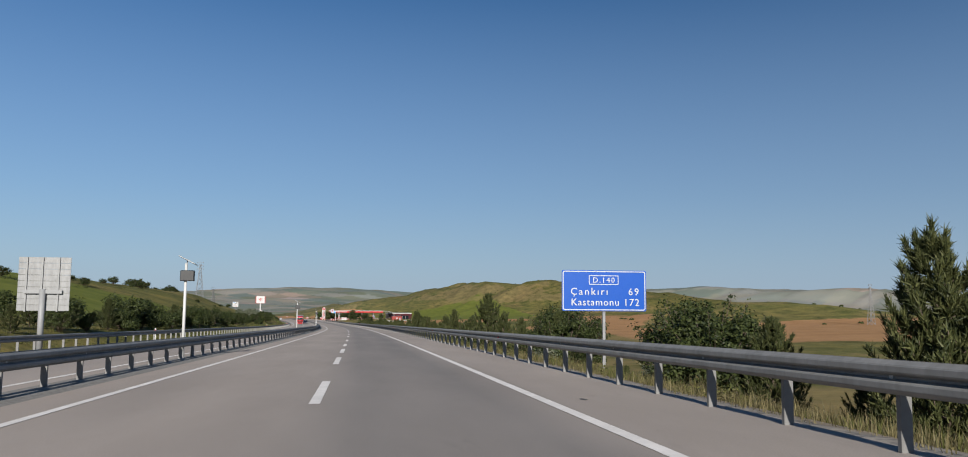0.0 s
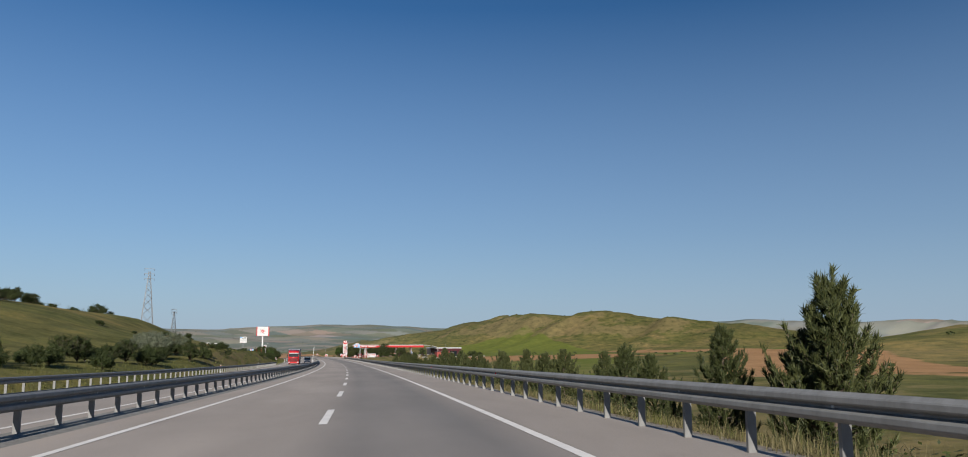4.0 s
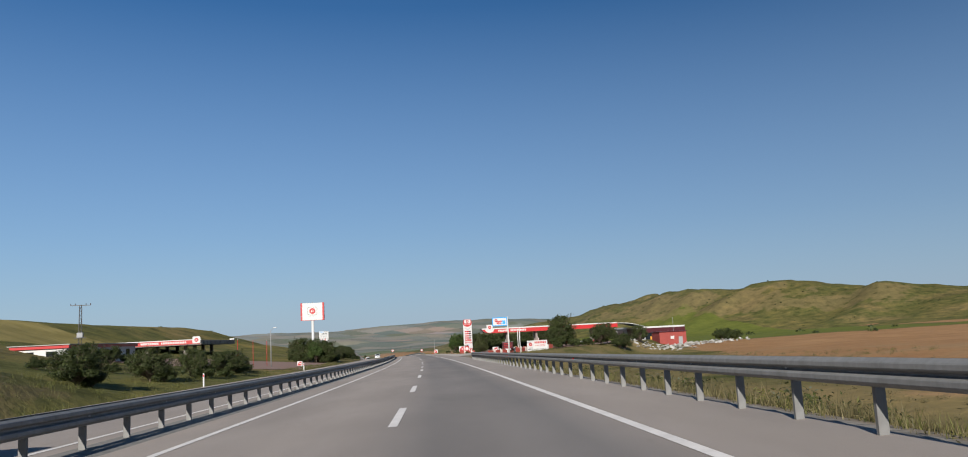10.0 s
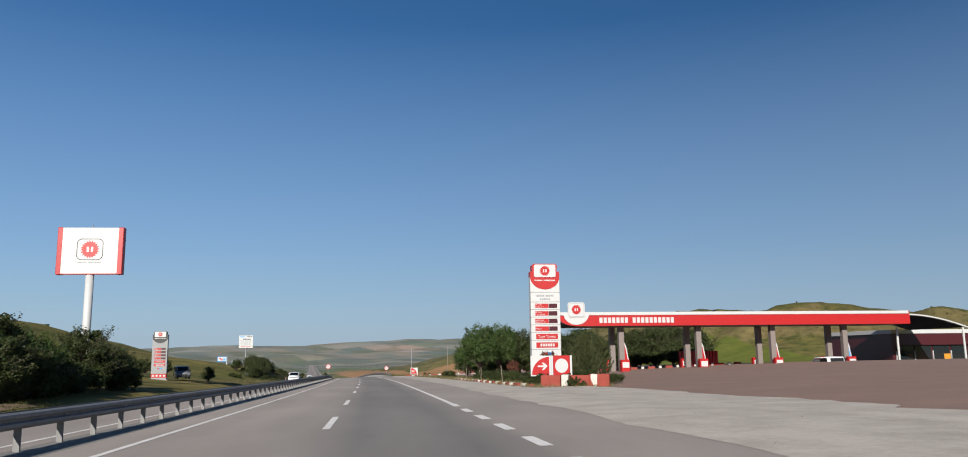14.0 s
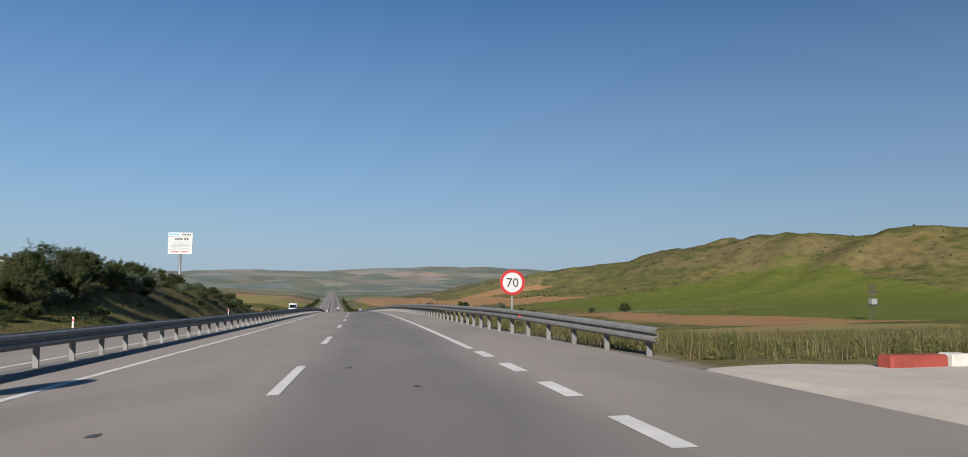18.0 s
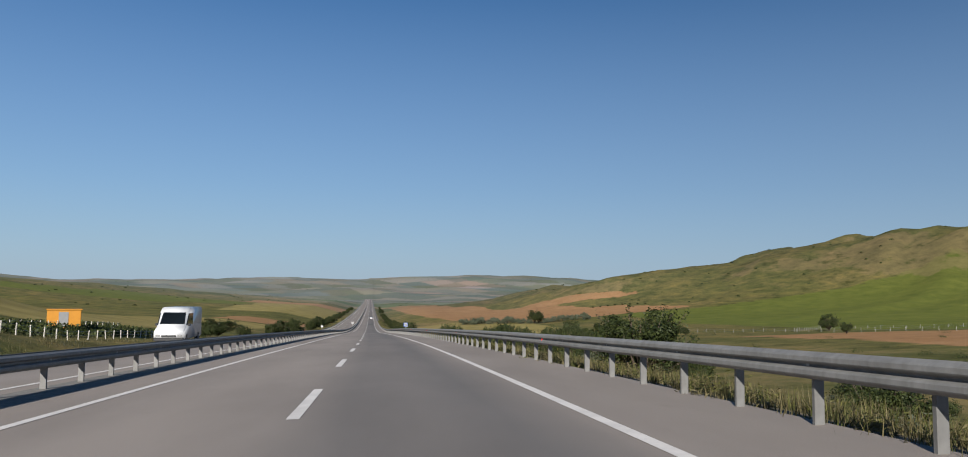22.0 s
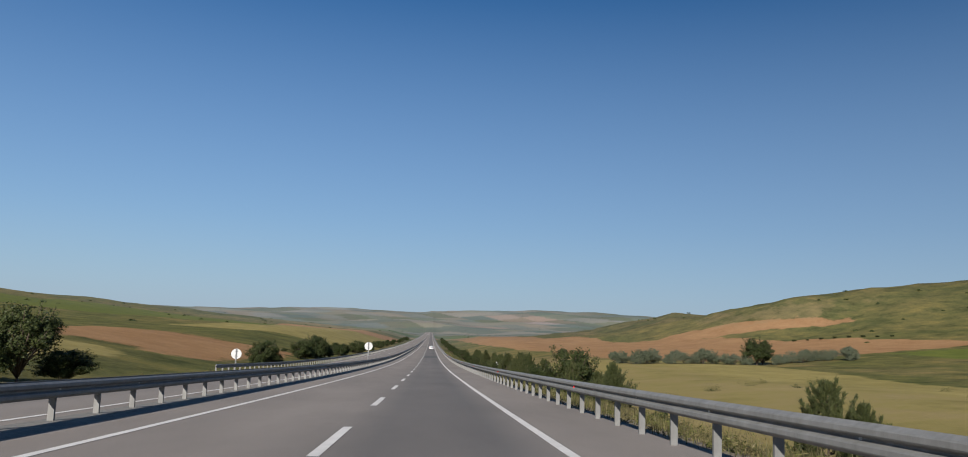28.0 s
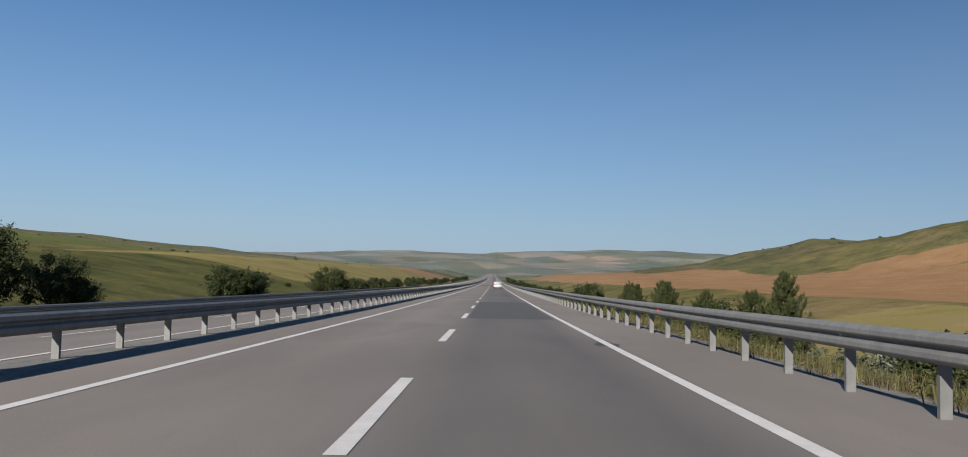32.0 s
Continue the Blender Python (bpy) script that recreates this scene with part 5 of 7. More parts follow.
def forecourts():
    wander = lambda u, a, k: (lambda s: float(u + a * value_noise(np.array(s / 5.0), np.array(0.0), k) + a * 0.5 * value_noise(np.array(s / 1.7), np.array(0.0), k + 1)))
    strip("forecourt_gravel", 494, 652, [wander(6.1, 0.5, 3), 7.8, 10.6, wander(12.6, 3.0, 4)], lambda u: 0.004 if u < 7 else 0.03 if u < 10.7 else 0.075, painted("pale_gravel", (0.60, 0.525, 0.44), 0.95, 0.22, scale=0.7), 1.0,
          label="pale dusty gravel beside the road", category="gravel")
    # paved yard, following the ground
    def yard(name, s0, s1, u0, u1, mat, lift, label, hem=False):
        ss, uu = np.meshgrid(np.linspace(s0, s1, 60), np.linspace(u0, u1, 40), indexing="ij")
        if hem:
            first = np.maximum(s0, 484 + 2.1 * np.clip(uu - 24, 0, None))
            ss = first + (s1 - first) * (ss - s0) / (s1 - s0)
        if name == "exit_gravel":
            near = 1 - (uu - u0) / (u1 - u0)
            ss = ss - (ss - s0) / (s1 - s0) * 0.8 * value_noise(uu / 1.7, uu * 0, 8)
            hem_in = np.minimum(np.clip((1 - near) * 39, 0, 1), np.clip((s1 - 0.2 - ss) / 0.4, 0, 1))
            uu = uu + 0.4 * near * value_noise(ss / 2.2, ss * 0, 5)
            z = land(ss, np.maximum(uu, 7.0)) - 0.03 + (lift + 0.03) * hem_in
        else:
            z = land(ss, uu) + lift
        x, y = spots(ss, uu)
        i = np.arange(ss.size).reshape(ss.shape)
        q = np.stack([i[:-1, :-1], i[:-1, 1:], i[1:, 1:], i[1:, :-1]], -1).reshape(-1, 4)
        if u1 < u0:
            q = q[:, ::-1]
        me = bpy.data.meshes.new(name)
        me.from_pydata(np.stack([x, y, z], -1).reshape(-1, 3).tolist(), [], q.tolist())
        me.materials.append(mat)
        tagged(new(name, me), label, "forecourt", kind="structure")

    yard("forecourt", 502, 640, 10.6, 64, PAVER, 0.05, "red-brown paved filling station forecourt", True)
    yard("exit_gravel", 640.5, 662.2, 6.2, 30, painted("pale_exit_gravel", (0.66, 0.575, 0.475), 0.95, 0.12, scale=1.2), 0.045, "pale gravel at the forecourt exit")
    yard("far_forecourt", 480, 556, -18.5, -50, PAVER, 0.08, "red-brown paved forecourt across the road")


def canopy_left():
    t = base("station_canopy", stand(566, -53.2, 0), "filling station canopy across the road, ribbed sides and red fascia", "canopy", "canopies")
    g = -0.75
    z0, z1 = 5.75, 7.1
    part("roof", box(-24, 0, 0, 41, z0, z1 - 0.15, 0.1), RIBBED, t, "brown ribbed canopy deck")
    for y in np.arange(0.6, 41, 1.5):
        part("rib", box(-0.02, 0.06, y, y + 0.22, z0 + 0.05, z1 - 0.2), DKGREY, t)
    part("fascia", box(-16, -0.3, -0.14, -0.02, z0 + 0.25, z1 - 0.1), RED, t)
    part("white_rim", box(-23, 0.05, -0.16, 0.0, z1 - 0.12, z1 + 0.08), WHITE, t)
    bm = bmesh.new()
    n = 10
    rows = [[bm.verts.new((-16 - 10 * (i / (n - 1)), y, z1 - 2.6 * (i / (n - 1)) ** 1.8)) for i in range(n)] for y in (-0.1, 30)]
    for i in range(n - 1):
        bm.faces.new((rows[0][i], rows[0][i + 1], rows[1][i + 1], rows[1][i]))
    bmesh.ops.solidify(bm, geom=bm.faces[:], thickness=0.25)
    part("curved_wing", bm, WHITE, t, "white wing curving down", True)
    bars(t, -14.5, -3.5, (z0 + z1) / 2 + 0.08, 0.5, -0.14, WHITE, (1, 1.4))
    part("shield", outline(rounded(1.9, 1.7, 0.24, -1.1, z1 - 0.1), -0.24, -0.16), WHITE, t)
    sunburst(t, -1.1, z1 - 0.1, 0.55, -0.245)
    part("beacon", box(-0.9, 0.4, 38, 39.5, z1 - 0.1, z1 + 0.3, 0.05), WHITE, t)
    for x in (-4.5, -14):
        for y in (3, 12, 21, 31):
            part("pillar", box(x - 0.4, x + 0.4, y - 0.4, y + 0.4, g - 0.3, z0, 0.03), RIBBED, t)
            part("pillar_panel", box(x - 0.42, x + 0.42, y - 0.43, y - 0.405, g + 0.4, g + 2.2), RED if y > 20 else WHITE, t)
            pump(t, x, y - 1.6, g)


def low_building():
    """Long flat-roofed house with a red fascia behind the trees across the road."""
    s, u = 484, -47
    t = base("low_building", stand(s, u, 0), "long low white building with a red fascia across the road", "building", "station buildings")
    g, top = height(s, u) - float(np.interp(s, S, RZ)), 4.9
    part("wall", box(-7, 0, -13, 13, g - 2.5, top - 0.55), WHITE, t)
    part("fascia", box(-7.3, 0.3, -13.3, 13.3, top - 0.55, top - 0.12, 0.02), RED, t, "red band under the roof")
    part("roof", box(-7.5, 0.5, -13.5, 13.5, top - 0.12, top, 0.02), CONCRETE, t)
    for y in (-9.5, -5.5, 1.5, 5.5, 9.5):
        w = part("window", box(0.003, 0.04, y - 0.8, y + 0.8, top - 1.9, top - 0.9), GLASS, t)
        part("frame", box(0.003, 0.06, y - 0.9, y + 0.9, top - 2.0, top - 1.9), WHITE, w)
    for x in (-5, -2):
        part("window", box(x - 0.7, x + 0.7, -13.04, -13.003, top - 1.9, top - 0.9), GLASS, t)


low_building()


def street_lamp(s, u, h, label="thin grey street lamp on a forecourt"):
    t = base("street_lamp", on_land(s, u), label, "street lamp", "street lamps")
    tube(t, "mast", 0, 0, -0.4, h, 0.08, GREY, r1=0.05)
    part("arm", rod((0, 0, h - 0.05), (0.55, 0, h + 0.35), 0.035), GREY, t)
    part("lamp_head", box(0.45, 1.0, -0.12, 0.12, h + 0.33, h + 0.45, 0.03), WHITE, t)


def flag_mast(s, u, h, mat, label):
    t = base("mast", on_land(s, u), label, "mast", "thin masts")
    tube(t, "pole", 0, 0, -0.4, h, 0.05, mat, r1=0.035)
    part("tip", rod((0, 0, h), (0, 0, h + 0.12), 0.07), GREY, t)
    return t


forecourts()
canopy_right()
shop_right()
canopy_left()
billboard()
totem(560.8, 13.35, 0.35, 2.15, 8.3, "tall white and red fuel price tower with sunburst head")
totem(620, -27.1, 0.5, 2.0, 6.5, "grey and red fuel price tower with a dark head", board=GREY, head=BLACK)
gas_sign(489.8, 14.45, 0.1, 6.05, "blue-rimmed gas sign on a white steel mast")
gas_sign(731, -33.3, 0.2, 6.0, "small blue-rimmed gas sign on a white mast", 2.4, 1.3)
welcome_board()
tee_lamp(489.5, 16.3, 0.0, 4.25)
tee_lamp(508, 18.5, 0.0, 4.3)
tee_lamp(724, -30.5, 0.3, 4.4, 1.8)
price_screen()
arrow_sign(494.9, 12.8, 0.1, size=0.74)
arrow_sign(551.5, 11.0, 0.2, second=True)
arrow_sign(654.8, 10.4, 0.25, flip=True, h=1.5)
arrow_sign(503, -21, -0.5, size=0.66)
street_lamp(497.5, -25, 6.2)
for s, u in ((505, -27), (503, -29), (500, -31)):
    flag_mast(s, u, 4.4, RED, "thin red flag mast without a flag")
flag_mast(655, 9.9, 5.2, GREY, "thin grey mast with a siren")
flag_mast(655, 16.7, 5.0, WOOD, "thin weathered wooden mast by the kerb")
flag_mast(655, 19.5, 5.7, WOOD, "thin weathered wooden mast by the kerb")
flag_mast(555, 65, 6.9, GREY, "tall grey service pole")
kerb_run([(480, 13.5), (485, 12.1), (491.5, 10.9), (492.7, 11.3)], "low red and white painted kerb blocks, chipped")
kerb_run([(493.2, 11.4), (498, 17.5), (504, 24.0)], "red and white painted barrier blocks", (1.1, 0.3, 0.75))
kerb_run([(548.5, 10.3), (547.0, 13.2)], "red and white painted barrier blocks by the price tower", (1.1, 0.35, 0.7))
kerb_run([(549, 9.9), (554, 9.5), (568, 9.4), (590, 9.7)], "broken red and white kerb along the planted island", (1.0, 0.28, 0.22), 0.7)
kerb_run([(660.9, 9.2), (661.6, 12), (664, 34)], "red and white painted kerb at the forecourt exit", (1.3, 0.3, 0.24))
kerb_run([(592, 24), (592, 44)], "low white and red kerb behind the pumps", (0.8, 0.3, 0.3), 0.5)


def red_barrier():
    t = base("red_container", on_land(592, 38.5), "bright red corrugated metal screen on the forecourt", "screen")
    for k in range(14):
        part("rib", box(-2.4 + k * 0.34, -2.12 + k * 0.34, -0.1, 0.1, 0.0, 1.75, 0.03), RED, t)
    part("rail", box(-2.5, 2.45, 0.1, 0.18, 0.3, 0.4), RED, t)


red_barrier()
pl = base("leaning_pole", stand(287, -5.6, 0.03), "thin white leaning pole beside the median rail", "pole")
part("pole", rod((0, 0, -0.3), (0.28, 0, 3.4), 0.045, 0.04), WHITE, pl)


def white_billboard():
    g = height(845, -38.5)
    z = float(np.interp(845, S, RZ))
    t = base("notice_billboard", stand(845, -38.5, 0, -3), "tall white notice billboard with small unreadable wording on a pole", "billboard")
    z0, z1, w = 13.7, 18.8, 5.5
    tube(t, "pole", 0, 0.3, g - z - 0.5, z0 + 0.3, 0.3, ZINC, 16)
    for k in range(5):
        part("panel", box(-w / 2, w / 2, -0.1, 0.12, z0 + (z1 - z0) * k / 5 + 0.03, z0 + (z1 - z0) * (k + 1) / 5 - 0.02, 0.01), WHITE, t)
    bars(t, -2.5, -0.2, z1 - 0.5, 0.42, -0.1, SKYBLUE, (1,))
    bars(t, 0.3, 2.5, z1 - 0.5, 0.42, -0.1, BLACK, (1,))
    bars(t, -1.2, 2.0, z1 - 1.55, 0.55, -0.1, BLACK, (1, 0.6))
    for k, c in enumerate((GREY, GREY, GREY, GREY)):
        bars(t, -2.2 + 0.2 * (k % 2), 2.2 - 0.3 * (k % 2), z1 - 2.45 - 0.42 * k, 0.2, -0.1, c, (1, 1.4, 0.8))
    bars(t, -2.0, 2.0, z0 + 0.55, 0.32, -0.1, RED, (1, 1))


white_billboard()


# ---- power lines ----
def pylon(s, u, h, w, label, arms=3):
    t = base("power_pylon", on_land(s, u, 15), label, "pylon", "pylons")

    def leg_at(z):
        return w / 2 * (1 - 0.82 * min(1, z / (h * 0.86)))

    zs = [0]
    while zs[-1] < h * 0.9:
        zs.append(zs[-1] + max(0.9, leg_at(zs[-1]) * 1.9))
    for sx, sy in ((1, 1), (1, -1), (-1, 1), (-1, -1)):
        bm = bmesh.new()
        for a, b in zip(zs, zs[1:]):
            rod((sx * leg_at(a), sy * leg_at(a), a - (0.5 if a == 0 else 0)), (sx * leg_at(b), sy * leg_at(b), b), 0.07, sides=5, bm=bm)
        part("leg", bm, ZINC, t)
    bm = bmesh.new()
    for a, b in zip(zs, zs[1:]):
        for (ax, ay), (bx, by) in (((1, 1), (-1, 1)), ((-1, 1), (-1, -1)), ((-1, -1), (1, -1)), ((1, -1), (1, 1))):
            rod((ax * leg_at(a), ay * leg_at(a), a), (bx * leg_at(b), by * leg_at(b), b), 0.04, sides=4, bm=bm)
            rod((bx * leg_at(a), by * leg_at(a), a), (ax * leg_at(b), ay * leg_at(b), b), 0.04, sides=4, bm=bm)
    part("bracing", bm, ZINC, t)
    for k in range(arms):
        z = h * (0.97 - 0.085 * k)
        part("cross_arm", box(-w * 0.42, w * 0.42, -0.06, 0.06, z, z + 0.12), ZINC, t)
        for sx in (-1, 1):
            part("insulator", rod((sx * w * 0.4, 0, z), (sx * w * 0.4, 0, z - 0.6), 0.07, 0.05, 8), DKGREY, t)
    return t


pylon(409, -57.9, 29.6 - (height(409, -57.9) - float(np.interp(409, S, RZ))), 3.6, "tall lattice power pylon on the grassy hill")
pylon(428, -52.8, 17.6 - (height(428, -52.8) - float(np.interp(428, S, RZ))), 2.0, "smaller lattice power pole on the grassy hill", 2)

def utility_pole(s, u, h, span, tiers, label, box_z=None):
    """Narrow lattice mast with cross arms, and a transformer where it has one."""
    t = base("utility_pole", on_land(s, u, 8), label, "utility pole", "utility poles")
    w0, w1 = 0.30, 0.16
    at_ = lambda z: w0 + (w1 - w0) * z / h
    for sx, sy in ((1, 1), (1, -1), (-1, 1), (-1, -1)):
        part("leg", rod((sx * w0, sy * w0, -0.5), (sx * w1, sy * w1, h), 0.035, sides=5), DKGREY, t)
    bm = bmesh.new()
    zs = np.arange(0, h - 0.5, 0.7)
    for k, z in enumerate(zs):
        a, b, f = at_(z), at_(z + 0.7), 1 if k % 2 else -1
        for y in (-1, 1):
            rod((-f * a, y * a, z), (f * b, y * b, z + 0.7), 0.02, sides=4, bm=bm)
            rod((y * a, -f * a, z), (y * b, f * b, z + 0.7), 0.02, sides=4, bm=bm)
    part("bracing", bm, DKGREY, t)
    for k in range(tiers):
        z = h - 0.15 - 0.95 * k
        part("cross_arm", box(-span / 2, span / 2, -0.06, 0.06, z, z + 0.12), DKGREY, t)
        for x in (-0.48, -0.26, 0.26, 0.48):
            part("insulator", rod((x * span, 0, z + 0.12), (x * span, 0, z + 0.42), 0.07, 0.05, 8), BROWN_CLAY, t)
    if box_z:
        part("platform", box(-0.9, 0.9, -0.5, 0.5, box_z, box_z + 0.1), DKGREY, t)
        part("transformer", box(-0.5, 0.5, -0.4, 0.4, box_z + 0.1, box_z + 1.0, 0.05), GREY, t)
    return t


BROWN_CLAY = painted("brown_insulator_glaze", (0.07, 0.04, 0.03), 0.3, 0.1)
utility_pole(760, 80, 5.2, 1.9, 2, "slim dark lattice utility pole beyond the verge", 2.2)
utility_pole(508, -60, 12.6 - (height(508, -60) - float(np.interp(508, S, RZ))), 3.4, 1, "lattice utility pole with a transformer behind the far station", 2.6)
pylon(250, 190, 15, 2.0, "lattice power pole in the ploughed field", 2)


# ---- vehicles ----
def wheels(parent, spots_, r, w):
    for x, y in spots_:
        wh = part("wheel", rod((x - w / 2, y, r), (x + w / 2, y, r), r, r, 20), RUBBER, parent, "", True)
        part("rim", rod((x - w / 2 - 0.01, y, r), (x + w / 2 + 0.01, y, r), r * 0.55, r * 0.55, 14), ZINC, wh)


def truck(s, u):
    """Articulated lorry that faces the camera's way back (towards -y)."""
    t = base("articulated_lorry", stand(s, u, 0.0), "red tractor unit with a long pale grey box trailer", "truck")
    LR = painted("lorry_red", (0.50, 0.018, 0.02), 0.3, 0.06)
    part("chassis", box(-0.55, 0.55, 0.5, 15.5, 0.55, 0.95), BLACK, t)
    cab = outline([(0.0, 0.45), (0.0, 1.7), (0.22, 2.9), (0.45, 3.15), (2.2, 3.55), (2.3, 0.5)], -1.22, 1.22)
    bmesh.ops.transform(cab, matrix=Matrix.Rotation(math.pi / 2, 4, "Z") @ Matrix.Scale(-1, 4, (0, 1, 0)), verts=cab.verts[:])
    bmesh.ops.recalc_face_normals(cab, faces=cab.faces[:])
    bmesh.ops.bevel(cab, geom=cab.edges[:], offset=0.06, segments=2, affect="EDGES")
    c = part("cab", cab, LR, t, "bright red lorry cab", True)
    part("windscreen", box(-1.1, 1.1, 0.02, 0.2, 1.78, 2.6, 0.05), GLASS, c)
    part("sun_visor", box(-1.15, 1.15, -0.18, 0.2, 2.62, 2.78, 0.03), WHITE, c)
    for k in range(5):
        part("grille_bar", box(-0.95, 0.95, -0.06, 0.02, 0.72 + k * 0.19, 0.83 + k * 0.19, 0.02), BLACK, c)
    part("bumper", box(-1.25, 1.25, -0.12, 0.4, 0.3, 0.68, 0.06), LR, c)
    for sx in (-1, 1):
        part("headlight", box(sx * 1.0 - 0.2, sx * 1.0 + 0.2, -0.14, -0.1, 0.48, 0.64, 0.02), WHITE, c)
        part("mirror", box(sx * 1.42 - 0.12, sx * 1.42 + 0.12, 0.0, 0.16, 1.7, 2.4, 0.04), BLACK, c)
        part("side_window", box(sx * 1.225 - 0.01, sx * 1.225 + 0.01, 0.4, 1.2, 1.75, 2.5), GLASS, c)
    TR = painted("trailer_panel", (0.29, 0.30, 0.30), 0.45, 0.08, scale=0.6)
    tr = part("trailer", box(-1.28, 1.28, 2.7, 16.2, 1.05, 3.6, 0.04), TR, t, "pale grey ribbed box trailer")
    for z0, z1 in ((1.05, 1.2), (3.5, 3.62)):
        part("edge_rail", box(-1.3, 1.3, 2.68, 16.22, z0, z1, 0.02), ZINC, tr)
    part("side_guard", box(1.1, 1.2, 5.0, 11.0, 0.5, 0.95), GREY, t)
    wheels(t, [(x, y) for x in (-1.08, 1.08) for y in (1.3, 3.9, 11.4, 12.7, 14.0)], 0.5, 0.3)


def car(s, u, mat, label, kind="saloon", turn=0.0, dz=None):
    """A car whose nose points along local -y."""
    m = stand(s, u, 0.0, turn) if dz is None else stand(s, u, dz, turn)
    t = base({"van": "van", "pickup": "pickup_truck"}.get(kind, "car"), m, label, "van" if kind == "van" else "car", "vehicles")
    if kind == "van":
        prof = [(0, 0.35), (0.0, 0.95), (0.75, 1.25), (1.55, 2.25), (2.0, 2.5), (5.5, 2.5), (5.6, 0.35)]
        w, wb, r = 1.95, (0.95, 4.5), 0.35
        glass = [(0.85, 1.3), (1.5, 2.1), (2.6, 2.1), (2.6, 1.35)]
    elif kind == "minivan":
        prof = [(0, 0.3), (0.0, 0.8), (0.9, 1.05), (1.6, 1.75), (4.1, 1.82), (4.3, 1.0), (4.3, 0.3)]
        w, wb, r = 1.75, (0.8, 3.5), 0.32
        glass = [(1.1, 1.1), (1.65, 1.65), (3.9, 1.7), (4.05, 1.1)]
    else:
        prof = [(0, 0.28), (0.0, 0.7), (1.15, 0.92), (1.85, 1.42), (3.2, 1.45), (3.9, 1.0), (4.4, 0.9), (4.45, 0.3)]
        w, wb, r = 1.75, (0.85, 3.5), 0.32
        glass = [(1.3, 0.95), (1.9, 1.36), (3.1, 1.38), (3.7, 0.99)]

    def side(profile, w0):
        bm = outline(profile, -w0 / 2, w0 / 2)
        bmesh.ops.transform(bm, matrix=Matrix(((0, 1, 0, 0), (1, 0, 0, 0), (0, 0, 1, 0), (0, 0, 0, 1))), verts=bm.verts[:])
        bmesh.ops.recalc_face_normals(bm, faces=bm.faces[:])
        return bm

    bm = side(prof, w)
    bmesh.ops.bevel(bm, geom=bm.edges[:], offset=0.07, segments=2, affect="EDGES")
    body = part("body", bm, mat, t, "", True)
    part("side_glass", side(glass, w + 0.012), GLASS, body)
    (y0, z0), (y1, z1) = prof[2], prof[3]
    d = Vector((0, y1 - y0, z1 - z0)).normalized()
    nrm = Vector((0, -d.z, d.y))
    bm = bmesh.new()
    q = [Vector((x, y0 + (y1 - y0) * k, z0 + (z1 - z0) * k)) + nrm * 0.012 for x, k in ((-w * 0.42, 0.12), (w * 0.42, 0.12), (w * 0.38, 0.9), (-w * 0.38, 0.9))]
    bm.faces.new([bm.verts.new(p) for p in q])
    bmesh.ops.solidify(bm, geom=bm.faces[:], thickness=0.01)
    part("windscreen", bm, GLASS, body)
    back = prof[-2][0]
    part("rear_glass", box(-w * 0.38, w * 0.38, back - 0.2, back + 0.012, prof[-3][1] * 0.72 if kind != "saloon" else 0.92, prof[-3][1] * 0.92 if kind != "saloon" else 0.98), GLASS, body)
    for sx in (-1, 1):
        part("headlight", box(sx * w * 0.36 - 0.15, sx * w * 0.36 + 0.15, -0.02, 0.1, 0.55, 0.7, 0.02), ZINC, body)
        part("tail_light", box(sx * w * 0.42 - 0.1, sx * w * 0.42 + 0.1, back - 0.05, back + 0.03, 0.7, 0.95, 0.02), RED, body)
        part("mirror", box(sx * (w / 2 + 0.1) - 0.09, sx * (w / 2 + 0.1) + 0.09, prof[2][0] + 0.25, prof[2][0] + 0.4, prof[2][1], prof[2][1] + 0.18, 0.03), BLACK, body)
    part("bumper", box(-w / 2, w / 2, -0.05, 0.2, 0.25, 0.5, 0.04), BLACK if kind != "saloon" else mat, body)
    part("grille", box(-w * 0.25, w * 0.25, -0.03, 0.05, 0.52, 0.66, 0.02), BLACK, body)
    wheels(t, [(x, y) for x in (-w / 2 + 0.1, w / 2 - 0.1) for y in wb], r, 0.2)
    return t


CAR_WHITE = painted("white_car_paint", (0.75, 0.75, 0.75), 0.2, 0.03, spec=0.5)
CAR_DARK = painted("dark_blue_car_paint", (0.012, 0.02, 0.04), 0.2, 0.05, spec=0.5)
CAR_GREY = painted("grey_car_paint", (0.2, 0.2, 0.21), 0.25, 0.05, spec=0.5)
truck(340.5, -11.0)
car(369.5, -8.2, CAR_DARK, "dark blue car on the opposite carriageway")
car(645.5, -11.0, CAR_WHITE, "white saloon car on the opposite carriageway")
car(850, -12.7, CAR_WHITE, "white panel van on the opposite carriageway", "van")
car(581.5, 46.3, CAR_WHITE, "white minivan parked by a fuel pump", "minivan", 180, 0.12)
car(590, 60.5, CAR_DARK, "dark car parked before the station shop", "saloon", 100, 0.1)
car(624, -24.6, CAR_GREY, "grey van parked below the far price tower", "minivan", 20, 0.5)
car(1330, 2.0, CAR_WHITE, "white car driving far ahead", "saloon", 180)


# ---- plants ----
RUDDY = leaf_material("reddish_leaves", (0.10, 0.035, 0.022), (0.20, 0.085, 0.05), 0.3)


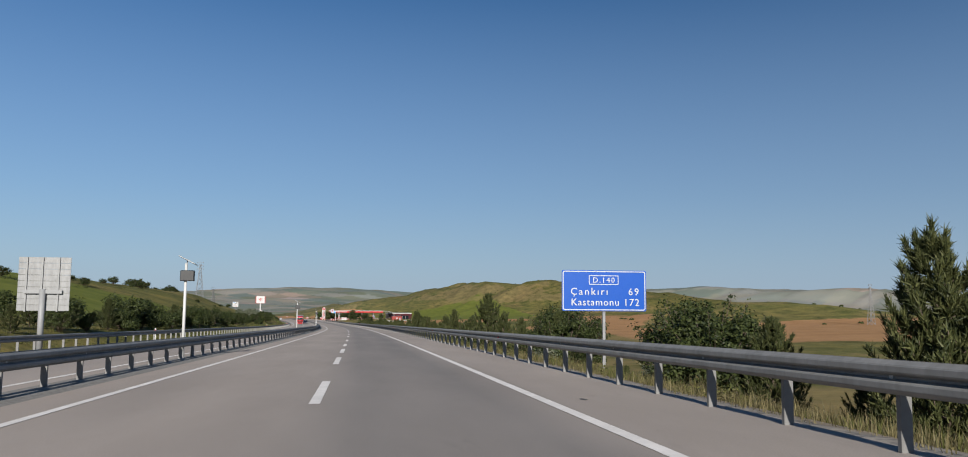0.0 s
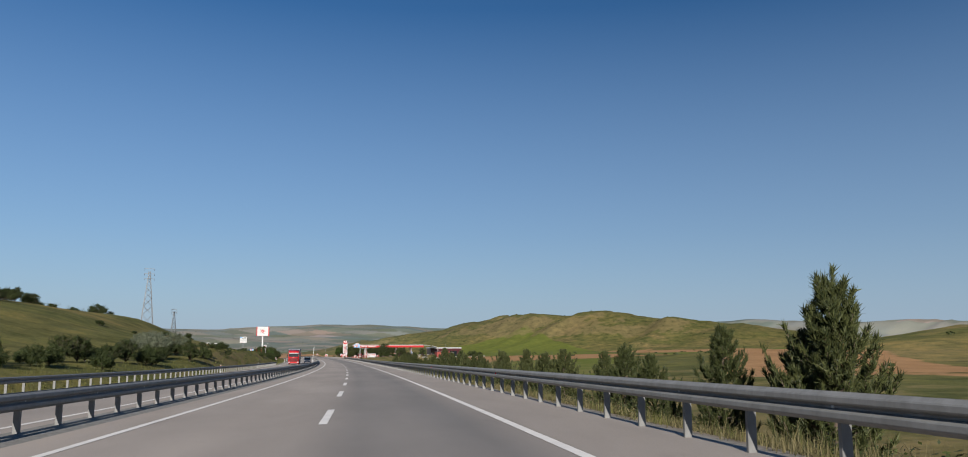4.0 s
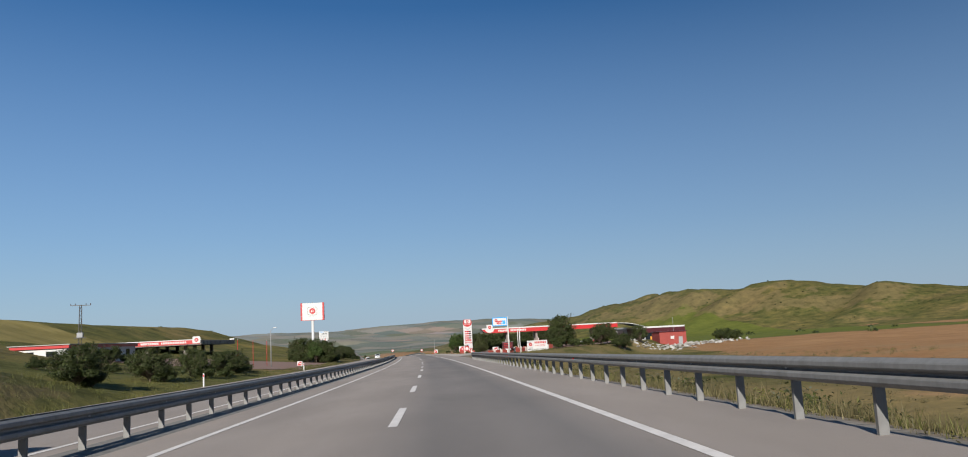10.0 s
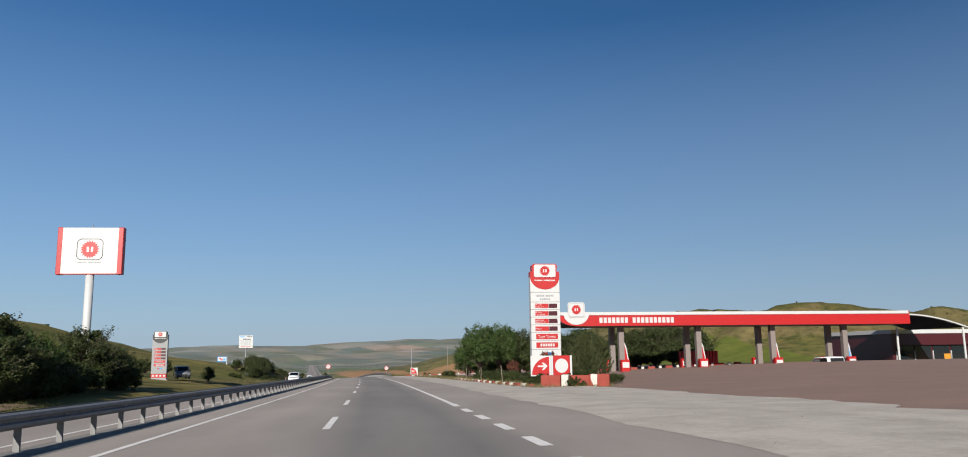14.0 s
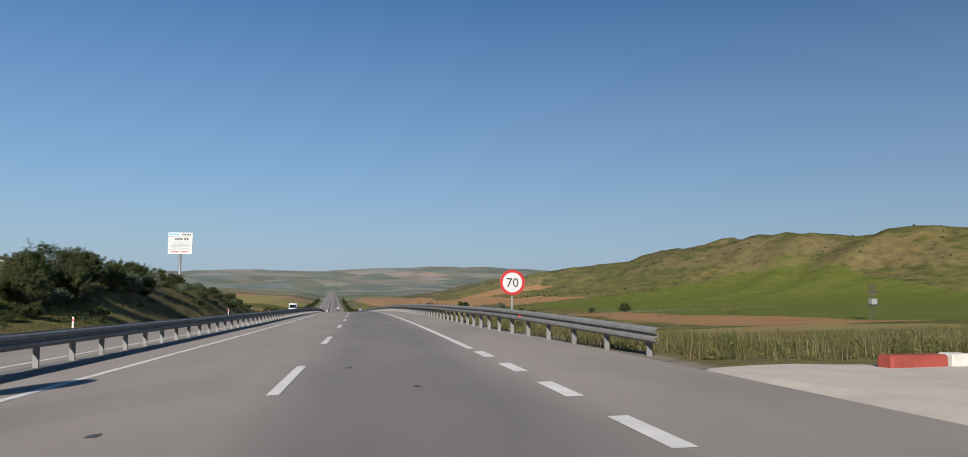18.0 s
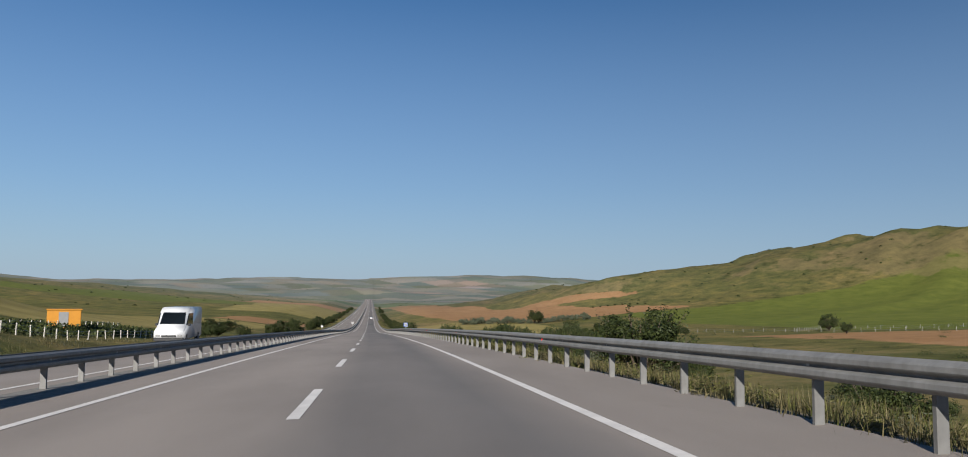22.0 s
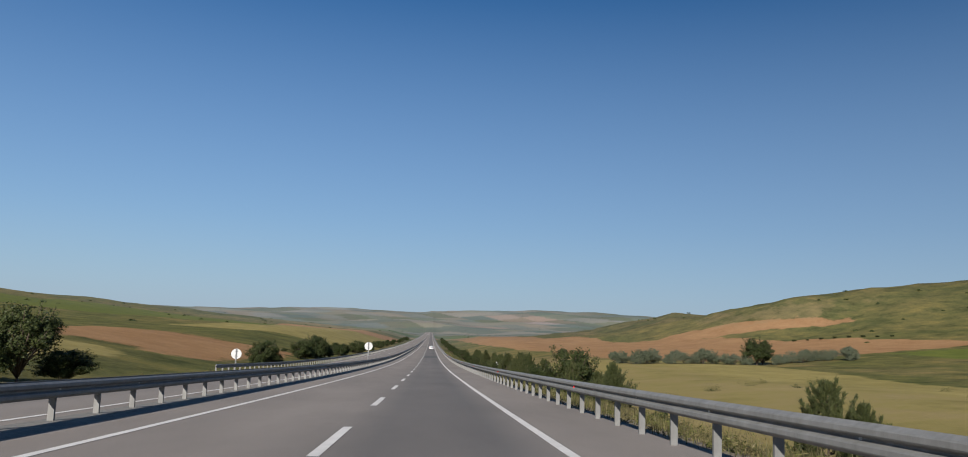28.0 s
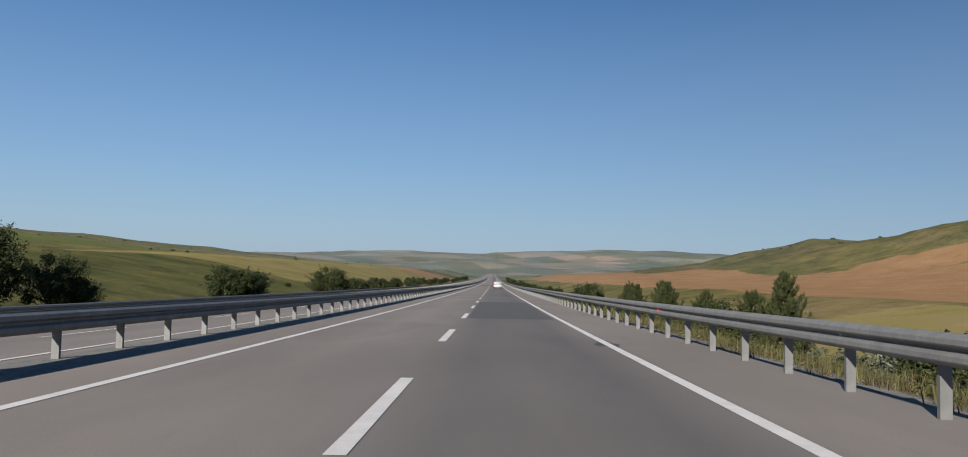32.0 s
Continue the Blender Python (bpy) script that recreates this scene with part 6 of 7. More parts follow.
def leaves_mesh(name, centres, normals, size, mat, rng, long=1.6, n_side=4):
    """Many small separate leaves: each a bent diamond."""
    n = len(centres)
    c = np.asarray(centres)
    d = rng.normal(size=(n, 3))
    d[:, 2] *= 0.7
    d /= np.linalg.norm(d, axis=1)[:, None]
    nn = np.asarray(normals) + rng.normal(scale=0.55, size=(n, 3))
    a = np.cross(nn, d)
    a /= np.linalg.norm(a, axis=1)[:, None] + 1e-9
    b = np.cross(a, nn)
    b /= np.linalg.norm(b, axis=1)[:, None] + 1e-9
    w = (size * rng.uniform(0.6, 1.3, n))[:, None]
    v = np.stack([c - a * w * 0.5, c - b * w * long * 0.5, c + a * w * 0.5, c + b * w * long * 0.5], 1).reshape(-1, 3)
    me = bpy.data.meshes.new(name)
    me.from_pydata(v.tolist(), [], np.arange(n * 4).reshape(n, 4).tolist())
    me.materials.append(mat)
    return me


def branch_mesh(name, rods, mat):
    bm = bmesh.new()
    for p, q, r0, r1 in rods:
        rod(p, q, r0, r1, 6, bm)
    me = bpy.data.meshes.new(name)
    bm.to_mesh(me)
    bm.free()
    me.materials.append(mat)
    me.shade_smooth()
    return me


def plant(name, label, category, group, trunk_me, crown_me):
    t = new(name)
    t.empty_display_size = 0.3
    tagged(t, label, category, group)
    for nm, me in (("trunk", trunk_me), ("crown", crown_me)):
        ob = new(nm, me)
        ob.parent = t
    return t


def pine_kind(seed, h=4.0, spread=1.25, full=1.0):
    """Young pine: whorls of upswept limbs with gaps between them, brushes of needles towards their ends, upright candles at the tips."""
    rng = np.random.default_rng(seed)
    rods = [((0, 0, -0.3), (rng.normal(0, 0.05), rng.normal(0, 0.05), h * 0.97), 0.07 * h / 4, 0.014)]
    tips, dirs = [], []
    z = h * 0.05
    while z < h * 0.93:
        k = z / h
        out = spread * (1 - k) ** 0.85 * (0.62 + 0.38 * min(1, k * 5))
        whorl = rng.integers(5, 8)
        turn = rng.uniform(0, 6.28)
        for j in range(whorl):
            a = turn + 2 * math.pi * (j + rng.uniform(-0.3, 0.3)) / whorl
            r = out * rng.uniform(0.55, 1.2)
            flat = np.array([math.cos(a), math.sin(a), 0])
            p0 = np.array([0, 0, z])
            p1 = p0 + flat * r * 0.7 + np.array([0, 0, r * rng.uniform(0.15, 0.4)])
            p2 = p1 + flat * r * 0.3 + np.array([0, 0, 0.18 + r * rng.uniform(0.3, 0.6)])
            rods += [(tuple(p0), tuple(p1), 0.02, 0.012), (tuple(p1), tuple(p2), 0.012, 0.006)]
            lines = [(p0 + (p1 - p0) * 0.35, p1, int(11 * full)), (p1, p2, int(15 * full))]
            for side in (-1, 1):
                q0 = p0 + (p1 - p0) * rng.uniform(0.6, 0.95)
                q1 = q0 + (flat * 0.5 + np.array([-math.sin(a), math.cos(a), 0]) * side * 0.75) * r * rng.uniform(0.25, 0.45) + np.array([0, 0, 0.12 + 0.2 * r])
                rods.append((tuple(q0), tuple(q1), 0.009, 0.005))
                lines.append((q0, q1, int(10 * full)))
            for p, q, m in lines:
                for x in rng.uniform(0, 1, m):
                    tips.append(p + (q - p) * x)
                    dirs.append((q - p) / (np.linalg.norm(q - p) + 1e-6) * 0.7 + np.array([0, 0, 0.55]))
        z += h * rng.uniform(0.07, 0.105)
    for q in np.linspace(0, 1, 22):
        tips.append(np.array([0, 0, h * (0.86 + 0.14 * q)]))
        dirs.append(np.array([0, 0, 1.0]))
    tips, dirs = np.repeat(np.array(tips), 6, 0), np.repeat(np.array(dirs), 6, 0)
    n = len(tips)
    d = dirs + rng.normal(scale=0.5, size=(n, 3))
    d /= np.linalg.norm(d, axis=1)[:, None]
    side = np.cross(d, rng.normal(size=(n, 3)))
    side /= np.linalg.norm(side, axis=1)[:, None] + 1e-9
    ln = rng.uniform(0.11, 0.22, n)[:, None]
    base_ = tips + rng.normal(scale=0.02, size=(n, 3))
    v = np.stack([base_ - side * 0.014, base_ + side * 0.014, base_ + d * ln], 1).reshape(-1, 3)
    me = bpy.data.meshes.new("crown")
    me.from_pydata(v.tolist(), [], np.arange(n * 3).reshape(n, 3).tolist())
    me.materials.append(PINE)
    return plant("pine_tree", "young dark green pine with upswept brushes of needles", "tree", "pines", branch_mesh("trunk", rods, BARK), me)


def broad_kind(seed, h, spread, mat, label, name="tree", category="tree", group="broadleaf trees", leaf=0.10, count=8500, stem=0.28, lobes=11, droop=0.0, sprays=26, low=0.30, high=0.52):
    """Broadleaf: trunk, limbs and lobes of leaves of uneven size, with gaps."""
    rng = np.random.default_rng(seed)
    z0 = h * stem
    rods = [((0, 0, -0.4), (0.05 * h * rng.normal() * 0.3, 0.0, z0), 0.035 * h * 0.6, 0.024 * h * 0.6)]
    cs, ns = [], []
    per = count // lobes
    for j in range(lobes):
        a = 2 * math.pi * (j + rng.uniform(-0.3, 0.3)) / lobes * 2.4
        k = rng.uniform(0.05, 1.0)
        rr = spread * math.sqrt(max(0.05, 1 - (k * 1.7 - 0.75) ** 2)) * rng.uniform(0.35, 0.8)
        c = np.array([rr * math.cos(a), rr * math.sin(a), z0 + (h - z0) * (0.12 + 0.72 * k)])
        r = spread * rng.uniform(low, high)
        rods.append(((0, 0, z0 * rng.uniform(0.5, 0.95)), tuple(c), 0.012 * h, 0.004 * h))
        d = rng.normal(size=(per, 3))
        d /= np.linalg.norm(d, axis=1)[:, None]
        q = rng.uniform(0.25, 1.0, per) ** 0.45 * (1 + 0.35 * np.sin(d[:, 0] * 5 + j) * np.cos(d[:, 2] * 4 + 2 * j))
        p = c + d * (r * q)[:, None] * np.array([1, 1, 0.82])
        if droop:
            p[:, 2] -= droop * rng.uniform(0, 1, per) * np.hypot(d[:, 0], d[:, 1])
        keep = p[:, 2] > 0.05
        cs.append(p[keep])
        ns.append(d[keep] + np.array([0, 0, 0.35]))
    # thin sprays that break the outline
    for j in range(sprays):
        a, up = rng.uniform(0, 6.28), rng.uniform(0.05, 1.0)
        d = np.array([math.cos(a) * (1.1 - 0.6 * up), math.sin(a) * (1.1 - 0.6 * up), 0.25 + 0.75 * up])
        d /= np.linalg.norm(d)
        p = np.array([0, 0, z0 + (h - z0) * 0.25 * rng.uniform(0, 1)])
        size = rng.uniform(0.7, 1.18)
        q = p + d * np.array([spread, spread, (h - p[2]) * 0.95]) * size
        rods.append((tuple(p + (q - p) * 0.3), tuple(q), 0.006 * h, 0.002 * h))
        m = max(24, per // 5)
        x = rng.uniform(0.55, 1.03, m)
        c = p + (q - p) * x[:, None] + rng.normal(scale=0.075 * spread, size=(m, 3)) * (1.3 - x)[:, None] * 1.6
        keep = c[:, 2] > 0.05
        cs.append(c[keep])
        ns.append(np.repeat(d[None], keep.sum(), 0) + rng.normal(scale=0.5, size=(keep.sum(), 3)))
    cs, ns = np.concatenate(cs), np.concatenate(ns)
    return plant(name, label, category, group, branch_mesh("trunk", rods, BARK), leaves_mesh("crown", cs, ns, leaf, mat, rng, 1.7))


def reach(proto_height, s, u, top):
    """The scale at which a plant of that height ends top metres over the road."""
    return max(0.25, (top - height(s, u) + float(np.interp(s, S, RZ))) / proto_height)


def settle(proto, s, u, scale, rng, sink=0.05, squash=1.0):
    p = spot(s, u)
    ob = copy_thing(proto, pose(p.x, p.y, height(s, u) - sink, rng.uniform(-3, 3), rng.uniform(-3, 3), rng.uniform(0, 360)))
    ob.scale = (scale, scale, scale * squash)
    return ob


def forget(protos):
    for t in protos:
        for o in [*t.children_recursive, t]:
            bpy.data.objects.remove(o)


def plant_all():
    rng = random.Random(11)
    pines = [pine_kind(k, 4.0, sp, f) for k, sp, f in ((1, 1.75, 1.6), (2, 1.45, 1.5), (3, 2.1, 1.7), (4, 1.6, 1.6))]
    trees = [broad_kind(20 + k, 5.0, 2.5 + 0.3 * k, BROAD, "dark green broadleaf tree with a ragged crown down to the ground", stem=0.10, lobes=21, count=11000, low=0.15, high=0.29, sprays=60, leaf=0.085) for k in range(3)]
    bushes = [broad_kind(30 + k, 2.2, 1.5, BROAD, "dense dark green roadside bush", "bush", "bush", "bushes", 0.075, 6000, 0.12, 9) for k in range(3)]
    silvers = [broad_kind(40 + k, 2.4, 1.7, SILVER, "silvery grey-green bush on dry grass", "silver_bush", "bush", "bushes", 0.075, 6000, 0.10, 9) for k in range(2)]
    willows = [broad_kind(50 + k, 6.5, 2.5, WILLOW, "light green feathery tree by the filling station", leaf=0.11, count=11000, stem=0.26, lobes=14, droop=0.7) for k in range(2)]
    ruddy = broad_kind(61, 2.3, 0.75, RUDDY, "thin young shrub with reddish leaves on the planted island", "red_leaved_shrub", "shrub", "bushes", 0.06, 1500, 0.3, 8)
    one = lambda kinds: kinds[rng.randrange(len(kinds))]
    # pines behind the right rail at the start
    for s, u, top in ((17.5, 15, 3.6), (19.5, 16.5, 2.6), (26, 15, 1.5), (54, 14.5, 2.0), (61.5, 15, 1.7), (63, 14, 1.0), (68, 15, 1.7), (76.7, 15, 2.3), (85.5, 15, 4.3), (88, 14, 1.2), (91, 14, 1.9), (103, 15, 1.6),
                      (114, 15, 3.0), (122, 15, 2.4), (125, 14.5, 0.9), (131, 15, 1.2), (138.5, 14, 2.5), (141, 15.5, 1.4), (147, 15, 1.9), (151, 14.5, 1.2), (155, 15, 2.4), (165, 14.5, 3.7), (168, 15.5, 2.0), (173, 15, 2.4),
                      (179, 14.5, 1.6), (185, 15, 2.2), (190, 15.5, 1.5), (196, 14.6, 2.0), (203, 15, 1.7), (209, 15, 2.2), (216, 14.5, 1.5), (223, 15.5, 1.8), (229, 14.7, 1.3), (234.5, 14.5, 1.5), (236.5, 15.5, 1.7),
                      (242, 14.6, 1.8), (245, 15.6, 1.5), (248, 15, 2.1), (255.6, 15, 2.3), (263, 15, 2.9), (269, 14.5, 1.3), (275, 15, 1.2), (277.4, 15, 1.7), (280, 15.5, 1.2), (285, 15, 1.4), (292, 15, 1.6), (300, 15, 1.0),
                      (311, 15, 2.7), (312.5, 16, 1.2), (322, 15, 1.8), (329, 15, 1.8), (336, 15, 2.1), (342.5, 15, 1.6), (353, 14, 0.9), (354, 15, 2.2), (357, 15.5, 1.0), (372, 15, 0.6)):
        settle(one(pines), s, u, reach(4.0, s, u, top), rng, squash=rng.uniform(0.95, 1.05))
    for s, u, top in ((29.5, 14.5, 2.3), (32.5, 15.5, 2.7), (36, 16.5, 2.4), (39, 17.5, 2.0), (53.5, 14.8, 2.3), (56, 15.8, 2.8), (58.5, 17, 2.5), (101, 15.5, 1.6)):
        settle(one(trees), s, u, reach(4.9, s, u, top), rng)
    for s, u, k in ((52.5, 13.6, 0.9), (54.5, 14.3, 1.1), (64, 18.0, 0.8), (31, 13.2, 0.8), (338, 13.5, 0.7)):
        settle(one(silvers), s, u, k, rng)
    for k in range(60):
        s = rng.uniform(20, 340)
        settle(one(pines if k % 3 else bushes), s, rng.uniform(12, 17), rng.uniform(0.3, 0.62), rng)
    # hedge of trees and bushes on the far verge, left
    s = -10.0
    while s < 300:
        u = -rng.uniform(21, 27)
        pick = rng.random()
        kinds, tall = (trees, 4.9) if pick < 0.4 else (pines, 4.0) if pick < 0.6 else (bushes, 2.2)
        settle(one(kinds), s, u, reach(tall, s, u, rng.uniform(1.9, 3.9)), rng)
        s += rng.uniform(1.6, 3.0)
    for k in range(14):
        settle(one(bushes), rng.uniform(290, 440), -rng.uniform(19, 50), rng.uniform(0.35, 0.9), rng, squash=0.8)
    for s, u, k in ((262, -27, 1.3), (268, -30, 1.1), (276, -27, 1.2)):
        settle(one(silvers), s, u, k, rng)
    for k in range(9, 24):
        s = 240 + k * 9.5 + rng.uniform(-3, 3)
        settle(one(trees), s, -rng.uniform(70, 84), rng.uniform(0.5, 0.95), rng, squash=0.8)
    for k in range(0, 46, 3):
        s = 150 + k * 5.6 + rng.uniform(-3, 3)
        settle(one(bushes if k % 3 else trees), s, -rng.uniform(72, 82), rng.uniform(0.7, 1.4) * (1.0 if k % 3 else 0.6), rng, squash=0.8)
    for s, u, top, wide in ((412, -21.5, 2.9, 4.2), (416, -23.5, 2.2, 3.2), (427, -22, 2.9, 3.6), (431, -23, 2.2, 3.0), (437, -21.5, 2.9, 3.2), (446, -21, 2.6, 3.6), (455, -22, 2.8, 4.2), (461, -23, 2.4, 3.6), (468, -24, 2.0, 3.0)):
        settle(one(trees), s, u, wide / 5.2, rng, squash=reach(4.9, s, u, top) / (wide / 5.2))
        settle(one(bushes), s + rng.uniform(-1.5, 1.5), u + rng.uniform(0.4, 1.2), rng.uniform(0.5, 0.8), rng, squash=0.8)
    for k in range(14):
        settle(one(bushes if k % 4 else trees), rng.uniform(404, 500), -rng.uniform(27, 46), rng.uniform(0.4, 0.8), rng, squash=0.85)
    # around the station
    for s, u, k in ((586, 12.2, 0.92), (591, 15.0, 0.95), (597, 12.6, 0.75)):
        settle(one(willows), s, u, k, rng)
    for k in range(17):
        settle(one(trees), 606 + rng.uniform(-4, 8), 15 + k * 2.0, rng.uniform(0.95, 1.25), rng)
    for k in range(22):
        settle(one(bushes if k % 3 else trees), 600 + rng.uniform(-3, 6), 13.5 + k * 1.25, rng.uniform(0.95, 1.45) * (1 if k % 3 else 0.8), rng)
    for s, u, h in ((511, 27.5, 6.6), (509.5, 26, 4.4), (513, 28.6, 4.6), (505.5, 33.5, 4.2), (508, 35.5, 4.2), (503.5, 36.6, 3.4), (505, 38, 3.3), (530, 48.5, 4.2)):
        settle(one(trees), s, u, h / 5.0, rng)
    for s, u, k in ((507, 26, 1.2), (508, 29, 0.9), (509, 31.5, 0.7), (507, 34, 0.9), (497, 27, 0.8), (500, 30, 0.8), (499, 24.5, 0.6), (563.8, 81.8, 2.0), (566, 86, 1.5), (551, 10.9, 0.5), (554, 11.0, 0.55), (562, 11.0, 0.6), (566, 10.8, 0.5), (570, 11.4, 0.6), (575, 10.9, 0.5), (604, 11, 0.6), (612, 11.5, 0.5), (480, 14, 0.5), (470, 12, 0.6), (466, 17, 0.6)):
        settle(one(bushes), s, u, k, rng, squash=0.8)
    for s, u, h in ((559, 15.6, 3.3), (557, 15.3, 2.8), (562, 17.6, 3.0), (565, 17.4, 2.4), (570, 15.6, 2.0)):
        settle(one(pines), s, u, h / 4, rng)
    for k in range(18):
        settle(one(bushes), 547.5 + k * 2.1, rng.uniform(10.4, 12.6) + 2.6 * (k % 2), rng.uniform(0.35, 0.6), rng, squash=0.8)
    settle(ruddy, 556.5, 12.4, 1.0, rng)
    settle(ruddy, 571, 12.8, 0.8, rng)
    for k in range(22):
        settle(one(trees if k % 3 == 0 else bushes), 554 + k * 1.5, -rng.uniform(20.5, 27), rng.uniform(0.8, 1.3), rng, squash=0.9)
    for k in range(14):
        settle(one(trees if k % 2 else bushes), 560 + rng.uniform(-9, 16), -rng.uniform(21.5, 31), rng.uniform(0.8, 1.3), rng)
    for s, u, k in ((552, -23.5, 0.78), (556, -21.8, 0.7), (560, -25, 0.85), (566, -23, 0.8)):
        settle(one(willows), s, u, k, rng)
    for k in range(0, 30, 3):
        settle(one(bushes if k % 3 else trees), 385 + k * 3.2 + rng.uniform(-1, 1), -rng.uniform(66, 74), rng.uniform(0.5, 1.0) * (1.0 if k % 3 else 0.6), rng, squash=0.85)
    for s, u in ((604, -31), (612, -33), (626, -32), (636, -30), (641, -34), (628, -22)):
        settle(one(trees), s, u, rng.uniform(0.5, 0.7), rng)
    # cutting and bank before the white billboard
    for s, u, h in ((706, -24, 3.2), (710, -22.5, 3.4), (714, -24, 4.2), (718, -22, 3.4), (721, -25, 4.4), (726, -23.5, 3.8), (716, -29, 3.4), (731, -22.5, 3.0), (735, -27, 3.6), (742, -24, 2.8), (752, -28, 3.0), (768, -30, 3.2), (778, -32, 3.6), (784, -28, 2.6), (795, -33, 3.4), (803, -31, 3.0), (812, -34, 3.2), (820, -36, 2.8)):
        settle(one(trees), s, u, h / 5.0, rng)
    for k in range(64):
        settle(one(bushes if k % 5 else silvers), rng.uniform(698, 830), -rng.uniform(19, 28), rng.uniform(0.35, 0.75), rng, squash=0.8)
    for s, u, k in ((735, -22, 0.9), (746, -22.5, 0.8)):
        settle(one(silvers), s, u, k, rng)
    # left, along the straight
    for s, u, top, wide in ((925, -23, 2.6, 7), (945, -22.5, 1.7, 2), (996, -23, 2.4, 4.5), (1018, -23, 3.3, 6), (1031, -24, 2.2, 4), (1046, -23, 3.0, 5), (1062, -23.5, 4.2, 6), (1065, -22, 1.2, 5), (1133, -23, 2.8, 6), (1138, -22.5, 0.8, 3),
                            (1178, -25, 3.0, 6), (1189, -23.5, 4.0, 7), (1195, -24.5, 4.3, 6), (1200, -23, 2.6, 4), (1229, -23, 2.6, 6), (1236, -24, 2.4, 6), (1265, -21.5, 3.2, 6), (1270, -23, 2.4, 6), (1312, -21.5, 1.1, 5)):
        settle(one(trees), s, u, wide / 5.8, rng, squash=reach(4.9, s, u, top) / (wide / 5.8))
        for k in range(2 if wide > 4 else 1):
            s2, u2 = s + rng.uniform(-0.45, 0.45) * wide, u + rng.uniform(-1.5, 1.5)
            settle(one(bushes if k else trees), s2, u2, reach(2.3 if k else 4.9, s2, u2, top * rng.uniform(0.3, 0.8)), rng)
    for k in range(14):
        settle(one(bushes), rng.uniform(850, 1330), -rng.uniform(19, 40), rng.uniform(0.25, 0.6), rng, squash=0.8)
    # right, along the straight
    for s, u, top in ((1036, 14, 1.1), (1034.5, 14.6, 0.5), (1065, 14, 1.3), (1067, 14.6, 1.5), (1068.5, 13.6, 0.8), (1090, 15.5, 1.4), (1092, 15, 1.0), (1112, 16, 1.4), (1120, 15, 2.2), (1122.5, 14.6, 1.6), (1129, 15, 2.1), (1131, 14.3, 1.3),
                      (1137, 15, 1.2), (1143.5, 14.5, 1.9), (1145.5, 14.2, 1.4), (1162, 15, 1.6), (1164, 14.4, 1.2), (1171, 15, 1.3), (1176, 15, 1.9), (1193, 14, 2.1), (1194.5, 14.6, 1.3), (1200, 15, 1.2), (1207, 14.4, 1.2), (1216, 14, 1.7), (1220, 14.6, 1.8),
                      (1228, 14, 1.5), (1236, 14.4, 1.8)):
        settle(one(pines), s, u, reach(4.0, s, u, top), rng)
    for s, u, k in ((1186, 15.5, 1.35), (1195.5, 15, 1.3), (1200.5, 16.5, 1.0)):
        settle(one(silvers), s, u, k, rng)
    flowered = broad_kind(66, 2.3, 1.6, BROAD, "dark green bush set with small white flowers", "flowering_bush", "bush", "bushes", 0.08, 6000, 0.1, 9)
    fr = np.random.default_rng(5)
    d = fr.normal(size=(150, 3))
    d[:, 2] = np.abs(d[:, 2])
    d /= np.linalg.norm(d, axis=1)[:, None]
    ob = new("blossom", leaves_mesh("blossom", np.array([0, 0, 1.1]) + d * np.array([1.45, 1.45, 1.15]), d, 0.12, WHITE, fr, 1.1))
    ob.parent = flowered
    tagged(ob, "small white flowers", kind="stuff")
    settle(flowered, 1154, 15, reach(2.4, 1154, 15, 0.9), rng)
    forget([flowered])
    for s, u, top, wide in ((960, 17, 2.5, 5), (964, 19, 2.0, 5), (935, 25, 1.9, 4.5), (941, 27, 1.9, 4.5), (947, 24, 1.5, 4), (870, 20, 2.1, 4.4), (879, 20, 1.5, 3), (891, 20, 1.4, 3.2), (906, 20, 1.8, 5), (913, 21, 2.0, 5), (918, 19, 1.4, 4),
                            (753, 20, 1.1, 3.3), (756, 21, 0.9, 3), (980, 30, 0.5, 2.6), (972, 31, 0.4, 1.8), (965, 32, 0.8, 2.2), (952, 30, 0.9, 2.7), (947, 30, 1.6, 2.5), (934, 34, 1.2, 3.0), (925, 38, 1.0, 3.2), (915, 34, 1.2, 2.6)):
        settle(one(trees), s, u, wide / 5.8, rng, squash=reach(4.9, s, u, top) / (wide / 5.8))
    s = 1180.0
    while s < 1900:
        settle(one(bushes if rng.random() < 0.4 else trees), s, rng.uniform(11, 15), rng.uniform(0.5, 0.85), rng, squash=0.85)
        if s > 1290:
            settle(one(trees), s + 2, -rng.uniform(21, 26), rng.uniform(0.5, 0.85), rng, squash=0.8)
        s += rng.uniform(5, 9) if s < 1400 else rng.uniform(12, 24)
    for k in range(26):
        u = 50 + k * 3.0
        settle(one(trees if k in (14, 15) else silvers), 1221 + 0.22 * (u - 52) + rng.uniform(-3, 3), u, rng.uniform(1.1, 1.7), rng)
    for k in range(9):
        settle(one(bushes), 1356 - k * 3.2, 157 + k * 4.5, rng.uniform(0.5, 0.8), rng, squash=0.6)
    for k in range(12):
        settle(one(bushes if k % 3 else trees), 1072 + k * 6, 74 + k * 4.4 + rng.uniform(-2, 2), rng.uniform(0.7, 1.0), rng, squash=0.9)
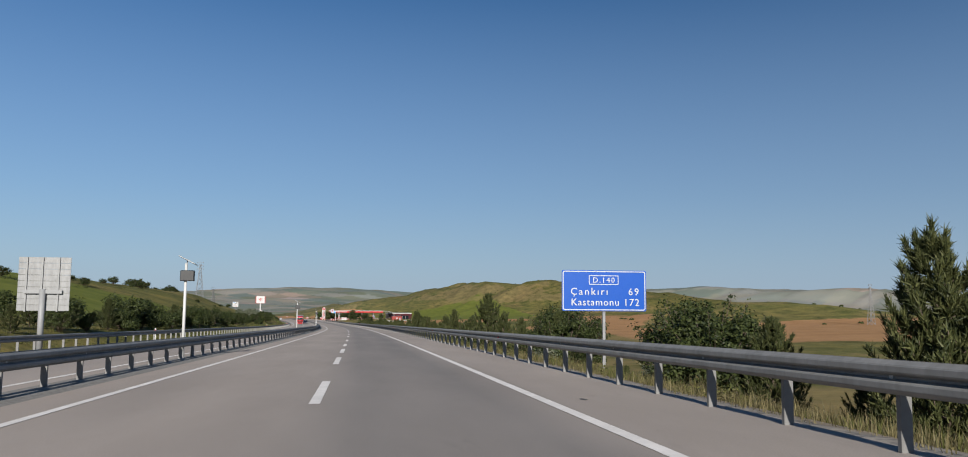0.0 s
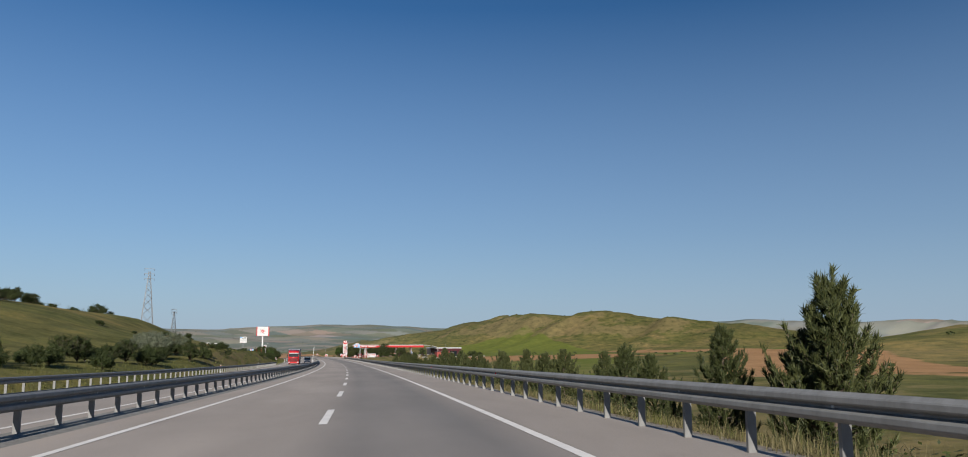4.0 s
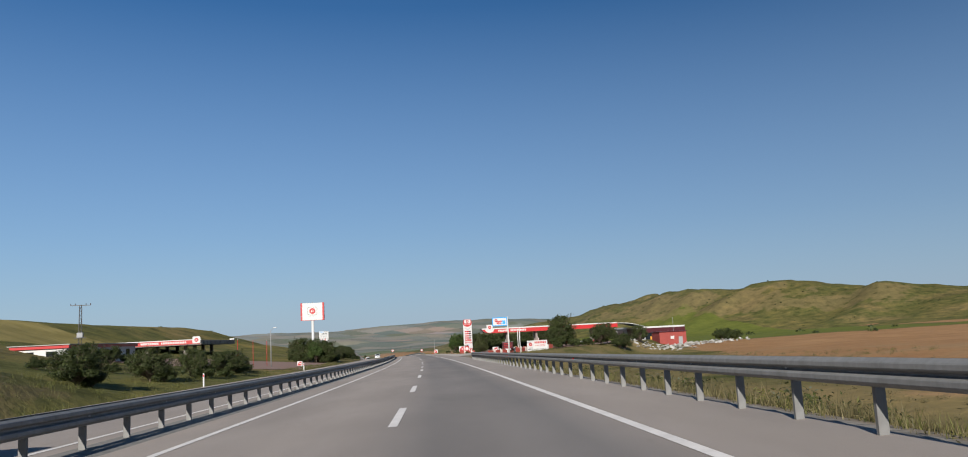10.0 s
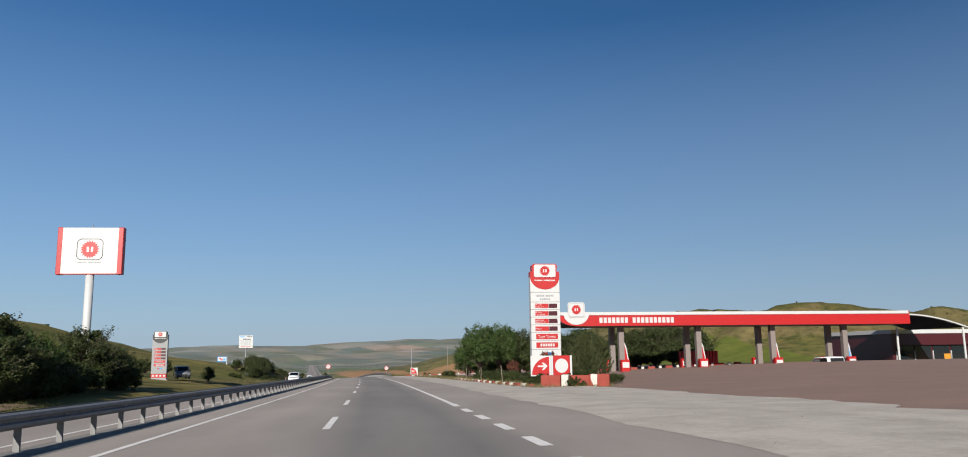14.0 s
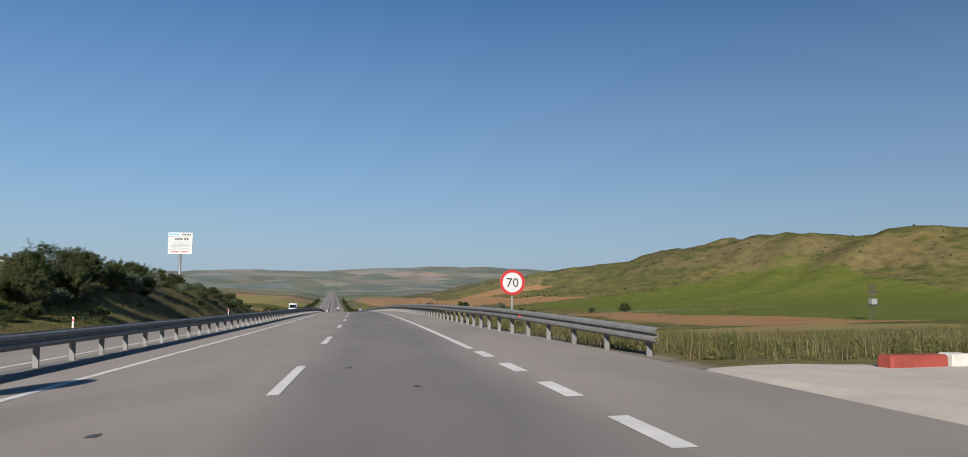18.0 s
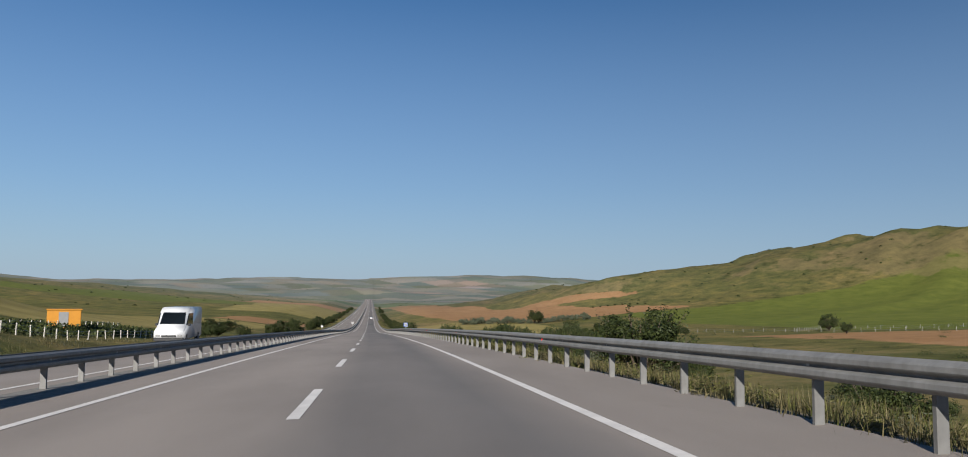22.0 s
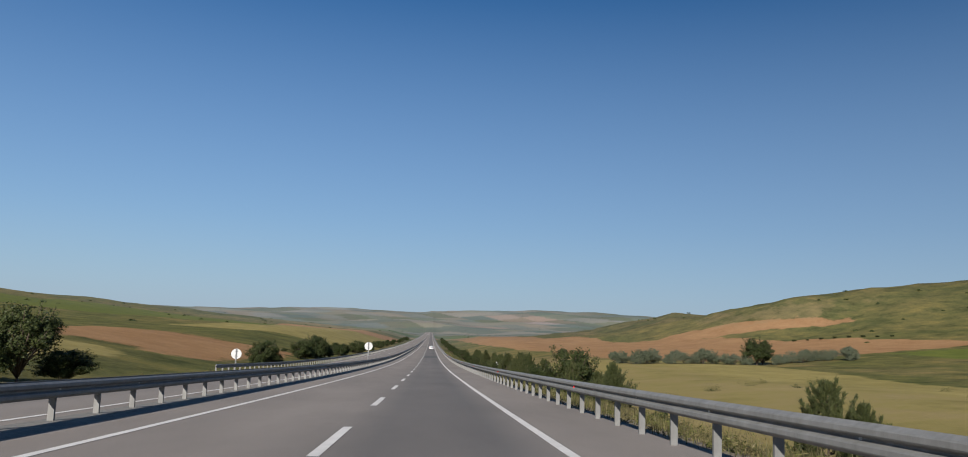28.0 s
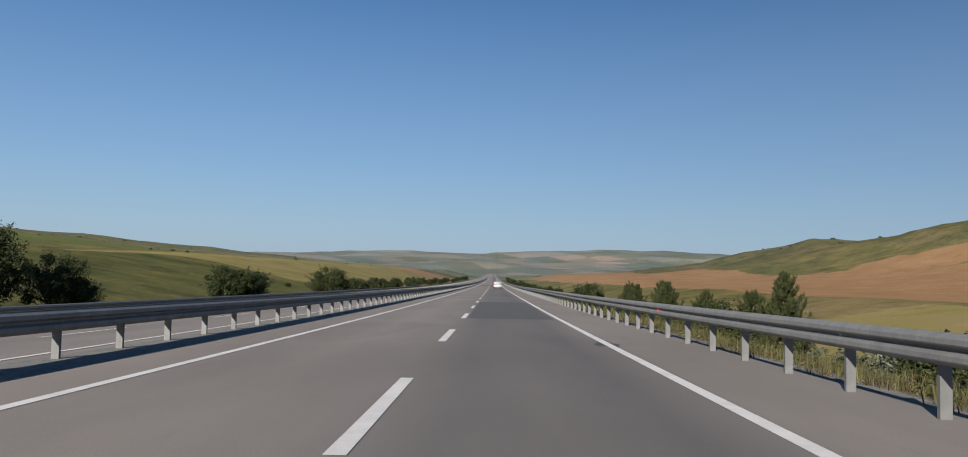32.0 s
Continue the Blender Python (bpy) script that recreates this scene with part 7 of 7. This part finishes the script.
    for s, u, k in ((848, 19.7, 1.5), (852, 22, 1.45), (856, 19, 1.4), (824, 18, 0.9), (826, 21.5, 0.95), (821, 19.5, 0.8), (1093, 12.6, 0.8), (1093, 16, 1.5), (1076, 16, 0.95), (1078, 18, 0.8), (1154, 15, 0.9), (1147, 12.5, 0.6), (880, 20, 0.9), (884, 23, 1.0), (874, 24, 0.7), (893, 27, 0.8), (915, 18, 0.8), (926, 17, 0.9), (933, 20, 1.05), (938, 17, 0.9), (942, 23, 1.0), (905, 26, 0.8), (960, 27, 0.9)):
        settle(one(trees if rng.random() < 0.75 else silvers), s, u, k * 0.98, rng, squash=0.9)
        settle(one(bushes), s + rng.uniform(-3, 3), u + rng.uniform(1, 5), k * 0.6, rng)
    for s, u, h in ((1014, 137, 5.5), (1016, 69, 3.2), (990, 45, 2.8), (977, 46, 2.8), (1042, 38, 3.2), (1000, 60, 2.6), (1030, 66, 2.8), (965, 55, 2.4), (1050, 72, 2.6), (985, 80, 2.4), (1008, 88, 2.4), (940, 95, 2.6)):
        settle(one(trees), s, u, h / 5.0, rng)
    for s, u in ((60, 160), (90, 190), (130, 220), (150, 140), (170, 240), (200, 190), (110, 260)):
        settle(one(trees), s, u, rng.uniform(0.5, 0.9), rng, squash=0.7)
    forget(pines + trees + bushes + silvers + willows + [ruddy])


plant_all()


def scrub():
    """Low bushes scattered over the hills, too far to tell apart."""
    rng = np.random.default_rng(19)
    cs, ns = [], []
    for n, s0, s1, u0, u1 in ((260, 1020, 1700, 170, 560), (90, 250, 650, 90, 400), (120, 600, 1900, -420, -90), (2600, 1900, 4700, -1500, 1500)):
        s, u = rng.uniform(s0, s1, n), rng.uniform(u0, u1, n)
        x, y = spots(s, u)
        z = land(s, u)
        for a, b, c in zip(x, y, z):
            if abs(a - 88) < 40 or (780 < b < 1262 and a - 88 < 400 and a > 88):
                continue
            k, r = 34 if b < 1900 else 16, rng.uniform(0.5, 1.5) * (2.2 if b > 1900 else 1.0)
            d = rng.normal(size=(k, 3))
            d[:, 2] = np.abs(d[:, 2])
            d /= np.linalg.norm(d, axis=1)[:, None]
            cs.append(np.array([a, b, c]) + d * r * np.array([1.2, 1.2, 0.8]) * rng.uniform(0.5, 1.0, (k, 1)))
            ns.append(d)
    me = leaves_mesh("hill_scrub", np.concatenate(cs), np.concatenate(ns), 0.5, BROAD, rng)
    tagged(new("hill_scrub", me), "low dark scrub dotted over the hills", "scrub", kind="stuff")


scrub()


def undergrowth(name, label, mat, spans, seed, leaf=0.055, long=2.0):
    """Low tangled growth that nobody could count: domes of small leaves on the ground."""
    rng = np.random.default_rng(seed)
    cs, ns = [], []
    for n, s0, s1, u0, u1, r0, r1, k in spans:
        k = int(k * 0.2 / (leaf * long))
        s, u = rng.uniform(s0, s1, n), rng.uniform(u0, u1, n)
        x, y = spots(s, u)
        z = land(s, u)
        r = rng.uniform(r0, r1, n)
        d = rng.normal(size=(n, k, 3))
        d[..., 2] = np.abs(d[..., 2])
        d /= np.linalg.norm(d, axis=-1)[..., None]
        q = rng.uniform(0.35, 1.0, (n, k, 1)) * (1 + 0.4 * np.sin(d[..., :1] * 6 + np.arange(n)[:, None, None]))
        c = np.stack([x, y, z], -1)[:, None, :] + d * r[:, None, None] * q * np.array([1.25, 1.25, 0.9])
        cs.append(c.reshape(-1, 3))
        ns.append(d.reshape(-1, 3) + np.array([0, 0, 0.4]))
    me = leaves_mesh(name, np.concatenate(cs), np.concatenate(ns), leaf, mat, rng, long)
    tagged(new(name, me), label, "undergrowth", kind="stuff")


undergrowth("undergrowth", "dark green weeds and low bushes behind the guard rail", BROAD,
            [(240, 40, 300, 7.2, 10.5, 0.25, 0.6, 120), (120, 300, 440, 7.0, 10.5, 0.3, 0.6, 110), (170, 1180, 1290, 7.4, 13, 0.2, 0.5, 100), (60, 30, 460, 7.6, 11.5, 0.3, 0.75, 130), (150, 698, 832, -29, -18.8, 0.4, 1.0, 130), (60, 290, 400, -30, -18.8, 0.3, 0.8, 120), (70, 30, 460, 11, 19, 0.4, 1.0, 150), (90, 690, 1240, 7.8, 13, 0.25, 0.65, 110), (50, 820, 1130, 16, 60, 0.5, 1.2, 150),
             (60, 820, 1130, 40, 120, 0.6, 1.3, 120), (8, 667, 692, 10, 30, 0.3, 0.6, 130), (75, 150, 470, -84, -68, 0.6, 1.5, 260), (70, 696, 830, -28, -18.8, 0.5, 1.1, 150)], 51)
undergrowth("dry_thistles", "dry yellow-grey weeds and thistles on the verge", DRY,
            [(420, 425, 500, 12, 46, 0.15, 0.5, 40), (300, 380, 440, 14, 40, 0.15, 0.45, 40), (2900, 10, 460, 6.5, 14, 0.12, 0.42, 40), (4000, 695, 1290, 6.2, 14, 0.12, 0.42, 40), (500, 663, 697, 7, 30, 0.12, 0.45, 40), (160, 470, 560, -19.5, -17, 0.2, 0.5, 60)], 52, 0.022, 5.0)
undergrowth("green_tufts", "olive green tufts among the dry weeds of the verge", FRESH,
            [(330, 425, 505, 12, 46, 0.15, 0.5, 40), (260, 470, 560, -84, -78, 0.2, 0.5, 40), (1500, 10, 460, 6.5, 15, 0.15, 0.45, 44), (3900, 695, 1290, 6.3, 15, 0.15, 0.5, 44), (700, 663, 697, 7, 30, 0.15, 0.45, 44), (260, 470, 560, -20, -17, 0.2, 0.5, 60), (500, 0, 340, -20, -16, 0.15, 0.5, 60)], 54, 0.024, 5.0)
undergrowth("grey_weeds", "silvery weeds on the verge", SILVER, [(60, 30, 460, 7.6, 13, 0.3, 0.6, 110), (60, 690, 1240, 7.8, 15, 0.3, 0.6, 110)], 53, 0.06)


# ---- grass of the verges ----
def verge(name, label, s0, s1, u0, u1, count, mat, tall, seed, bias=1.0):
    rng = np.random.default_rng(seed)
    s = rng.uniform(s0, s1, count)
    u = u0 + (u1 - u0) * rng.uniform(0, 1, count) ** bias
    thick = value_noise(s / 3.0, u / 1.5, seed) + 0.5
    keep = rng.uniform(0, 1, count) < 0.25 + thick
    s, u, thick = s[keep], u[keep], thick[keep]
    n = len(s)
    x, y = spots(s, u)
    z = land(s, u)
    k = 9
    x, y, z, thick = (np.repeat(v, k) for v in (x, y, z, thick))
    m = n * k
    a = rng.uniform(0, 2 * math.pi, m)
    lean = rng.uniform(0.05, 0.9, m)
    hgt = tall * rng.uniform(0.4, 1.15, m) * (0.55 + 0.8 * thick)
    ox, oy = rng.normal(0, 0.10, m), rng.normal(0, 0.10, m)
    w = rng.uniform(0.004, 0.011, m)
    bx, by = np.cos(a + 1.57) * w, np.sin(a + 1.57) * w
    v = np.stack([np.stack([x + ox - bx, y + oy - by, z - 0.03], -1), np.stack([x + ox + bx, y + oy + by, z - 0.03], -1),
                  np.stack([x + ox + np.cos(a) * hgt * lean, y + oy + np.sin(a) * hgt * lean, z + hgt], -1)], 1).reshape(-1, 3)
    me = bpy.data.meshes.new(name)
    me.from_pydata(v.tolist(), [], np.arange(m * 3).reshape(m, 3).tolist())
    me.materials.append(mat)
    tagged(new(name, me), label, "grass", kind="stuff")


verge("dry_grass", "tall dry yellow grass along the guard rail", 4, 462, 6.2, 12, 26040, DRY, 0.23, 1, 1.2)
verge("green_weeds", "green weeds among the roadside grass", 4, 462, 6.3, 16, 18600, FRESH, 0.27, 2, 1.0)
verge("dry_grass", "tall dry yellow grass along the guard rail", 666, 1290, 6.0, 12, 27280, DRY, 0.28, 3, 1.0)
verge("dry_weeds", "knee-high dry weeds on the slope behind the guard rail", 667, 1290, 6.6, 15, 16120, DRY, 0.39, 13, 1.2)
verge("dry_weeds", "knee-high dry weeds on the slope behind the guard rail", 4, 462, 6.8, 15, 12400, DRY, 0.37, 14, 1.2)
verge("green_weeds", "green weeds among the roadside grass", 666, 1290, 6.2, 18, 28520, FRESH, 0.33, 4, 1.0)
verge("exit_weeds", "tall green weeds beside the forecourt exit", 663, 698, 6.9, 30, 6500, FRESH, 0.40, 15, 1.0)
verge("exit_weeds", "tall dry grass beside the forecourt exit", 663, 698, 7.2, 30, 5000, DRY, 0.42, 16, 1.0)
verge("island_grass", "unmown grass on the planted island", 546, 637, 9.4, 14, 3720, FRESH, 0.31, 5, 1.0)
verge("island_grass", "dry grass on the planted island", 546, 637, 8.9, 13, 4960, DRY, 0.31, 6, 1.0)
verge("forecourt_grass", "dry tufts at the edge of the forecourt", 464, 500, 7.5, 14, 310, DRY, 0.23, 7, 1.0)
verge("far_verge_grass", "grass along the far side of the opposite carriageway", -20, 470, -24, -16.3, 7440, FRESH, 0.39, 8, 0.8)
verge("far_verge_grass", "grass along the far side of the opposite carriageway", 620, 1290, -23, -16.3, 7440, DRY, 0.39, 9, 0.8)


# ---- fences, rubble and field things ----
def fence(pts, spacing, h, mat, label, group):
    t = base("fence", Matrix.Identity(4), label, "fence", group)
    bm = box(-0.035, 0.035, -0.035, 0.035, -0.4, h, 0.008)
    me = bpy.data.meshes.new("post")
    bm.to_mesh(me)
    bm.free()
    me.materials.append(mat)
    rng = random.Random(3)
    tops = []
    for (s0, u0), (s1, u1) in zip(pts, pts[1:]):
        n = int(math.hypot(s1 - s0, u1 - u0) / spacing)
        for k in range(n):
            s, u = s0 + (s1 - s0) * k / n, u0 + (u1 - u0) * k / n
            p = spot(s, u)
            z = height(s, u)
            ob = new("post", me)
            ob.matrix_world = pose(p.x, p.y, z, rng.uniform(-5, 5), rng.uniform(-5, 5), rng.uniform(0, 90))
            ob.parent = t
            tops.append(Vector((p.x, p.y, z + h * 0.85)))
    for drop in (0.0, h * 0.4):
        bm = bmesh.new()
        for a, b in zip(tops, tops[1:]):
            if (a - b).length < spacing * 3:
                rod(a - Vector((0, 0, drop)), b - Vector((0, 0, drop)), 0.012, sides=4, bm=bm)
        part("wire", bm, ZINC, t)


fence([(1000, 118), (1040, 150), (960, 190)], 4.0, 1.1, CONCRETE, "field fence of pale concrete posts and wire", "field fences")
fence([(940, 128), (1000, 112), (1085, 90)], 4.0, 1.0, CONCRETE, "field fence of pale concrete posts and wire", "field fences")
fence([(840, -22), (905, -24), (960, -29)], 2.5, 0.8, WHITE_STONE, "leaning pale stakes along a vineyard", "field fences")
fence([(850, -30), (910, -33)], 2.5, 0.75, WHITE_STONE, "leaning pale stakes along a vineyard", "field fences")


def vine_rows():
    rng = np.random.default_rng(77)
    cs, ns = [], []
    for u in (-25, -27.5, -30, -33):
        for s in np.arange(838, 908, 0.8):
            g = land(np.array([s]), np.array([u]))[0]
            x, y = spots(s, u)
            k = 16
            cs.append(np.stack([x + rng.normal(0, 0.3, k), y + rng.normal(0, 0.4, k), g + rng.uniform(0.05, 0.65, k)], -1))
            ns.append(rng.normal(size=(k, 3)))
    me = leaves_mesh("vines", np.concatenate(cs), np.concatenate(ns), 0.2, BROAD, rng)
    tagged(new("vines", me), "rows of low green vines", "vines", kind="stuff")


vine_rows()


def rubble():
    t = base("rubble_heap", Matrix.Identity(4), "heap of pale broken stones beside the field", "rubble")
    rng = random.Random(8)
    kinds = []
    for k in range(5):
        bm = bmesh.new()
        bmesh.ops.create_icosphere(bm, subdivisions=1, radius=0.5)
        for v in bm.verts:
            v.co *= rng.uniform(0.65, 1.25)
            v.co.z *= 0.3
            v.co.x *= 1.5
        me = bpy.data.meshes.new("stone")
        bm.to_mesh(me)
        bm.free()
        me.materials.append(ROCK)
        kinds.append(me)
    for k in range(295):
        a = rng.random()
        s, u = 520 + 46 * a + rng.gauss(0, 2.2), 47 + 35 * a + rng.gauss(0, 3.2)
        p = spot(s, u)
        ob = new("stone", kinds[k % 5])
        ob.matrix_world = pose(p.x, p.y, height(s, u) + rng.uniform(-0.1, 0.5), rng.uniform(0, 40), rng.uniform(0, 40), rng.uniform(0, 360)) @ Matrix.Scale(rng.uniform(0.35, 1.0), 4)
        ob.parent = t


rubble()


def yellow_container():
    t = base("yellow_container", on_land(884, -31.5, 20), "yellow metal box standing in the field", "container")
    part("body", box(-1.6, 1.6, -1.1, 1.1, 0, 1.9, 0.05), YELLOW, t)
    part("roof", box(-1.7, 1.7, -1.2, 1.2, 1.9, 2.0, 0.02), YELLOW, t)
    part("door", box(-0.5, 0.4, -1.13, -1.1, 0.1, 1.7), GREY, t)


yellow_container()


def stake(s, u, h, tilt_x):
    t = base("garden_stake", on_land(s, u), "thin leaning pale wooden stake in the grass", "stake", "garden stakes")
    part("stake", rod((0, 0, -0.2), (tilt_x, 0, h), 0.03, 0.025, 6), WOOD, t)


for s, u, h, a in ((559, 9.9, 1.3, -0.12), (571, 10.1, 1.2, 0.02), (576, 10.6, 1.0, 0.1), (583, 10.4, 1.2, 0.0), (590, 10.9, 1.4, 0.06), (597, 11.2, 1.2, -0.05), (606, 10.9, 1.2, 0.0)):
    stake(s, u, h, a)


def loose_stones():
    """Broken stones lying on the gravel beside the station's road edge."""
    rng = np.random.default_rng(91)
    n = 5200
    s = np.concatenate([rng.uniform(466, 496, n // 2), rng.uniform(496, 640, n - n // 2)])
    u = np.concatenate([rng.uniform(6.4, 13, n // 2), 6.4 + 4.0 * rng.uniform(0, 1, n - n // 2) ** 0.7])
    x, y = spots(s, u)
    z = land(s, u) + np.where(s > 494, 0.05, 0.0)
    r = 0.012 + 0.04 * rng.uniform(0, 1, n) ** 4
    c = np.stack([x, y, z], -1)[:, None, :]
    a = rng.uniform(0, 6.28, n)[:, None] + np.arange(4) * 1.57
    flat = np.stack([np.cos(a), np.sin(a), np.zeros_like(a)], -1) * rng.uniform(0.7, 1.3, (n, 4, 1))
    top = np.stack([rng.normal(0, 0.2, n), rng.normal(0, 0.2, n), rng.uniform(0.5, 0.9, n)], -1)[:, None, :]
    v = (c + np.concatenate([flat, top], 1) * r[:, None, None]).reshape(-1, 3)
    k = np.arange(n)[:, None] * 5
    f = np.concatenate([k + np.array([[p, (p + 1) % 4, 4]]) for p in range(4)], 0)
    me = bpy.data.meshes.new("loose_stones")
    me.from_pydata(v.tolist(), [], f.tolist())
    m = Mat("broken_stone", 0.95, 0, 0.1)
    me.materials.append(m.colour(m.ramp(m.island(), [(0.0, (0.14, 0.125, 0.11)), (1.0, (0.40, 0.365, 0.32))])).m)
    tagged(new("loose_stones", me), "loose grey stones on the gravel verge", "gravel", kind="stuff")


loose_stones()
